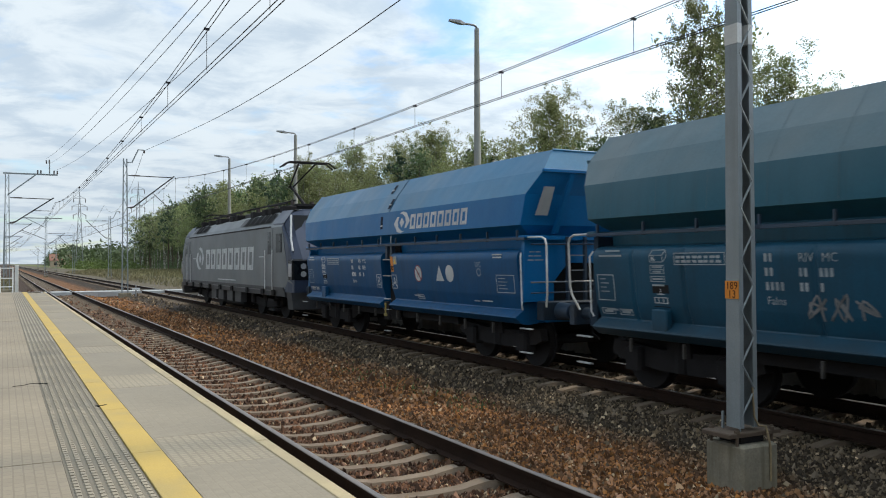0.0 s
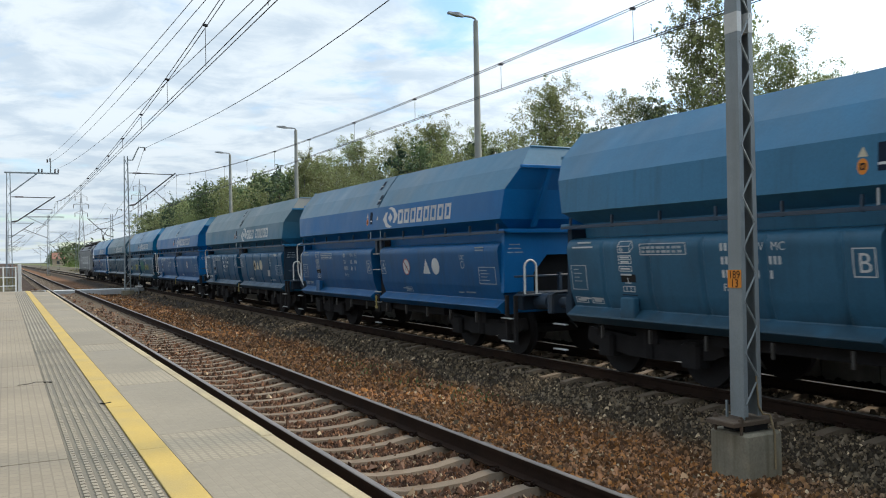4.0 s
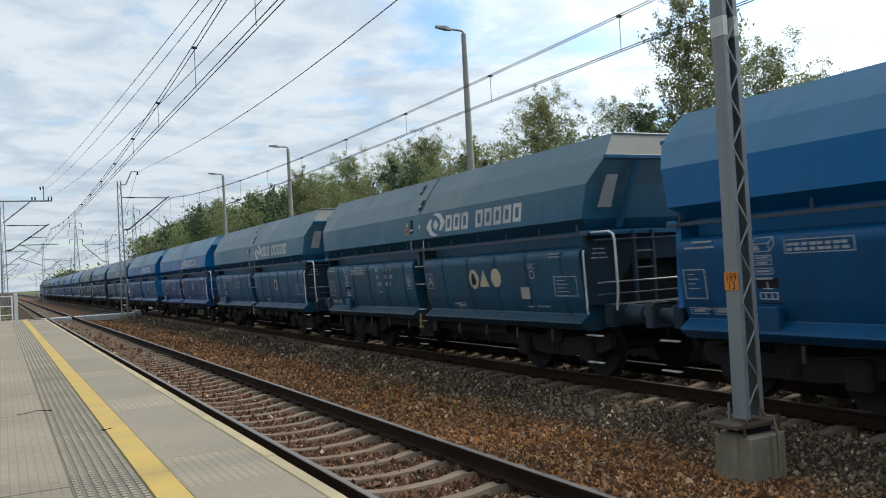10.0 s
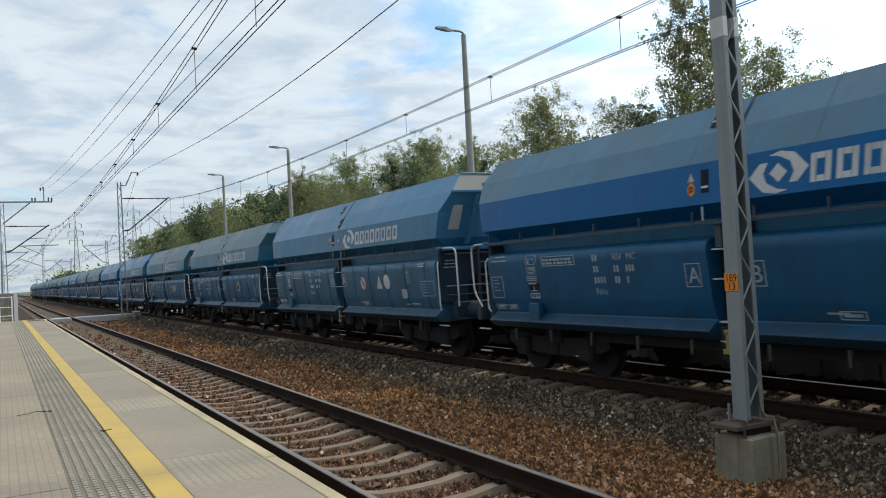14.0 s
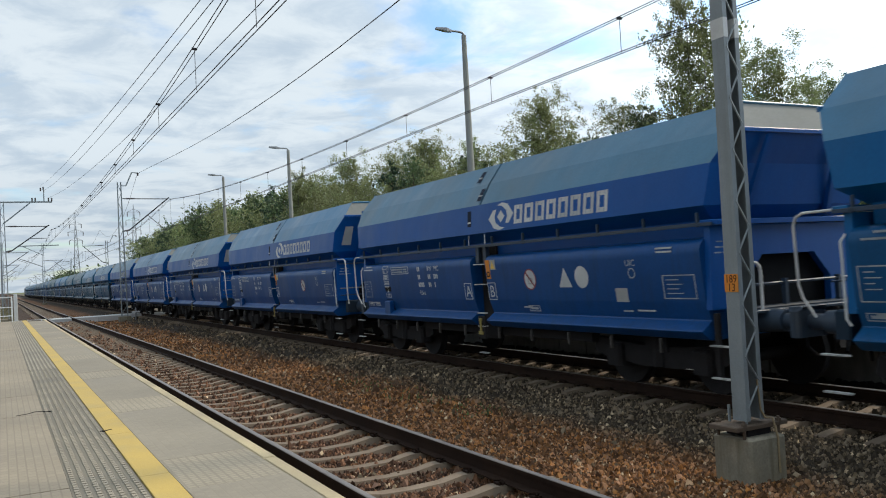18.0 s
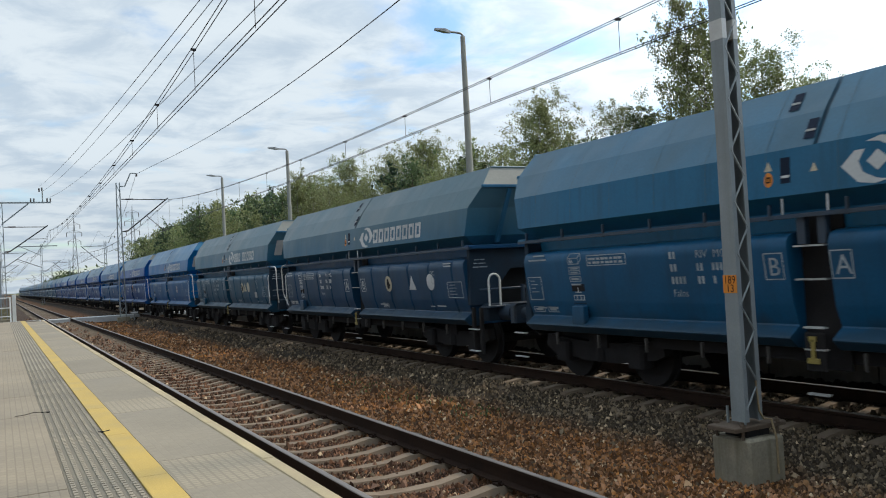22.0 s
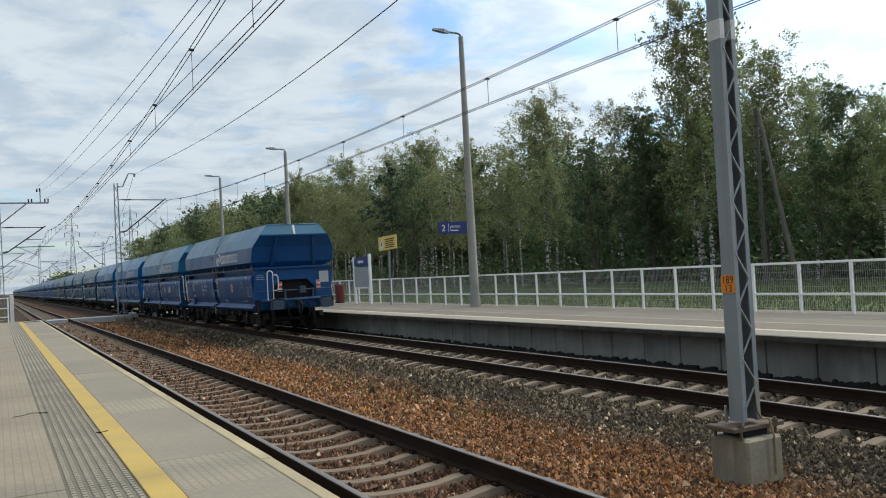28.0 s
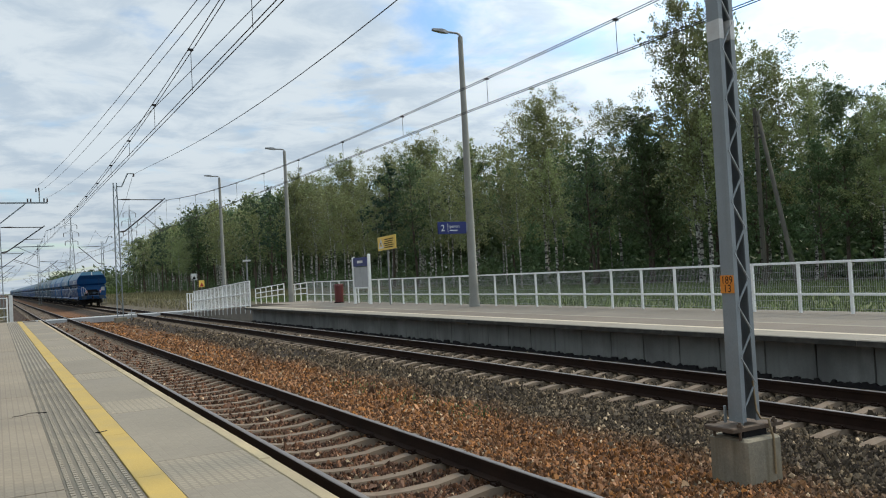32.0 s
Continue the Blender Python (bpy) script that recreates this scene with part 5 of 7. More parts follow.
# undergrowth at the wood's edge, the depth of the wood behind it, far woods and shrubs along the line
U = random.Random(9)
leafy_mass("undergrowth", [(U.uniform(37.4, 46), y := U.uniform(4, 250), ground_z(40) + U.uniform(0.1, 2.6) * U.random() + 0.2, U.uniform(0.5, 1.1)) for _ in range(2600)], 0.16, L_DARK, "dark undergrowth below the trees", "undergrowth")
leafy_mass("wood_floor_growth", [(U.uniform(44, 52), U.uniform(8, 70), U.uniform(0, 5.5), U.uniform(0.8, 1.5)) for _ in range(1500)], 0.3, L_DARK, "dark growth inside the wood", "undergrowth")
leafy_mass("deep_wood", [(U.uniform(56, 64), y := U.uniform(-10, 285), U.uniform(0.2, 8.5 if y < 60 else 11.5), U.uniform(1.0, 2.0)) for _ in range(4600)], 0.46, L_DARK, "dark depth of the wood", "wood")
far_spots = []
for _ in range(2600):
    y = U.uniform(330, 900)
    far_spots.append((U.uniform(20 + (y - 330) * 0.03, 75), y, U.uniform(0, 1) ** 0.8 * U.uniform(5, 9.5), U.uniform(1.2, 2.4)))
leafy_mass("far_wood", far_spots, 0.7, L_DARK, "far dark wood on the horizon", "wood")
leafy_mass("lineside_shrubs", [(U.uniform(19, 34), U.uniform(230, 330), U.uniform(0, 2.6) * U.random() + 0.2, U.uniform(0.5, 1.1)) for _ in range(500)], 0.22, L_SHRUB, "light green shrubs along the line", "shrubs")
leafy_mass("shrubs_beyond_track", [(U.uniform(-30, -6), U.uniform(220, 700), U.uniform(0, 6) * U.random() + 0.2, U.uniform(1, 1.8)) for _ in range(700)], 0.5, L_DARK, "far trees on the other side", "shrubs")


def grass_field(name, n, x0, x1, y0, y1, h, material, label, seed):
    rng = np.random.default_rng(seed)
    x, y = rng.uniform(x0, x1, n), rng.uniform(y0, y1, n)
    z = np.array([ground_z(q) for q in x])
    a = rng.uniform(0, 6.283, n)
    w = 0.02 + 0.02 * rng.random(n)
    hh = h * rng.uniform(0.4, 1.3, n)
    lx, ly = rng.normal(0, 0.35, n) * hh, rng.normal(0, 0.35, n) * hh
    v = np.stack([np.stack([x - w * np.cos(a), y - w * np.sin(a), z - 0.03], 1), np.stack([x + w * np.cos(a), y + w * np.sin(a), z - 0.03], 1), np.stack([x + lx, y + ly, z + hh], 1)], 1).reshape(-1, 3)
    me = bpy.data.meshes.new(name)
    me.from_pydata(v.tolist(), [], (np.arange(n)[:, None] * 3 + np.arange(3)).tolist())
    me.materials.append(material)
    tagged(new(name, me), label, "grass", kind="stuff")


grass_field("meadow_grass", 42000, 16.6, 37, 6, 75, 0.22, M_GRASS, "short green meadow grass behind the railing", 1)
grass_field("tall_dry_grass", 30000, 12.5, 37, 66, 210, 0.45, M_DRY, "dry yellowish grass beside the line", 2)
grass_field("track_weeds", 330, 6.0, 7.0, 11, 18, 0.07, M_GRASS, "sparse green weeds in the gravel", 3)
grass_field("verge_grass", 5000, -4, 1.0, 54, 140, 0.3, M_DRY, "dry grass beyond the platform's end", 4)

# ---- freight train ----
WHEEL_R = 0.46


def wheelset(parent, y, loco=False):
    r = 0.60 if loco else WHEEL_R
    s = Shape().tube([(-0.9, y, r), (0.9, y, r)], 0.085, 10)
    for sx in (-1, 1):
        s.tube([(sx * 0.685, y, r), (sx * 0.715, y, r)], r + 0.03, 20).tube([(sx * 0.715, y, r), (sx * 0.82, y, r)], r, 20)
    part("wheelset", s, M_DIRTY, parent, smooth=40)
    for sx in (-1, 1) if loco else (-1,):
        part("axle_box", Shape().box(min(sx * 0.9, sx * 1.16), max(sx * 0.9, sx * 1.16), y - 0.17, y + 0.17, r - 0.17, r + 0.17, 0.04), M_DIRTY, parent)


def bogie(parent, y, half, loco=False):
    b = new("bogie")
    b.parent = parent
    b.location = (0, y, 0)
    for sx in (-1, 1):
        part("side_frame", Shape().along_x([(-half - 0.55, 0.50), (-half - 0.35, 0.42), (-0.4, 0.32), (0.4, 0.32), (half + 0.35, 0.42), (half + 0.55, 0.50), (half + 0.5, 0.70), (0.4, 0.62), (-0.4, 0.62), (-half - 0.5, 0.70)], min(sx * 0.92, sx * 1.06), max(sx * 0.92, sx * 1.06)), M_DIRTY, b)
        if sx < 0 or loco:
            part("spring", Shape().tube([(sx * 0.99, 0, 0.33), (sx * 0.99, 0, 0.80)], 0.14, 10), M_DIRTY, b)
    part("bolster", Shape().box(-1.1, 1.1, -0.22, 0.22, 0.55, 0.82), M_DIRTY, b)
    for d in (-half, half):
        wheelset(b, d, loco)


def buffers(parent, y, z, d):
    """Two buffers at the end; d: +1 or -1, the way they point."""
    for sx in (-1, 1):
        part("buffer", Shape().tube([(sx * 0.875, y, z), (sx * 0.875, y + d * 0.34, z)], 0.155, 14, 0.135).tube([(sx * 0.875, y + d * 0.34, z), (sx * 0.875, y + d * 0.58, z)], 0.095, 12).box(sx * 0.875 - 0.24, sx * 0.875 + 0.24, min(y + d * 0.58, y + d * 0.625), max(y + d * 0.58, y + d * 0.625), z - 0.18, z + 0.18, 0.05), M_BAR, parent, "dark steel buffer", 40)


def coupling(parent, y, z, d):
    part("draw_hook", Shape().box(-0.05, 0.05, min(y, y + d * 0.3), max(y, y + d * 0.3), z - 0.09, z + 0.07).tube([(0, y + d * 0.28, z - 0.05), (0, y + d * 0.40, z), (0, y + d * 0.34, z + 0.12)], 0.035, 6), M_DIRTY, parent)
    part("screw_link", Shape().tube([(0.07, y + d * 0.28, z), (0.05, y + d * 0.34, z - 0.28), (0, y + d * 0.30, z - 0.42), (-0.05, y + d * 0.34, z - 0.28), (-0.07, y + d * 0.28, z)], 0.022, 6), M_DIRTY, parent)
    for sx in (-0.35, 0.35):
        part("brake_hose", Shape().tube([(sx, y, z - 0.02), (sx * 1.05, y + d * 0.16, z - 0.08), (sx * 1.1, y + d * 0.2, z - 0.35), (sx * 0.8, y + d * 0.26, z - 0.48)], 0.022, 6), M_BLACK, parent)


SIDE = -1.468


def side_box(y0, y1, z0, z1, x=SIDE):
    return Shape().box(x - 0.004, x, min(y0, y1), max(y0, y1), z0, z1)


def outline(y0, y1, z0, z1, w=0.018, x=SIDE):
    s = Shape()
    y0, y1 = min(y0, y1), max(y0, y1)
    for a, b, c, d in ((y0, y1, z0, z0 + w), (y0, y1, z1 - w, z1), (y0, y0 + w, z0 + w, z1 - w), (y1 - w, y1, z0 + w, z1 - w)):
        s.box(x - 0.004, x, a, b, c, d)
    return s


def disc(y, z, r, x=SIDE, ry=None, n=20):
    return Shape().add([(x - 0.004, y + r * math.cos(6.2832 * i / n), z + (ry or r) * math.sin(6.2832 * i / n)) for i in range(n)], [tuple(range(n))])


def ring(y, z, r, w, x, n=22):
    v = [(x - 0.005, y + q * math.cos(6.2832 * i / n), z + q * math.sin(6.2832 * i / n)) for q in (r, r - w) for i in range(n)]
    return Shape().add(v, [(i, (i + 1) % n, n + (i + 1) % n, n + i) for i in range(n)])


def emblem(y, z, k, x):
    """Two interlocked curved blades round a diamond."""
    s = Shape()

    def poly(pts):
        s.add([(x - 0.004, y - k * 1.08 * a, z + k * 0.84 * b) for a, b in pts], [tuple(range(len(pts)))])

    poly([(-1.02, -0.05), (-0.62, 0.42), (-0.35, 0.42), (-0.52, 0.05), (-0.42, -0.30), (-0.05, -0.55), (0.30, -0.62), (-0.10, -0.72), (-0.55, -0.62)])
    poly([(1.0, 0.10), (0.62, -0.38), (0.36, -0.38), (0.52, 0.0), (0.42, 0.36), (0.05, 0.60), (-0.30, 0.66), (0.10, 0.78), (0.56, 0.66)])
    poly([(0.0, 0.36), (0.30, 0.02), (0.0, -0.32), (-0.30, 0.02)])
    return s


# brand lettering stands as plain blocks
BLOCKS = {}


def brand_block(y, z, w, h, x):
    """Plain bars in the place of one character of the brand lettering."""
    s = Shape()
    for a0, a1, b0, b1 in ((0, 0.26, 0, 1), (0.66, 0.92, 0, 1), (0.28, 0.64, 0.78, 1), (0.28, 0.64, 0, 0.22)):
        s.add([(x - 0.004, y - w * (a + 0.10 * b), z + h * b) for a, b in ((a0, b0), (a1, b0), (a1, b1), (a0, b1))], [(0, 1, 2, 3)])
    return s


def word_mark(parent, name, y, z, length, h, x, space=0.0):
    w = (length - space) / 8
    for i in range(8):
        yy = y - i * w - (space if i >= 3 else 0)
        key = (i, space, x, h)
        if key not in BLOCKS:
            BLOCKS[key] = mesh_of(brand_block(yy, z, w * 0.86, h, x), M_LETTER, name)
        part(name, BLOCKS[key], None, parent)


# flap profile: rounded shoulder, face leaning in downwards, undercut, outward lip and skirt
FLAP = [(1.28, 0.78), (1.40, 0.80), (1.512, 0.895), (1.518, 0.908), (1.510, 0.925), (1.362, 1.03), (1.352, 1.05), (1.424, 1.255), (1.433, 1.30), (1.498, 1.89), (1.499, 1.93), (1.493, 1.97), (1.478, 2.01), (1.452, 2.045), (1.41, 2.072), (1.35, 2.088), (1.22, 2.10), (1.08, 0.80)]


def flap_x(z):
    """How far out the near face of a flap stands at height z."""
    return -1.43 - 0.065 * (z - 1.28) / 0.61 if z > 1.28 else -1.43 + 0.075 * (1.28 - z) / 0.22


def lay_on_flap(me):
    """Markings drawn on an upright plane lean with the face of the flap."""
    for p in me.vertices:
        if -1.49 < p.co.x < -1.46 and 1.04 < p.co.z < 2.04:
            p.co.x += flap_x(p.co.z) - SIDE
        elif -1.52 < p.co.x < -1.498 and 2.52 < p.co.z < 3.02:
            p.co.x += (p.co.z - 2.50) * 0.0615


KIT = {}


def kit(name, key, build, material, parent, label="", smooth=None):
    """A part whose mesh is shared by all wagons that carry it."""
    if (name, key) not in KIT:
        KIT[name, key] = mesh_of(build(), material, name, smooth)
    return part(name, KIT[name, key], None, parent, label)


def arch(x0, x1, y, z0, z1, r=0.017):
    """An upright hoop of bent tube."""
    m, h = (x0 + x1) / 2, (x1 - x0) / 2
    return Shape().tube([(x0, y, z0), (x0, y, z1 - h)] + [(m - h * math.cos(a), y, z1 - h + h * math.sin(a)) for a in (0.5, 1.05, 1.57, 2.09, 2.64)] + [(x1, y, z1 - h), (x1, y, z0)], r, 7)


def long_end(t, d):
    """End with bent corner rails, cross bars and a ladder up the chute wall."""
    for sx in (-1, 1) if d < 0 else (-1,):
        kit("grab_rail", ("bent", d, sx), lambda: Shape().tube([(sx * 1.40, d * 5.80, 2.285), (sx * 1.40, d * 6.22, 2.28), (sx * 1.40, d * 6.31, 2.24), (sx * 1.40, d * 6.35, 2.15), (sx * 1.38, d * 6.34, 1.48), (sx * 1.36, d * 6.31, 1.34), (sx * 1.30, d * 6.20, 1.12)], 0.017, 7), M_WHITE if sx < 0 else M_LAMP, t, "white bent grab rail", 60)
    kit("corner_rail", d, lambda: Shape().tube([(-1.45, d * 5.66, 2.02), (-1.485, d * 5.70, 1.94), (-1.46, d * 5.70, 1.12), (-1.43, d * 5.67, 1.05)], 0.015, 6), M_WHITE, t, "white grab rail")
    for z, m in ((2.165, M_BAR), (1.52, M_LAMP), (1.34, M_BAR)) if d < 0 else ((1.52, M_BAR),):
        kit("end_bar", (d, z), lambda: Shape().tube([(-1.40, d * 5.90, z), (0.2, d * 5.92, z + 0.01), (1.40, d * 5.90, z)], 0.013, 6), m, t)
    if d > 0:
        return
    s = kit("ladder", d, lambda: Shape().box(-0.62, -0.57, min(d * 5.80, d * 5.86), max(d * 5.80, d * 5.86), 1.0, 2.30).box(-0.25, -0.20, min(d * 5.80, d * 5.86), max(d * 5.80, d * 5.86), 1.0, 2.30), M_BAR, t, "dark end ladder with white rungs")
    for z in (1.72, 1.98):
        kit("rung", (d, z), lambda: Shape().box(-0.57, -0.25, min(d * 5.82, d * 5.85), max(d * 5.82, d * 5.85), z - 0.010, z + 0.010), M_LAMP, s)


def brake_end(t, d, double):
    """End with a brakeman's footboard and hooped handrails."""
    kit("end_bar", ("low", d), lambda: Shape().tube([(-1.36, d * 5.95, 1.47), (1.36, d * 5.95, 1.49)], 0.020, 6), M_BAR, t)
    for x in (-0.40, 0.62):
        kit("bar_post", (d, x), lambda: Shape().box(x - 0.03, x + 0.03, min(d * 5.92, d * 5.98), max(d * 5.92, d * 5.98), 1.18, 1.53), M_BAR, t)
    kit("footboard", d, lambda: Shape().box(-1.30, 1.30, min(d * 5.84, d * 6.16), max(d * 5.84, d * 6.16), 1.13, 1.165, 0.006), M_BAR, t, "dark footboard")
    kit("step_frame", d, lambda: Shape().box(-1.42, -1.36, min(d * 5.98, d * 6.04), max(d * 5.98, d * 6.04), 0.28, 1.14).box(-1.42, -1.36, min(d * 5.70, d * 5.76), max(d * 5.70, d * 5.76), 0.28, 1.14), M_DIRTY, t)
    if double:
        kit("grab_rail", ("tall", d), lambda: arch(-1.06, -0.86, d * 6.10, 1.165, 2.18), M_WHITE, t, "tall white hooped handrail", 60)
        kit("grab_rail", ("small", d), lambda: Shape().tube([(-0.86, d * 6.10, 2.03), (-0.73, d * 6.10, 2.03), (-0.68, d * 6.10, 1.97), (-0.68, d * 6.10, 1.56), (-0.73, d * 6.10, 1.50), (-0.86, d * 6.10, 1.50)], 0.015, 7), M_WHITE, t, "small white grab rail", 60)
    else:
        kit("grab_rail", ("hoop", d), lambda: arch(-1.26, -1.02, d * 6.12, 1.165, 1.76, 0.02), M_WHITE, t, "white hooped handrail", 60)


def wagon_proto():
    """Four-axle self-discharging hopper wagon with closed roof; front end towards +y, origin at the rail top."""
    t = thing("hopper_wagon", pose(0, 0, 0), "blue covered hopper wagon", "freight wagon", "hopper wagons of the train")
    P = PAINTS["blue"]
    part("hopper_core", Shape().along_y([(-1.05, 0.80), (1.05, 0.80), (1.22, 2.36), (-1.22, 2.36)], -5.5, 5.5), P, t)
    for sx in (-1, 1):
        for y0, y1 in ((0.27, 5.60), (-5.60, -0.27)):
            part("discharge_flap", Shape().along_y([(sx * x, z) for x, z in FLAP], y0, y1), P, t, smooth=24)
        part("ledge_rail", Shape().box(min(sx * 1.40, sx * 1.475), max(sx * 1.40, sx * 1.475), -5.80, 5.80, 2.245, 2.292, 0.01), M_BAR, t)
        for i in range(12):
            y = (0.50 + (i // 2) * 1.01) * (1 if i % 2 else -1)
            if sx > 0:
                continue
            part("bracket", Shape().box(-1.475, -1.43, y - 0.016, y + 0.016, 2.235, 2.42, 0.006), M_BAR, t)
    # upper hopper walls
    lo, up, en, tp = (1.20, 5.56, 2.32), (1.468, 5.84, 3.02), (1.238, 6.04, 3.41), (0.95, 5.90, 3.79)
    b2 = (1.50, 5.72, 2.50)

    def rect(c):
        return [(-c[0], -c[1], c[2]), (c[0], -c[1], c[2]), (c[0], c[1], c[2]), (-c[0], c[1], c[2])]

    v = rect(lo) + rect(b2) + rect(up) + rect(en)
    f = [(0, 1, 2, 3)] + [(i, (i + 1) % 4, 4 + (i + 1) % 4, 4 + i) for i in range(4)] + [(4 + i, 4 + (i + 1) % 4, 8 + (i + 1) % 4, 8 + i) for i in range(4)] + [(8, 9, 13, 12), (10, 11, 15, 14)]
    part("hopper_wall", Shape().add(v, f), P, t)
    for name, a, b in (("roof_front", 1, -0.14), ("roof_rear", -1, -0.20)):
        s = Shape()
        y = b
        v = [(-up[0], a * up[1], up[2]), (-en[0], a * en[1], en[2]), (-tp[0], a * tp[1], tp[2]), (tp[0], a * tp[1], tp[2]), (en[0], a * en[1], en[2]), (up[0], a * up[1], up[2])]
        w = [(-up[0], y, up[2]), (-en[0], y, en[2]), (-tp[0], y, tp[2]), (tp[0], y, tp[2]), (en[0], y, en[2]), (up[0], y, up[2])]
        s.add(v + w, [(0, 6, 7, 1), (1, 7, 8, 2), (2, 8, 9, 3), (3, 9, 10, 4), (4, 10, 11, 5), (0, 5, 11, 6), (6, 11, 10, 9, 8, 7)])
        part("roof_panel", s, ROOFS["mid"], t, "sloping roof panel grey with dust")
        q = [(-en[0], a * en[1], en[2]), (en[0], a * en[1], en[2]), (tp[0], a * tp[1], tp[2]), (-tp[0], a * tp[1], tp[2])]
        part("roof_end", Shape().add(q + [(x, yy - a * 0.03, z - 0.01) for x, yy, z in q], [(0, 1, 2, 3), (7, 6, 5, 4), (0, 4, 5, 1), (1, 5, 6, 2), (2, 6, 7, 3), (3, 7, 4, 0)]), ROOFS["mid"], t)
        part("roof_rim", Shape().tube([(-tp[0], a * tp[1], tp[2]), (tp[0], a * tp[1], tp[2])], 0.022, 6), ROOFS["mid"], t)
        part("end_lip", Shape().box(-en[0] - 0.01, en[0] + 0.01, min(a * en[1] - 0.03, a * en[1] + 0.03), max(a * en[1] - 0.03, a * en[1] + 0.03), en[2] - 0.02, en[2] + 0.035, 0.008), P, t)
    part("roof_seam", Shape().add([(-1.470, -0.200, 3.025), (-1.242, -0.200, 3.415), (-0.953, -0.200, 3.795), (-0.953, -0.190, 3.795), (-1.242, -0.190, 3.415), (-1.470, -0.190, 3.025)], [(0, 1, 4, 5), (1, 2, 3, 4)]), M_BAR, t)
    for x0, z0, x1, z1, y in ((-1.425, 3.10, -1.288, 3.33, -0.06), (-1.190, 3.48, -1.030, 3.69, 0.30)):
        q = part("vent_slot", Shape().add([(x0 - 0.006, y - 0.07, z0), (x1 - 0.006, y - 0.06, z1), (x1 - 0.006, y + 0.07, z1), (x0 - 0.006, y + 0.07, z0)], [(0, 1, 2, 3)]), M_SLOT, t, "dark blue vent slot")
        mx, mz = (x0 + x1) / 2, (z0 + z1) / 2 - 0.02
        part("slot_plate", Shape().box(mx - 0.030, mx - 0.012, y - 0.055, y + 0.06, mz - 0.010, mz + 0.012), M_WHITE, q)
    q = part("vent_slot", side_box(0.16, 0.29, 2.64, 2.93, -1.5), M_SLOT, t, "dark blue vent slot")
    part("slot_plate", side_box(0.17, 0.28, 2.70, 2.728, -1.504), M_WHITE, q)
    for y in (0.30, -0.29):
        part("white_stroke", Shape().box(-1.484, -1.477, y - 0.012, y + 0.012, 2.295, 2.47), M_LETTER, t)
    # middle gap: guide posts, rungs, locking hook
    for z in (2.262, 1.93, 1.56, 1.03, 0.79, 0.30):
        w = 0.20 if z > 1.2 else 0.13
        part("rung", Shape().box(-1.47, -1.40, -w, w, z - 0.010, z + 0.010), M_STEP, t, "white step rung")
    for y in (-0.14, 0.13):
        part("guide_post", Shape().box(-1.42, -1.33, y - 0.055, y + 0.055, 1.95, 2.28, 0.01), M_BAR, t, "dark blue guide post")
    q = part("hook_plate", Shape().box(-1.47, -1.43, -0.13, 0.13, 0.56, 0.98, 0.015), M_DIRTY, t, "dark locking plate")
    part("locking_hook", Shape().box(-1.50, -1.475, -0.022, 0.032, 0.68, 0.91, 0.008).box(-1.50, -1.475, -0.075, 0.085, 0.64, 0.70, 0.01).box(-1.50, -1.475, -0.045, 0.055, 0.88, 0.94, 0.01), M_YELLOW, q, "dull yellow hook")
    # dark sheet set into the gap to imitate its shade
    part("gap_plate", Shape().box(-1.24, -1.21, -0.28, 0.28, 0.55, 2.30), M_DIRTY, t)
    # ends
    for d in (-1, 1):
        for sx in (-1, 1):
            pr = [(-1.43, 1.18), (-0.80, 1.18), (-0.80, 1.52), (-0.50, 1.85), (0.0, 1.85), (0.0, 2.24), (-1.40, 2.24)]
            part("end_plate", Shape().along_y([(-sx * x, z) for x, z in pr], min(d * 5.60, d * 5.70), max(d * 5.60, d * 5.70)), P, t)
            part("end_rib", Shape().add([(sx * 0.78 - 0.04, d * 5.66, 2.36), (sx * 0.78 + 0.04, d * 5.66, 2.36), (sx * 0.66 + 0.04, d * 6.06, 3.36), (sx * 0.66 - 0.04, d * 6.06, 3.36), (sx * 0.78 - 0.04, d * 5.74, 2.36), (sx * 0.78 + 0.04, d * 5.74, 2.36), (sx * 0.66 + 0.04, d * 6.10, 3.36), (sx * 0.66 - 0.04, d * 6.10, 3.36)],
                                        [(0, 1, 2, 3), (4, 5, 6, 7), (0, 3, 7, 4), (1, 5, 6, 2), (0, 4, 5, 1), (3, 2, 6, 7)]), P, t)
        for z in (0.34, 0.74):
            part("step", Shape().box(-1.50, -1.44, min(d * 5.68, d * 6.02), max(d * 5.68, d * 6.02), z - 0.010, z + 0.010, 0.003), M_STEP, t, "white step edge")
        e = Shape()
        for k, (x0, x1) in enumerate(((-1.30, -1.20), (-1.18, -1.08), (-1.32, -1.24), (-1.22, -1.06), (-1.34, -1.22), (-1.19, -1.02))):
            z = 2.04 - (k // 2) * 0.07
            e.box(x0, x1, min(d * 5.70, d * 5.704), max(d * 5.70, d * 5.704), z - 0.009, z + 0.009)
        part("end_writing", e, M_FINE, t)
        part("end_ledge", Shape().box(-1.47, 1.47, min(d * 5.60, d * 5.80), max(d * 5.60, d * 5.80), 2.25, 2.32, 0.01), P, t)
        part("headstock", Shape().box(-1.25, 1.25, min(d * 5.82, d * 6.02), max(d * 5.82, d * 6.02), 0.88, 1.20, 0.02), P, t)
        # black sheet standing in for the shade inside the chute
        part("chute_wall", Shape().box(-0.95, 0.95, min(d * 5.51, d * 5.54), max(d * 5.51, d * 5.54), 1.0, 2.0), M_BLACK, t, "black sheet for the shade inside the chute opening")
        buffers(t, d * 6.02, 1.03, d)
        coupling(t, d * 6.02, 1.02, d)
        bogie(t, d * 4.25, 0.90)
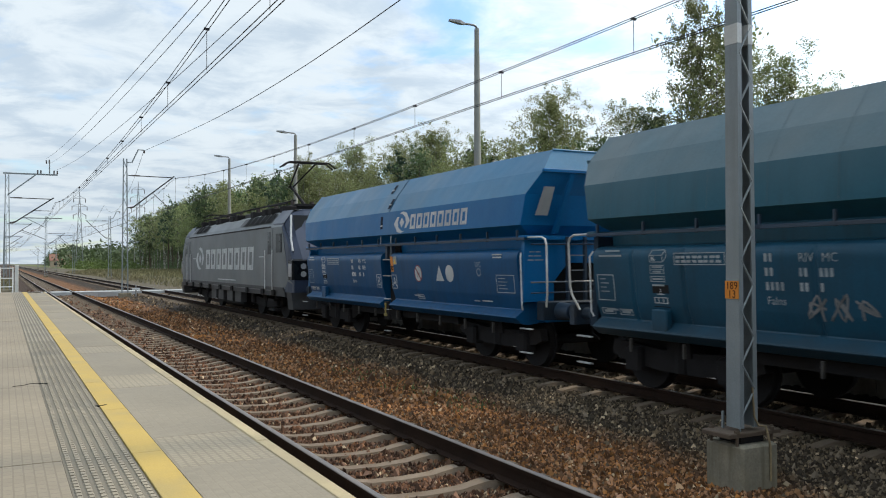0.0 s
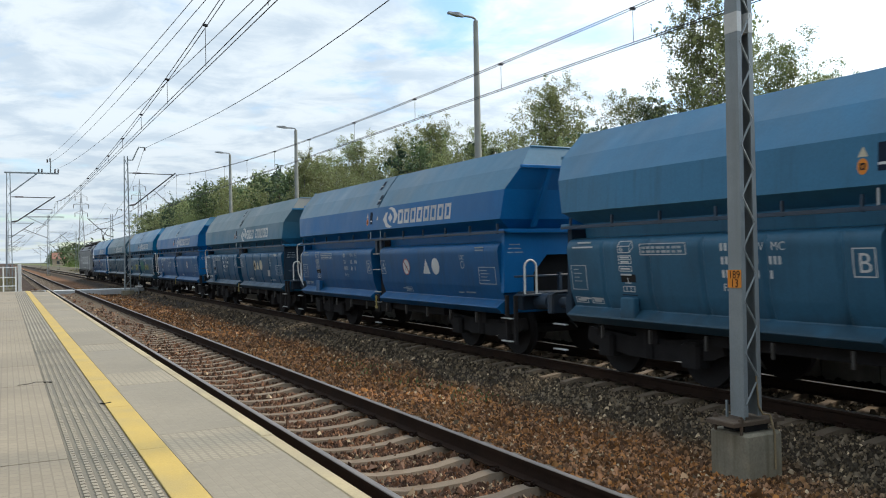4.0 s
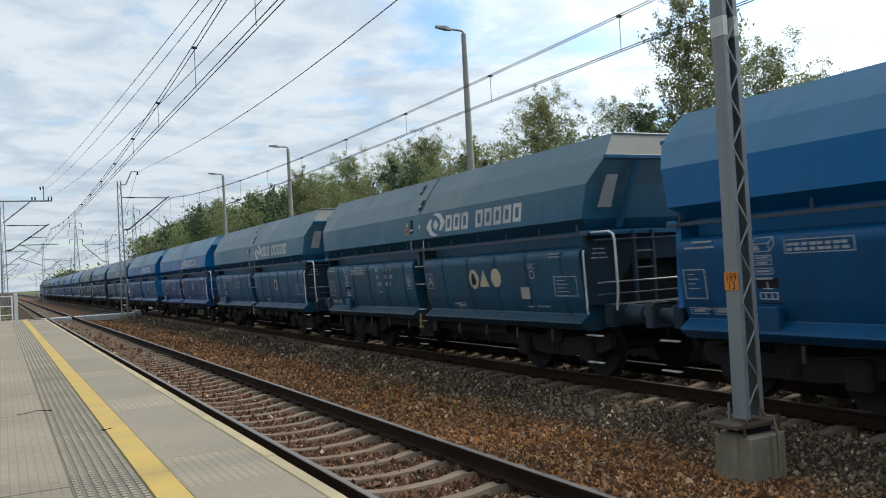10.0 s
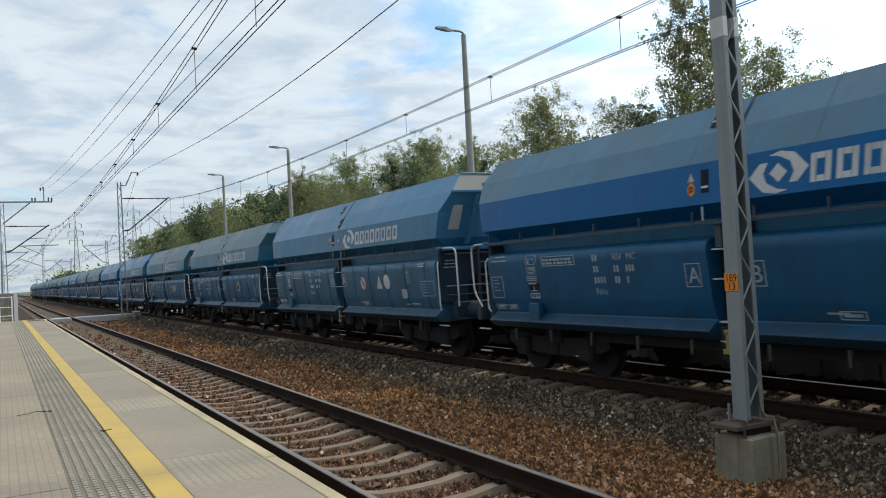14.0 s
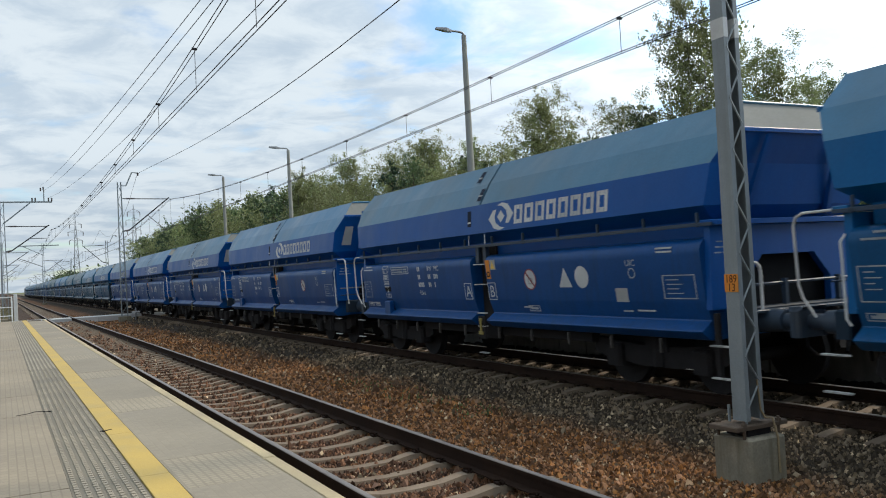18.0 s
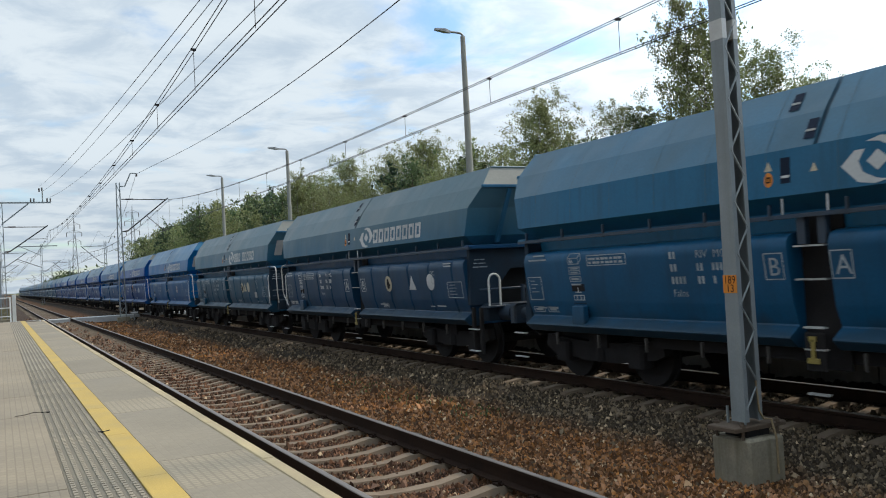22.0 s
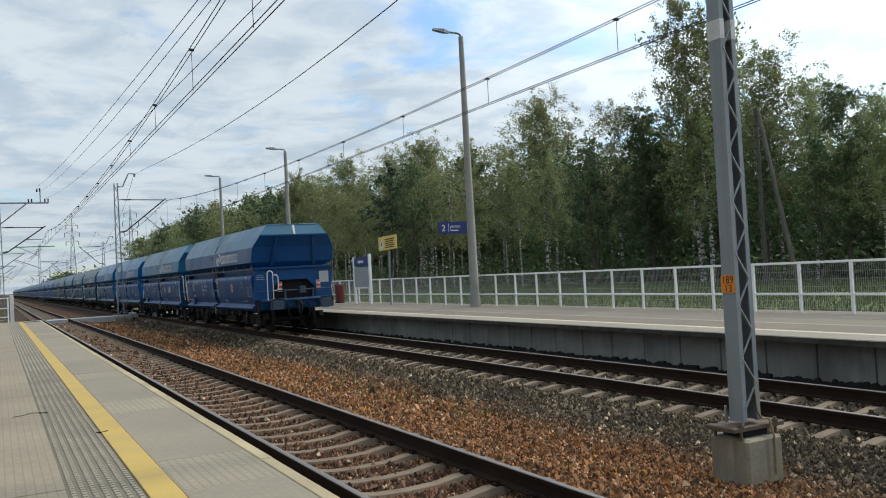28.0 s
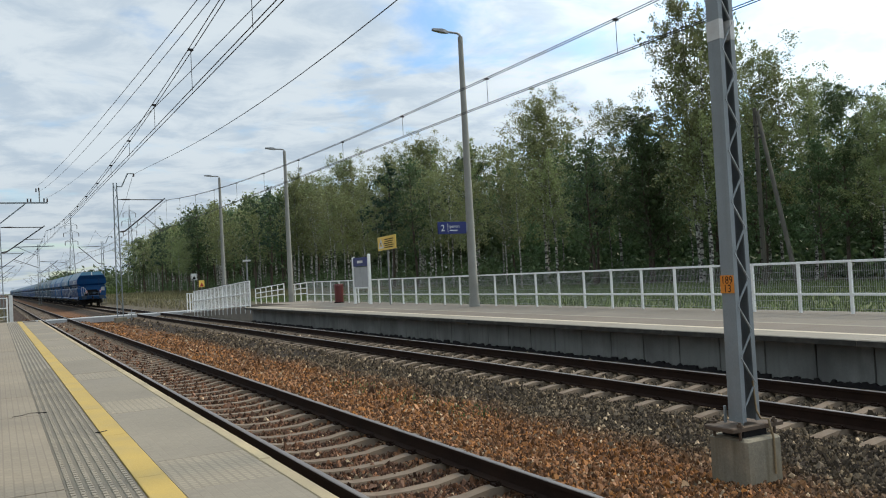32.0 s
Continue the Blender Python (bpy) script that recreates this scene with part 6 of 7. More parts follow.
    part("sole_bar", Shape().box(-0.55, 0.55, -5.9, 5.9, 0.86, 1.15), M_DIRTY, t)
    part("brake_tank", Shape().tube([(0.3, -0.9, 0.62), (0.3, 0.9, 0.62)], 0.2, 10), M_DIRTY, t, smooth=40)
    part("discharge_gear", Shape().box(-1.18, -1.02, -2.9, 2.9, 0.62, 0.80).box(1.02, 1.18, -2.9, 2.9, 0.62, 0.80), M_DIRTY, t)
    for i in range(10):
        y = (0.62 + (i // 2) * 1.04) * (1 if i % 2 else -1)
        part("hinge_pin", Shape().box(-1.50, -1.455, y - 0.016, y + 0.016, 0.60, 0.79, 0.005), M_PIN, t, "worn steel hinge pin")
    # side markings
    sign = part("prohibition_sign", disc(-1.69, 1.63, 0.165), M_LETTER, t, "round pale sign with red ring and slash")
    part("red_ring", ring(-1.69, 1.63, 0.18, 0.022, SIDE - 0.003), M_SIGNRED, sign)
    part("slash", Shape().add([(SIDE - 0.009, -1.69 + 0.13, 1.63 + 0.11), (SIDE - 0.009, -1.69 + 0.10, 1.63 + 0.13), (SIDE - 0.009, -1.69 - 0.13, 1.63 - 0.11), (SIDE - 0.009, -1.69 - 0.10, 1.63 - 0.13)], [(0, 1, 2, 3)]), M_SIGNRED, sign)
    part("sign_mark", outline(-1.63, -1.75, 1.55, 1.65, 0.012, SIDE - 0.005), M_LAMP, sign)
    part("triangle_mark", Shape().add([(SIDE - 0.004, -2.50, 1.49), (SIDE - 0.004, -2.84, 1.49), (SIDE - 0.004, -2.67, 1.80)], [(0, 1, 2)]), M_LETTER, t)
    part("disc_mark", disc(-3.10, 1.645, 0.17), M_LETTER, t)
    part("label_plate", side_box(-3.86, -4.12, 1.27, 1.47), M_BOARD, t, "pale label plate")
    part("class_mark", letters("UIC", 0.13, (SIDE - 0.004, -4.14, 1.78), (0, -1, 0), (0, 0, 1)), M_FINE, t)
    part("class_ring", ring(-4.26, 1.68, 0.075, 0.016, SIDE), M_FINE, t)
    for y0, y1, z0, z1 in ((-4.86, -5.46, 1.32, 1.64), (5.54, 5.16, 1.30, 1.68)):
        pn = part("data_panel", outline(y0, y1, z0, z1, 0.014), M_FINE, t, "white framed data panel")
        s = Shape()
        for i in range(4):
            s.box(SIDE - 0.004, SIDE, (y0 + y1) / 2 - 0.07 * (i % 2), y0 - 0.07, z1 - 0.072 - i * 0.06, z1 - 0.060 - i * 0.06)
        tagged(part("panel_writing", s, M_FINE, pn), kind="stuff")
    # wagon number and data: plain bars
    s = Shape()
    for i, (n1, n2) in enumerate(((2, 6), (2, 7), (4, 5))):
        z = 1.91 - i * 0.165
        for q in range(n1):
            s.box(SIDE - 0.004, SIDE, 2.162 - q * 0.070, 2.202 - q * 0.070, z - 0.050, z + 0.046)
        for q in range(n2):
            if q not in (2, 3) and i:
                s.box(SIDE - 0.004, SIDE, 1.692 - q * 0.066, 1.730 - q * 0.066, z - 0.050, z + 0.046)
    for word, y, z, size in (("RIV", 1.73, 1.86, 0.14), ("MC", 1.43, 1.86, 0.14), ("Falns", 2.20, 1.365, 0.135)):
        w = letters(word, size, (SIDE - 0.004, y, z), (0, -1, 0), (0, 0, 1))
        s.add(w.v, w.f)
    tagged(part("vehicle_number", s, M_FINE, t), kind="stuff")
    part("flap_latch", Shape().box(-1.50, -1.39, 4.04, 4.34, 0.93, 1.22, 0.015), M_BAR, t, "dark latch block")
    tb = part("load_table", outline(3.90, 3.01, 1.82, 1.98, 0.012), M_FINE, t, "white load table grid")
    s = Shape()
    for i in range(16):
        y, z = 3.80 - (i % 8) * 0.1, 1.905 - 0.055 * (i // 8)
        s.box(SIDE - 0.004, SIDE, y - 0.02 * (i % 3 == 0), y + 0.065, z, z + 0.034)
    tagged(part("table_writing", s, M_FINE, tb), kind="stuff")
    # load volume box drawn in lines, and framed weights below it
    c = Shape()
    for (ya, za), (yb, zb) in (((4.37, 1.86), (4.12, 1.86)), ((4.37, 1.86), (4.37, 1.95)), ((4.12, 1.86), (4.12, 1.95)), ((4.37, 1.95), (4.12, 1.95)), ((4.37, 1.95), (4.29, 2.02)), ((4.12, 1.95), (4.04, 2.02)), ((4.29, 2.02), (4.04, 2.02)), ((4.12, 1.86), (4.04, 1.93)), ((4.04, 1.93), (4.04, 2.02))):
        k = 0.006 / max(math.hypot(yb - ya, zb - za), 1e-6)
        ny, nz = -(zb - za) * k, (yb - ya) * k
        c.quad((SIDE - 0.004, ya + ny, za + nz), (SIDE - 0.004, yb + ny, zb + nz), (SIDE - 0.004, yb - ny, zb - nz), (SIDE - 0.004, ya - ny, za - nz))
    part("volume_box", c, M_FINE, t, "white line drawing of a box")
    part("stencil_frame", outline(4.38, 4.10, 1.70, 1.82, 0.012).box(SIDE - 0.004, SIDE, 4.11, 4.37, 1.755, 1.765), M_FINE, t)
    part("stencil_frame", outline(4.38, 4.10, 1.59, 1.67, 0.012), M_FINE, t)
    part("volume_mark", letters("86", 0.085, (SIDE - 0.004, 4.34, 1.875), (0, -1, 0), (0, 0, 1)), M_LETTER, t)
    s = Shape()
    for y0, y1, z in ((5.40, 5.15, 1.17), (5.08, 4.85, 1.17), (-1.35, -1.62, 1.16), (-3.95, -4.15, 1.14), (-4.25, -4.62, 1.15), (5.45, 4.95, 1.95), (-4.80, -5.12, 2.0), (-4.80, -5.10, 1.95), (5.30, 4.98, 2.02), (4.34, 4.14, 1.79), (4.33, 4.16, 1.73), (4.34, 4.14, 1.63), (4.36, 4.12, 1.545)):
        s.box(SIDE - 0.004, SIDE, y1, y0, z - 0.012, z + 0.012)
    for y0, y1, z0, z1 in ((5.52, 5.22, 1.10, 1.19), (5.12, 4.84, 1.10, 1.19), (-1.50, -1.82, 1.09, 1.19)):
        q = outline(y0, y1, z0, z1, 0.012)
        s.add(q.v, q.f)
        s.box(SIDE - 0.004, SIDE, min(y0, y1) + 0.05, max(y0, y1) - 0.05, (z0 + z1) / 2 - 0.018, (z0 + z1) / 2 + 0.018)
    tagged(part("stencil_writing", s, M_FINE, t), kind="stuff")
    part("emblem", emblem(-0.90, 2.745, 0.38, -1.5), M_LETTER, t, "white company emblem")
    return t


def ribbed_flap():
    """A flap whose sheet is folded into upright panels, with narrow grooves between."""
    prof = FLAP
    cols = [(0.27, 0)]
    for i in range(5):
        y = 0.75 + i * 1.0
        cols += [(y - 0.05, 0), (y - 0.02, 0.022), (y + 0.02, 0.022), (y + 0.05, 0)]
    cols.append((5.60, 0))
    v = [(-x + (g if 5 < q < 13 else 0), y, z) for y, g in cols for q, (x, z) in enumerate(prof)]
    n = len(prof)
    f = [(c * n + q, c * n + (q + 1) % n, (c + 1) * n + (q + 1) % n, (c + 1) * n + q) for c in range(len(cols) - 1) for q in range(n)]
    f += [tuple(range(n - 1, -1, -1)), tuple(range((len(cols) - 1) * n, len(cols) * n))]
    return mesh_of(Shape().add(v, f), PAINTS["steel"], "discharge_flap", 24)


PAINTED = ("hopper_core", "flap_latch", "discharge_flap", "hopper_wall", "end_lip", "end_plate", "end_rib", "end_ledge", "headstock")
# paint below, paint above, roof dust, lettering spacing, extra marks
WAGONS = [
    ("bright", "bright", "fresh", 0.0, "plate"), ("teal", "teal", "dull", 0.22, "tag hoop none"), ("petrol", "petrol", "fresh", 0.0, "graffiti one plate"), ("blue", "blue", "mid", 0.0, "one ab double"), ("steel", "steel", "dull", 0.22, "ab hoop square"),
    ("blue", "blue", "mid", 0.0, "hoop"), ("light", "light", "fresh", 0.0, "plate"), ("teal", "teal", "dull", 0.0, "plate"), ("dark", "dark", "mid", 0.0, "ab hoop spread pale"), ("steel", "steel", "dull", 0.22, "scrawl plate"),
    ("blue", "blue", "mid", 0.0, "one ab double"), ("deep", "blue", "mid", 0.0, "one"), ("steel", "steel", "dull", 0.22, "one plate"), ("grey", "grey", "dull", 0.22, "plate square"), ("bright", "bright", "fresh", 0.0, "one plate ab"),
    ("dark", "light", "fresh", 0.0, "plate square"), ("steel", "steel", "dull", 0.06, "plate"), ("steel", "steel", "dull", 0.10, "one"), ("light", "light", "fresh", 0.0, "plate pale square"), ("steel", "blue", "mid", 0.0, "one ab hoop pale"),
    ("royal", "royal", "mid", 0.0, ""), ("royal", "royal", "fresh", 0.0, "plate"), ("royal", "royal", "mid", 0.0, "plate high"), ("royal", "royal", "fresh", 0.0, "one plate"), ("royal", "royal", "mid", 0.0, "hoop ab square"),
    ("blue", "blue", "fresh", 0.0, "one double ab"), ("royal", "royal", "mid", 0.0, "high"), ("blue", "blue", "fresh", 0.0, "one plate"), ("grey", "grey", "dull", 0.22, "plate square"), ("dark", "grey", "dull", 0.0, "hoop ab spread"),
    ("steel", "steel", "mid", 0.0, "plate pale"), ("steel", "steel", "dull", 0.22, "plate"), ("teal", "grey", "dull", 0.0, "hoop ab"), ("bright", "blue", "fresh", 0.0, "one hoop ab"), ("blue", "blue", "fresh", 0.0, "one ab hoop pale square"),
    ("deep", "steel", "mid", 0.0, ""), ("deep", "deep", "mid", 0.0, "one tail double ab"),
]
TONES = {"royal": "deep blue", "deep": "dark blue", "blue": "blue", "bright": "bright blue", "petrol": "petrol blue", "light": "faded light blue", "steel": "dusty steel blue", "dark": "dull navy", "teal": "grey-green", "grey": "dusty slate blue"}


def recolour(ob, m):
    ob.material_slots[0].link = "OBJECT"
    ob.material_slots[0].material = m


def band(pts, w, x):
    """A flat ribbon through smoothed points (y, z) on an upright plane."""
    fine = []
    for i in range(len(pts) - 1):
        p0, p1, p2, p3 = (pts[max(i - 1, 0)], pts[i], pts[i + 1], pts[min(i + 2, len(pts) - 1)])
        for k in range(4):
            u = k / 4
            fine.append(tuple(0.5 * (2 * p1[q] + (p2[q] - p0[q]) * u + (2 * p0[q] - 5 * p1[q] + 4 * p2[q] - p3[q]) * u * u + (3 * p1[q] - p0[q] - 3 * p2[q] + p3[q]) * u ** 3) for q in (0, 1)))
    fine.append(pts[-1])
    v = []
    for i, (y, z) in enumerate(fine):
        ya, za = fine[max(i - 1, 0)]
        yb, zb = fine[min(i + 1, len(fine) - 1)]
        n = math.hypot(yb - ya, zb - za) or 1.0
        ny, nz = -(zb - za) / n * w, (yb - ya) / n * w
        v += [(x, y + ny, z + nz), (x, y - ny, z - nz)]
    return Shape().add(v, [(2 * i, 2 * i + 1, 2 * i + 3, 2 * i + 2) for i in range(len(fine) - 1)])


def scrawl(parent, material, r, y0, y1, z0, z1, n, w):
    """Sprayed strokes: each a looped or angular flat band."""
    d = (y1 - y0) / n
    for i in range(n):
        y = y0 + d * i
        shape = [(0.5 + 0.55 * math.cos(2.2 * k + i) * (0.5 + 0.5 * r.random()), 0.5 + 0.5 * math.sin(2.9 * k + 2 * i)) for k in range(7)]
        pts = [(y + d * (a + r.uniform(-0.06, 0.06)), z0 + (z1 - z0) * (b + r.uniform(-0.06, 0.06))) for a, b in shape]
        part("graffiti_stroke", band(pts, w, SIDE - 0.007 - 0.0006 * (i % 3)), material, parent, "sprayed graffiti stroke")


def weld_seams():
    """Narrow upright weld beads over wall and roof sheets."""
    s = Shape()
    for k in range(12):
        y = -5.15 + k * 0.94
        if abs(y) < 0.4:
            continue
        for (xa, za), (xb, zb) in (((-1.502, 2.52), (-1.470, 3.01)), ((-1.470, 3.03), (-1.242, 3.40)), ((-1.238, 3.42), (-0.96, 3.78))):
            s.quad((xa - 0.003, y - 0.0035, za), (xa - 0.003, y + 0.0035, za), (xb - 0.003, y + 0.0035, zb + 0.002), (xb - 0.003, y - 0.0035, zb + 0.002))
    return s


STEADY = ("weld_seam", "discharge_flap", "hopper_wall", "hopper_core", "corner_rail", "rung", "step", "hook_plate", "locking_hook", "flap_latch", "bracket", "ledge_rail", "end_ledge", "hinge_pin")


def make_wagons():
    proto = wagon_proto()
    ribs = ribbed_flap()
    out = []
    rr = random.Random(3)
    g_y, g_g, g_w = mat("spray_yellow", (0.42, 0.40, 0.06), 0.6), mat("spray_green", (0.07, 0.26, 0.13), 0.6), mat("spray_pale", (0.35, 0.38, 0.40), 0.6)
    for i, (low, high, roof, space, extra) in enumerate(WAGONS):
        w = proto if i == len(WAGONS) - 1 else copy_thing(proto, pose(TRACKS[1], 0, 0))
        w.matrix_basis = pose(TRACKS[1], 0, 0)
        lab = TONES[low] + " covered hopper wagon with white lettering"
        if "graffiti" in extra or "scrawl" in extra:
            lab = TONES[low] + " covered hopper wagon sprayed with graffiti"
        if "tail" in extra:
            lab = "last blue covered hopper wagon with red tail boards"
        tagged(w, lab)
        if roof == "dull" and "scrawl" not in extra:
            for c in [q for q in w.children if q.name.split(".")[0] == "prohibition_sign"]:
                recolour(c, M_CREAM)
                for q in list(c.children):
                    if q.name.startswith("red_ring"):
                        recolour(q, M_CREAM)
                    else:
                        bpy.data.objects.remove(q)
                kit("pictogram", 0, lambda: Shape().add([(SIDE - 0.010, -1.69 + a, 1.63 + b) for a, b in ((-0.03, -0.11), (0.07, -0.11), (0.09, 0.0), (0.04, 0.12), (-0.02, 0.10), (-0.05, 0.02), (-0.09, -0.03))], [tuple(range(7))]), M_DIRTY, c, "dark pictogram")
        crisp = low in ("royal", "dark", "deep", "light") or i in (0, 3, 4, 17, 33, 34)
        for c in list(w.children):
            base = c.name.split(".")[0]
            # ends between wagons: paint darkened for the shade there
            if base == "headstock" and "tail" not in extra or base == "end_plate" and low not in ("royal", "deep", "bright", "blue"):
                recolour(c, END_SHADE)
            elif base in PAINTED:
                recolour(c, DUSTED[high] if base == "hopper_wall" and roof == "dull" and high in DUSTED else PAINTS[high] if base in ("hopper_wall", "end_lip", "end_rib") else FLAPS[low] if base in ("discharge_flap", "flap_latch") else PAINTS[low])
            elif base in ("roof_panel", "roof_rim"):
                recolour(c, ROOFS[roof])
            elif base == "roof_end":
                recolour(c, M_PALE if "pale" in extra or roof == "dull" and i != 17 or low == "royal" else ROOFS[roof])
            elif ("one" in extra or "none" in extra) and base in ("triangle_mark", "disc_mark") or "none" in extra and base == "prohibition_sign" or "square" not in extra and base == "label_plate":
                for q in [*c.children_recursive, c]:
                    bpy.data.objects.remove(q)
            elif "spread" in extra and base in ("prohibition_sign", "triangle_mark", "disc_mark"):
                c.location = (0, {"prohibition_sign": -0.35, "triangle_mark": -0.60, "disc_mark": -1.05}[base], 0)
            elif roof == "dull" and base in ("triangle_mark", "disc_mark"):
                recolour(c, M_CREAM)
            elif crisp and base in ("stencil_writing", "load_table", "stencil_frame", "volume_box"):
                recolour(c, M_LETTER)
            elif base == "vehicle_number":
                c.location = (0, 0.14 * ((i * 7) % 5) - 0.06, 0)
                if crisp:
                    recolour(c, M_LETTER)
            elif base == "prohibition_sign" and ("one" in extra or roof == "dull"):
                c.location = (0, -1.35 if i in (3, 23) else -1.07 if "one" in extra else -0.62, 0)
        ya, order = (0.54 if (i * 5 + 1) % 3 == 0 else 0.47, "AB" if "ab" in extra else "BA")
        if "spread" in extra:
            ya += 0.12
        zl = 1.50 if "high" in extra else 1.28 if low in ("royal", "deep", "bright") or i == 34 else 1.46 if i % 2 else 1.56
        for y, ch in ((ya, order[0]), (-ya + 0.06, order[1])):
            mk = part("letter_frame", outline(y + 0.135, y - 0.135, zl, zl + 0.31, 0.013), M_LETTER if crisp else M_FINE, w, "white framed side letter")
            part("side_letter", letters(ch, 0.30, (SIDE - 0.004, y + 0.08, zl + 0.05), (0, -1, 0), (0, 0, 1)), M_LETTER if crisp else M_FINE, mk)
        if roof == "dull" or low == "light":
            for c in w.children:
                if c.name.split(".")[0] == "discharge_flap" and min(p[0] for p in c.bound_box) < -1:
                    if max(p[1] for p in c.bound_box) > 1:
                        c.data = ribs
                    else:
                        c.data = ribs
                        c.location = (0, -5.87, 0)
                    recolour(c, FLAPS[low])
        bp = kit("latch_plate", 0, lambda: side_box(4.36, 4.04, 1.25, 1.55), M_DIRTY, w, "black plate with three pale squares")
        kit("plate_squares", 0, lambda: outline(4.33, 4.07, 1.30, 1.385, 0.012, SIDE - 0.004).box(SIDE - 0.008, SIDE - 0.004, 4.15, 4.162, 1.312, 1.373).box(SIDE - 0.008, SIDE - 0.004, 4.24, 4.252, 1.312, 1.373).box(SIDE - 0.008, SIDE - 0.004, 4.195, 4.207, 1.43, 1.50).box(SIDE - 0.008, SIDE - 0.004, 4.13, 4.27, 1.42, 1.432), M_LETTER, bp)
        if low in ("royal", "deep", "bright") or i == 34:
            wp = kit("warning_plate", 0, lambda: side_box(-0.43, -0.295, 1.66, 2.0), M_ORANGE, w, "orange warning plate")
            kit("plate_mark", 0, lambda: outline(-0.41, -0.315, 1.69, 1.79, 0.02, SIDE - 0.004), M_DIRTY, wp)
            wp = kit("warning_plate", 1, lambda: side_box(-0.63, -0.45, 1.82, 2.0), M_BOARD, w, "pale plate with yellow warning triangle")
            kit("plate_mark", 1, lambda: Shape().add([(SIDE - 0.008, -0.47, 1.84), (SIDE - 0.008, -0.61, 1.84), (SIDE - 0.008, -0.54, 1.97)], [(0, 1, 2)]), M_SIGNY, wp)
        else:
            wp = kit("warning_plate", 2, lambda: disc(0.46, 2.70, 0.062, -1.5, 0.085), M_ORANGE, w, "small round orange warning sign")
            kit("plate_mark", 2, lambda: outline(0.49, 0.43, 2.665, 2.735, 0.016, -1.504), M_DIRTY, wp)
            kit("warning_plate", 3, lambda: Shape().add([(-1.504, 0.52, 2.80), (-1.504, 0.40, 2.80), (-1.504, 0.46, 2.91)], [(0, 1, 2)]), M_SIGNY if low in ("petrol", "blue") else M_CREAM, w, "small yellow warning triangle")
            kit("warning_plate", 4, lambda: Shape().add([(-1.504, -0.10, 2.73), (-1.504, -0.20, 2.73), (-1.504, -0.15, 2.83)], [(0, 1, 2)]), M_SIGNY if low in ("petrol", "blue") else M_CREAM, w, "small yellow warning triangle")
        if "hoop" in extra or "double" in extra:
            long_end(w, 1)
            brake_end(w, -1, "double" in extra)
        else:
            long_end(w, -1)
        word_mark(w, "brand_block", -1.32, 2.59, 2.58 + space, 0.315, -1.5, space)
        if roof == "dull" or low in ("steel", "dark"):
            tagged(kit("weld_seam", 0, weld_seams, M_SEAM, w), kind="stuff")
        if "plate" in extra:
            part("end_panel", Shape().add([(-1.30, -5.87, 2.66), (-1.04, -5.87, 2.66), (-1.00, -6.035, 3.14), (-1.22, -6.035, 3.14)], [(0, 1, 2, 3)]), M_BOARD, w, "pale rectangular end panel")
        if "graffiti" in extra:
            scrawl(w, g_y, rr, 4.95, 4.55, 1.62, 1.84, 2, 0.012)
            scrawl(w, g_y, rr, 3.75, 3.15, 1.25, 1.52, 3, 0.014)
            scrawl(w, g_y, rr, 1.95, 0.85, 1.20, 1.66, 4, 0.018)
            scrawl(w, g_g, rr, -0.45, -1.85, 1.20, 1.86, 4, 0.035)
            scrawl(w, g_w, rr, -1.9, -2.9, 1.80, 1.98, 6, 0.008)
            scrawl(w, g_y, rr, -2.2, -3.9, 1.25, 1.66, 5, 0.020)
        if "scrawl" in extra:
            scrawl(w, g_w, rr, 2.9, 0.9, 1.15, 1.6, 5, 0.012)
            scrawl(w, g_w, rr, -0.6, -4.0, 1.25, 1.85, 8, 0.014)
        if "tag" in extra:
            scrawl(w, M_LAMP, rr, 1.9, 1.0, 1.20, 1.50, 3, 0.014)
        if "tail" in extra:
            for x in (-0.56, 0.84):
                b = part("tail_board", Shape().box(x - 0.07, x + 0.07, -5.93, -5.90, 1.44, 1.78, 0.008), M_WHITE, w, "red and white tail board")
                for z0, z1 in ((1.44, 1.52), (1.70, 1.78)):
                    part("red_mark", Shape().box(x - 0.055, x + 0.055, -5.936, -5.931, z0 + 0.01, z1 - 0.01), M_RED, b)
                part("red_lamp", Shape().tube([(x, -5.90, 1.61), (x, -5.965, 1.61)], 0.06, 12), M_RED, b)
            part("number_plate", Shape().box(0.95, 1.30, -5.745, -5.705, 1.70, 2.10), M_BOARD, w, "white data plate")
            part("coupling_box", Shape().box(0.10, 0.34, -6.04, -5.92, 1.36, 1.60, 0.01), M_BAR, w)
            part("end_stripe", Shape().box(-0.03, 0.05, -6.062, -6.045, 3.44, 3.46).add([(-0.03, -6.046, 3.44), (0.05, -6.046, 3.44), (0.05, -5.912, 3.78), (-0.03, -5.912, 3.78)], [(0, 1, 2, 3)]), M_LETTER, w)
        out.append(w)
    seen = set()
    for w in out:
        for c in w.children_recursive:
            if c.type == "MESH" and c.data.name not in seen and c.name.split(".")[0] not in STEADY:
                seen.add(c.data.name)
                lay_on_flap(c.data)
    return out


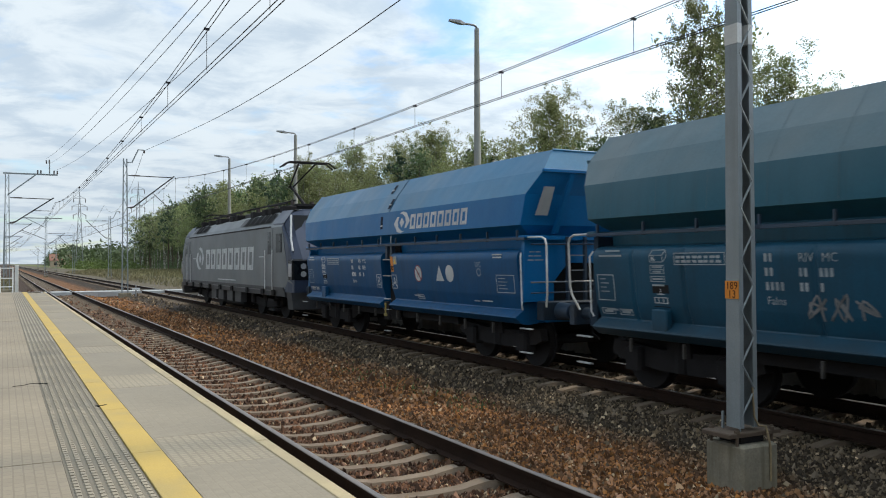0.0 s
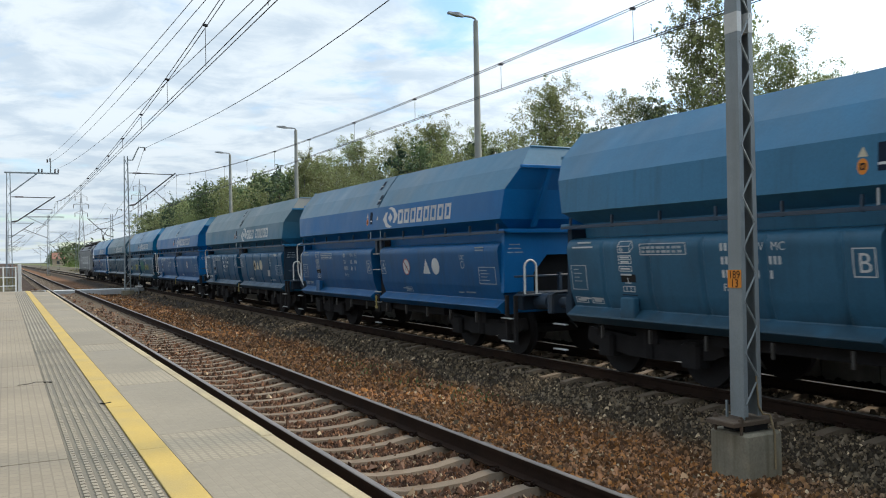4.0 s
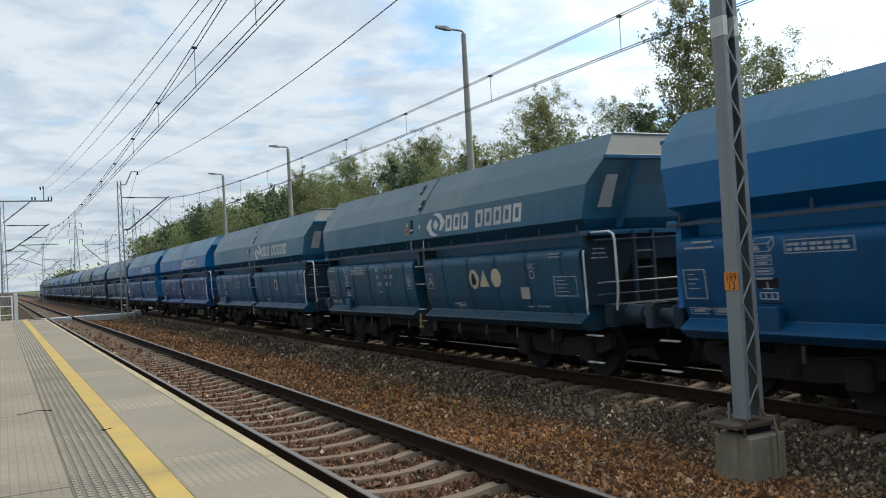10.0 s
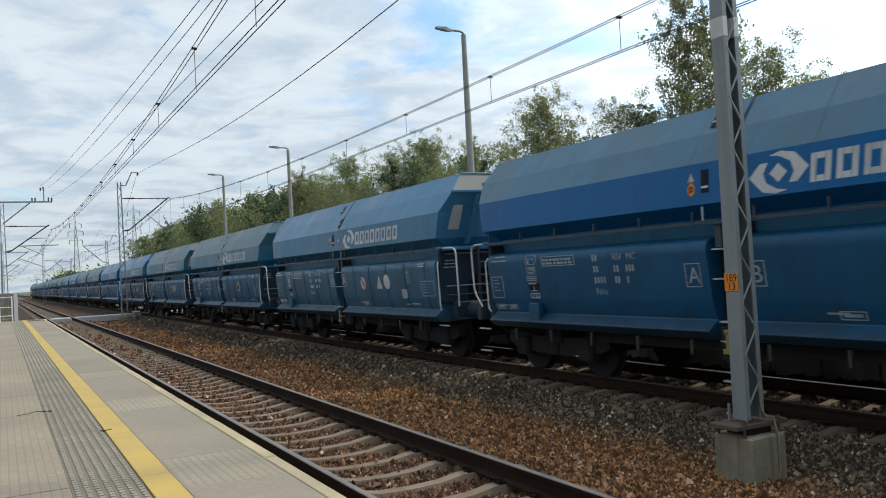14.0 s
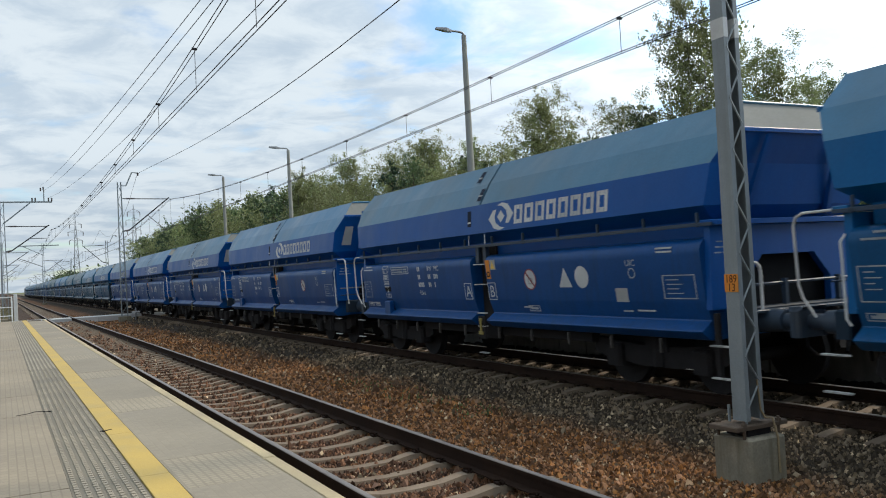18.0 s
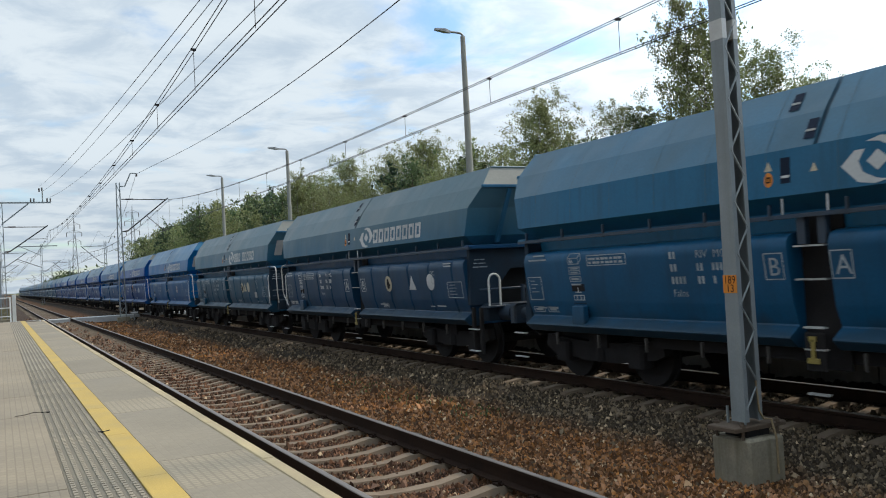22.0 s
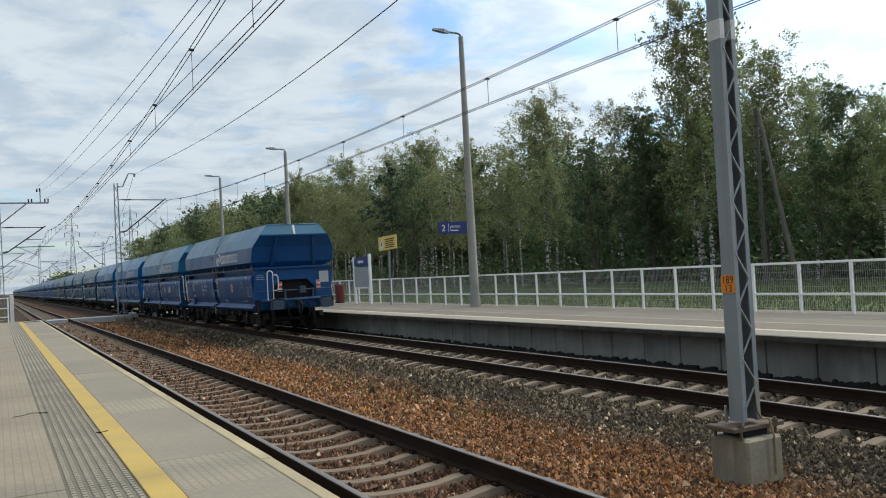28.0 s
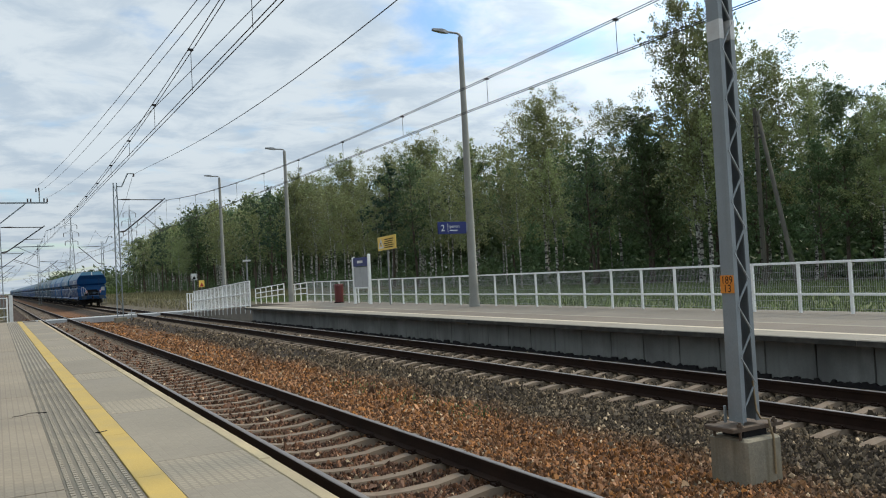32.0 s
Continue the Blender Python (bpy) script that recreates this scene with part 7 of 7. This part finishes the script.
def make_loco():
    """Four-axle electric locomotive: flat ribbed sides, sloping cabs, roof gear, one raised pantograph."""
    t = thing("electric_locomotive", pose(TRACKS[1], 0, 0), "grey electric locomotive with one pantograph raised", "locomotive")
    hw = 1.49
    side = [(-hw, 0.95), (-hw, 3.02), (-hw + 0.10, 3.20), (-hw + 0.34, 3.48), (-0.8, 3.62), (0.8, 3.62), (hw - 0.34, 3.48), (hw - 0.10, 3.20), (hw, 3.02), (hw, 0.95)]
    part("body", Shape().along_y(side, -6.9, 6.9), M_LOCO, t)
    for d in (-1, 1):
        ys = (6.9, 8.1, 8.75, 9.05)
        secs = []
        for y, k, top, wz in ((6.9, 1.0, 3.62, 0.95), (8.0, 0.985, 3.58, 0.95), (8.55, 0.975, 2.72, 0.95), (9.0, 0.93, 2.02, 0.95)):
            secs.append([(-hw * k, d * y, wz), (-hw * k, d * y, min(3.02, top - 0.25)), (-(hw - 0.3) * k, d * y, min(3.46, top - 0.06)), (-0.8 * k, d * y, top), (0.8 * k, d * y, top), ((hw - 0.3) * k, d * y, min(3.46, top - 0.06)), (hw * k, d * y, min(3.02, top - 0.25)), (hw * k, d * y, wz)])
        v = [p for s in secs for p in s]
        f = [(r * 8 + i, r * 8 + (i + 1) % 8, r * 8 + 8 + (i + 1) % 8, r * 8 + 8 + i) for r in range(3) for i in range(8)] + [tuple(range(24, 32))]
        part("cab", Shape().add(v[:16], f[:8]), M_LOCO, t)
        part("cab_nose", Shape().add(v[8:], [tuple(q - 8 for q in g) for g in f[8:]]), M_LOCOB, t, "dark sloping nose")
        part("windscreen", Shape().add([(-1.16, d * 8.12, 3.34), (1.16, d * 8.12, 3.34), (1.18, d * 8.50, 2.58), (-1.18, d * 8.50, 2.58)], [(0, 1, 2, 3)]).moved(Matrix.Translation((0, d * 0.03, 0.04))), M_GLASS, t, "dark windscreen")
        part("cab_roof", Shape().add([(-1.42, d * 6.9, 3.10), (-1.1, d * 6.9, 3.53), (1.1, d * 6.9, 3.53), (1.42, d * 6.9, 3.10), (-1.40, d * 8.02, 3.08), (-1.08, d * 8.02, 3.5), (1.08, d * 8.02, 3.5), (1.40, d * 8.02, 3.08), (-1.36, d * 8.62, 2.45), (1.36, d * 8.62, 2.45)], [(0, 4, 5, 1), (1, 5, 6, 2), (2, 6, 7, 3), (0, 4, 8), (3, 7, 9)]).moved(Matrix.Diagonal((1.018, 1.001, 1.012, 1)) @ Matrix.Translation((0, 0, 0.01))), M_LOCOB, t, "dark cab roof")
        for sx in (-1, 1):
            edge = [(8.02, 0.97), (8.92, 0.97), (8.92, 1.22), (8.62, 1.36), (8.42, 1.90), (8.22, 2.50), (8.02, 2.95)]
            nose_x = [sx * (hw * (0.985 - 0.01 * max(0, y - 8.0) / 0.55 - 0.045 * max(0, y - 8.55) / 0.45) + 0.012) for y, z in edge]
            part("nose_side", Shape().add([(x, d * y, z) for x, (y, z) in zip(nose_x, edge)] + [(x - sx * 0.03, d * y, z) for x, (y, z) in zip(nose_x, edge)], [tuple(range(7)), tuple(range(13, 6, -1))] + [(q, (q + 1) % 7, 7 + (q + 1) % 7, 7 + q) for q in range(7)]), M_LOCO, t, "grey lower nose panel")
            hl = part("headlight", Shape().box(min(sx * 0.88, sx * 1.452), max(sx * 0.88, sx * 1.452), min(d * 8.52, d * 9.03), max(d * 8.52, d * 9.03), 1.34, 1.98, 0.05), M_GLASS, t, "black headlight cluster")
            part("lens", Shape().box(min(sx * 1.36, sx * 1.462), max(sx * 1.36, sx * 1.462), min(d * 8.60, d * 8.96), max(d * 8.60, d * 8.96), 1.44, 1.86, 0.03), M_LIGHTGLASS, hl, "pale headlight glass")
            for z in (1.52, 1.76):
                part("lens", Shape().tube([(sx * 1.10, d * 9.0, z), (sx * 1.10, d * 9.045, z)], 0.09, 12), M_LIGHTGLASS, hl)
            # pale bar drawn as the gleam along the windscreen pillar
            part("pillar_trim", Shape().tube([(sx * 1.22, d * 8.15, 3.38), (sx * 1.36, d * 8.60, 2.62), (sx * 1.38, d * 8.84, 2.22)], 0.035, 6), M_LIGHTGLASS, t, "pale bar for the gleam beside the windscreen")
            part("cab_door", Shape().box(min(sx * (hw - 0.02), sx * (hw + 0.008)), max(sx * (hw - 0.02), sx * (hw + 0.008)), min(d * 6.35, d * 7.05), max(d * 6.35, d * 7.05), 1.02, 3.0), M_LOCO, t)
            part("door_window", Shape().box(min(sx * hw, sx * (hw + 0.012)), max(sx * hw, sx * (hw + 0.012)), min(d * 6.48, d * 6.86), max(d * 6.48, d * 6.86), 2.15, 2.88), M_GLASS, t, "dark door window")
            part("side_window", Shape().box(min(sx * 1.46, sx * 1.494), max(sx * 1.46, sx * 1.494), min(d * 7.4, d * 7.95), max(d * 7.4, d * 7.95), 2.2, 2.8), M_GLASS, t, "dark cab window")
            for y in (6.27, 7.13):
                part("handrail", Shape().tube([(sx * (hw + 0.05), d * y, 1.0), (sx * (hw + 0.05), d * y, 2.3)], 0.018, 6), M_WHITE, t, "pale handrail")
            part("cab_steps", Shape().box(min(sx * 1.2, sx * 1.45), max(sx * 1.2, sx * 1.45), min(d * 6.4, d * 7.0), max(d * 6.4, d * 7.0), 0.30, 0.36).box(min(sx * 1.2, sx * 1.45), max(sx * 1.2, sx * 1.45), min(d * 6.4, d * 7.0), max(d * 6.4, d * 7.0), 0.62, 0.68), M_DIRTY, t)
        part("skirt", Shape().along_y([(-1.4, 0.42), (1.4, 0.42), (1.46, 0.95), (-1.46, 0.95)], min(d * 8.45, d * 8.95), max(d * 8.45, d * 8.95)), M_LOCOD, t)
        buffers(t, d * 8.90, 1.03, d)
        coupling(t, d * 8.95, 1.02, d)
        bogie(t, d * 4.75, 1.5, True)
    part("underframe", Shape().along_y([(-1.47, 0.80), (1.47, 0.80), (1.485, 1.04), (-1.485, 1.04)], -8.3, 8.3), M_LOCOD, t)
    part("transformer", Shape().box(-1.2, 1.2, -2.2, 2.2, 0.30, 0.82, 0.05), M_DIRTY, t)
    for y in (-2.0, -0.7, 0.8, 2.1):
        part("equipment_box", Shape().box(-1.38, -1.15, y - 0.45, y + 0.45, 0.40, 0.80, 0.02), M_LOCOD, t)
    # side louvres along the roof edge
    for y0, y1 in ((-6.6, -2.4), (3.6, 6.3)):
        lv = part("louvre_panel", Shape().add([(-hw + 0.08, y0, 3.215), (-hw + 0.08, y1, 3.215), (-hw + 0.33, y1, 3.50), (-hw + 0.33, y0, 3.50)], [(0, 1, 2, 3)]), M_LOCOD, t, "dark louvre panel")
        for i in range(int((y1 - y0) / 0.7)):
            y = y0 + 0.1 + i * 0.7
            part("slat", Shape().add([(-hw + 0.06, y, 3.22), (-hw + 0.06, y + 0.55, 3.22), (-hw + 0.30, y + 0.55, 3.515), (-hw + 0.30, y, 3.515)], [(0, 1, 2, 3)]), M_BLACK, lv)
    part("roof_rail", Shape().box(-hw - 0.005, -hw + 0.03, -6.8, 6.8, 3.02, 3.07), M_DIRTY, t)
    for y, l, z in ((-5.6, 1.2, 3.82), (-3.6, 1.0, 3.78), (-1.2, 1.6, 3.80), (1.5, 1.4, 3.78), (3.8, 1.0, 3.80), (5.6, 1.3, 3.80)):
        part("roof_gear", Shape().box(-0.7, 0.7, y - l / 2, y + l / 2, 3.60, z, 0.03), M_LOCOD, t)
        for q in (-0.3, 0.3):
            part("roof_insulator", Shape().tube([(q * 1.5, y + q, z), (q * 1.5, y + q, z + 0.22)], 0.07, 8), M_INS, t)
    for y in (-6.4, -5.0, -4.2, -2.6, -0.2, 0.6, 2.6, 3.2, 4.7, 6.3):
        part("roof_box", Shape().box(-1.0, -0.55, y - 0.22, y + 0.22, 3.56, 3.78, 0.02), M_DIRTY, t)
    part("roof_pipe", Shape().tube([(-0.85, -6.6, 3.86), (-0.85, -2.0, 3.92), (-0.85, 2.0, 3.84), (-0.85, 6.6, 3.9)], 0.025, 6), M_DIRTY, t)
    part("frame_band", Shape().box(-hw - 0.012, -hw + 0.02, -8.2, 8.2, 0.98, 1.09), M_LOCOD, t, "dark band along the frame")
    for y in (-7.2, -5.9, -3.9, -1.6, 0.4, 2.3, 4.1, 5.8, 7.3):
        part("side_fitting", Shape().box(-hw - 0.06, -hw - 0.013, y - 0.13, y + 0.13, 0.82, 1.0, 0.01), M_DIRTY, t)
    part("bus_bar", Shape().tube([(-0.45, -6.2, 4.0), (-0.45, 6.2, 4.0)], 0.03, 6), M_DIRTY, t)
    # pantographs: rear one raised, front one folded
    p = new("pantograph")
    p.parent = t
    part("lower_arm", Shape().tube([(0, -5.9, 3.85), (0, -4.3, 4.62)], 0.05, 6), M_DIRTY, p)
    part("upper_arm", Shape().tube([(-0.06, -4.3, 4.62), (-0.30, -6.1, 5.28)], 0.03, 6).tube([(0.06, -4.3, 4.62), (0.30, -6.1, 5.28)], 0.03, 6), M_DIRTY, p)
    part("thrust_rod", Shape().tube([(0.1, -5.4, 3.85), (0.05, -4.45, 4.6)], 0.02, 5), M_DIRTY, p)
    part("contact_strip", Shape().tube([(-0.95, -6.05, 5.12), (-0.7, -6.05, 5.30), (0.7, -6.05, 5.30), (0.95, -6.05, 5.12)], 0.03, 6).tube([(-0.95, -6.35, 5.12), (-0.7, -6.35, 5.30), (0.7, -6.35, 5.30), (0.95, -6.35, 5.12)], 0.03, 6), M_DIRTY, p)
    part("base_frame", Shape().box(-0.5, 0.5, -6.6, -5.2, 3.78, 3.86), M_DIRTY, p)
    q = new("pantograph")
    q.parent = t
    part("folded_arm", Shape().tube([(0, 5.9, 3.9), (0, 4.2, 4.0)], 0.05, 6).tube([(0, 4.2, 4.02), (0, 6.0, 4.1)], 0.04, 6), M_DIRTY, q)
    part("contact_strip", Shape().tube([(-0.95, 6.0, 4.0), (-0.7, 6.0, 4.12), (0.7, 6.0, 4.12), (0.95, 6.0, 4.0)], 0.03, 6), M_DIRTY, q)
    # emblem and brand blocks on the side
    part("emblem", emblem(4.35, 2.05, 0.80, -hw - 0.002), M_LETTER, t, "pale company emblem")
    for i in range(8):
        part("brand_block", brand_block(3.15 - i * 1.0, 1.62, 0.86, 0.82, -hw - 0.002), M_LETTER, t)
    for y in (5.6, -5.7):
        part("side_dash", side_box(y + 0.3, y - 0.3, 2.06, 2.09, -hw), M_LETTER, t)
    part("lower_stripe_writing", side_box(0.9, -2.1, 1.20, 1.24, -hw), M_LETTER, t)
    return t


LOCO = make_loco()
TRAIN_WAGONS = make_wagons()
WAGON_PITCH = 13.309
# seconds, and how far the leading edge of the first wagon's side has come
TRAIN = [(0, 23.40), (1, 40.04), (2, 56.84), (3, 73.69), (4.5, 99.21), (6, 125.02), (7, 142.15), (8, 159.55), (9, 177.06), (10, 194.62), (11, 212.27), (12, 230.11), (13, 248.03), (14, 265.99), (15.5, 293.06), (17, 320.24), (18, 338.51), (19, 356.73), (20, 374.86), (21, 393.01), (22, 411.15), (23, 429.17), (24, 447.21), (25, 465.22), (26.5, 492.24), (28, 519.37), (29, 537.30), (30, 555.16), (31, 572.94), (32, 590.65)]


def motions():
    """The train runs away along the second track; each vehicle keeps its place in it."""
    for i, w in enumerate(TRAIN_WAGONS):
        walk(w, [(t, pose(TRACKS[1], y - 5.60 - i * WAGON_PITCH, 0)) for t, y in TRAIN])
    walk(LOCO, [(t, pose(TRACKS[1], y + 1.05 + 9.53, 0)) for t, y in TRAIN])


motions()
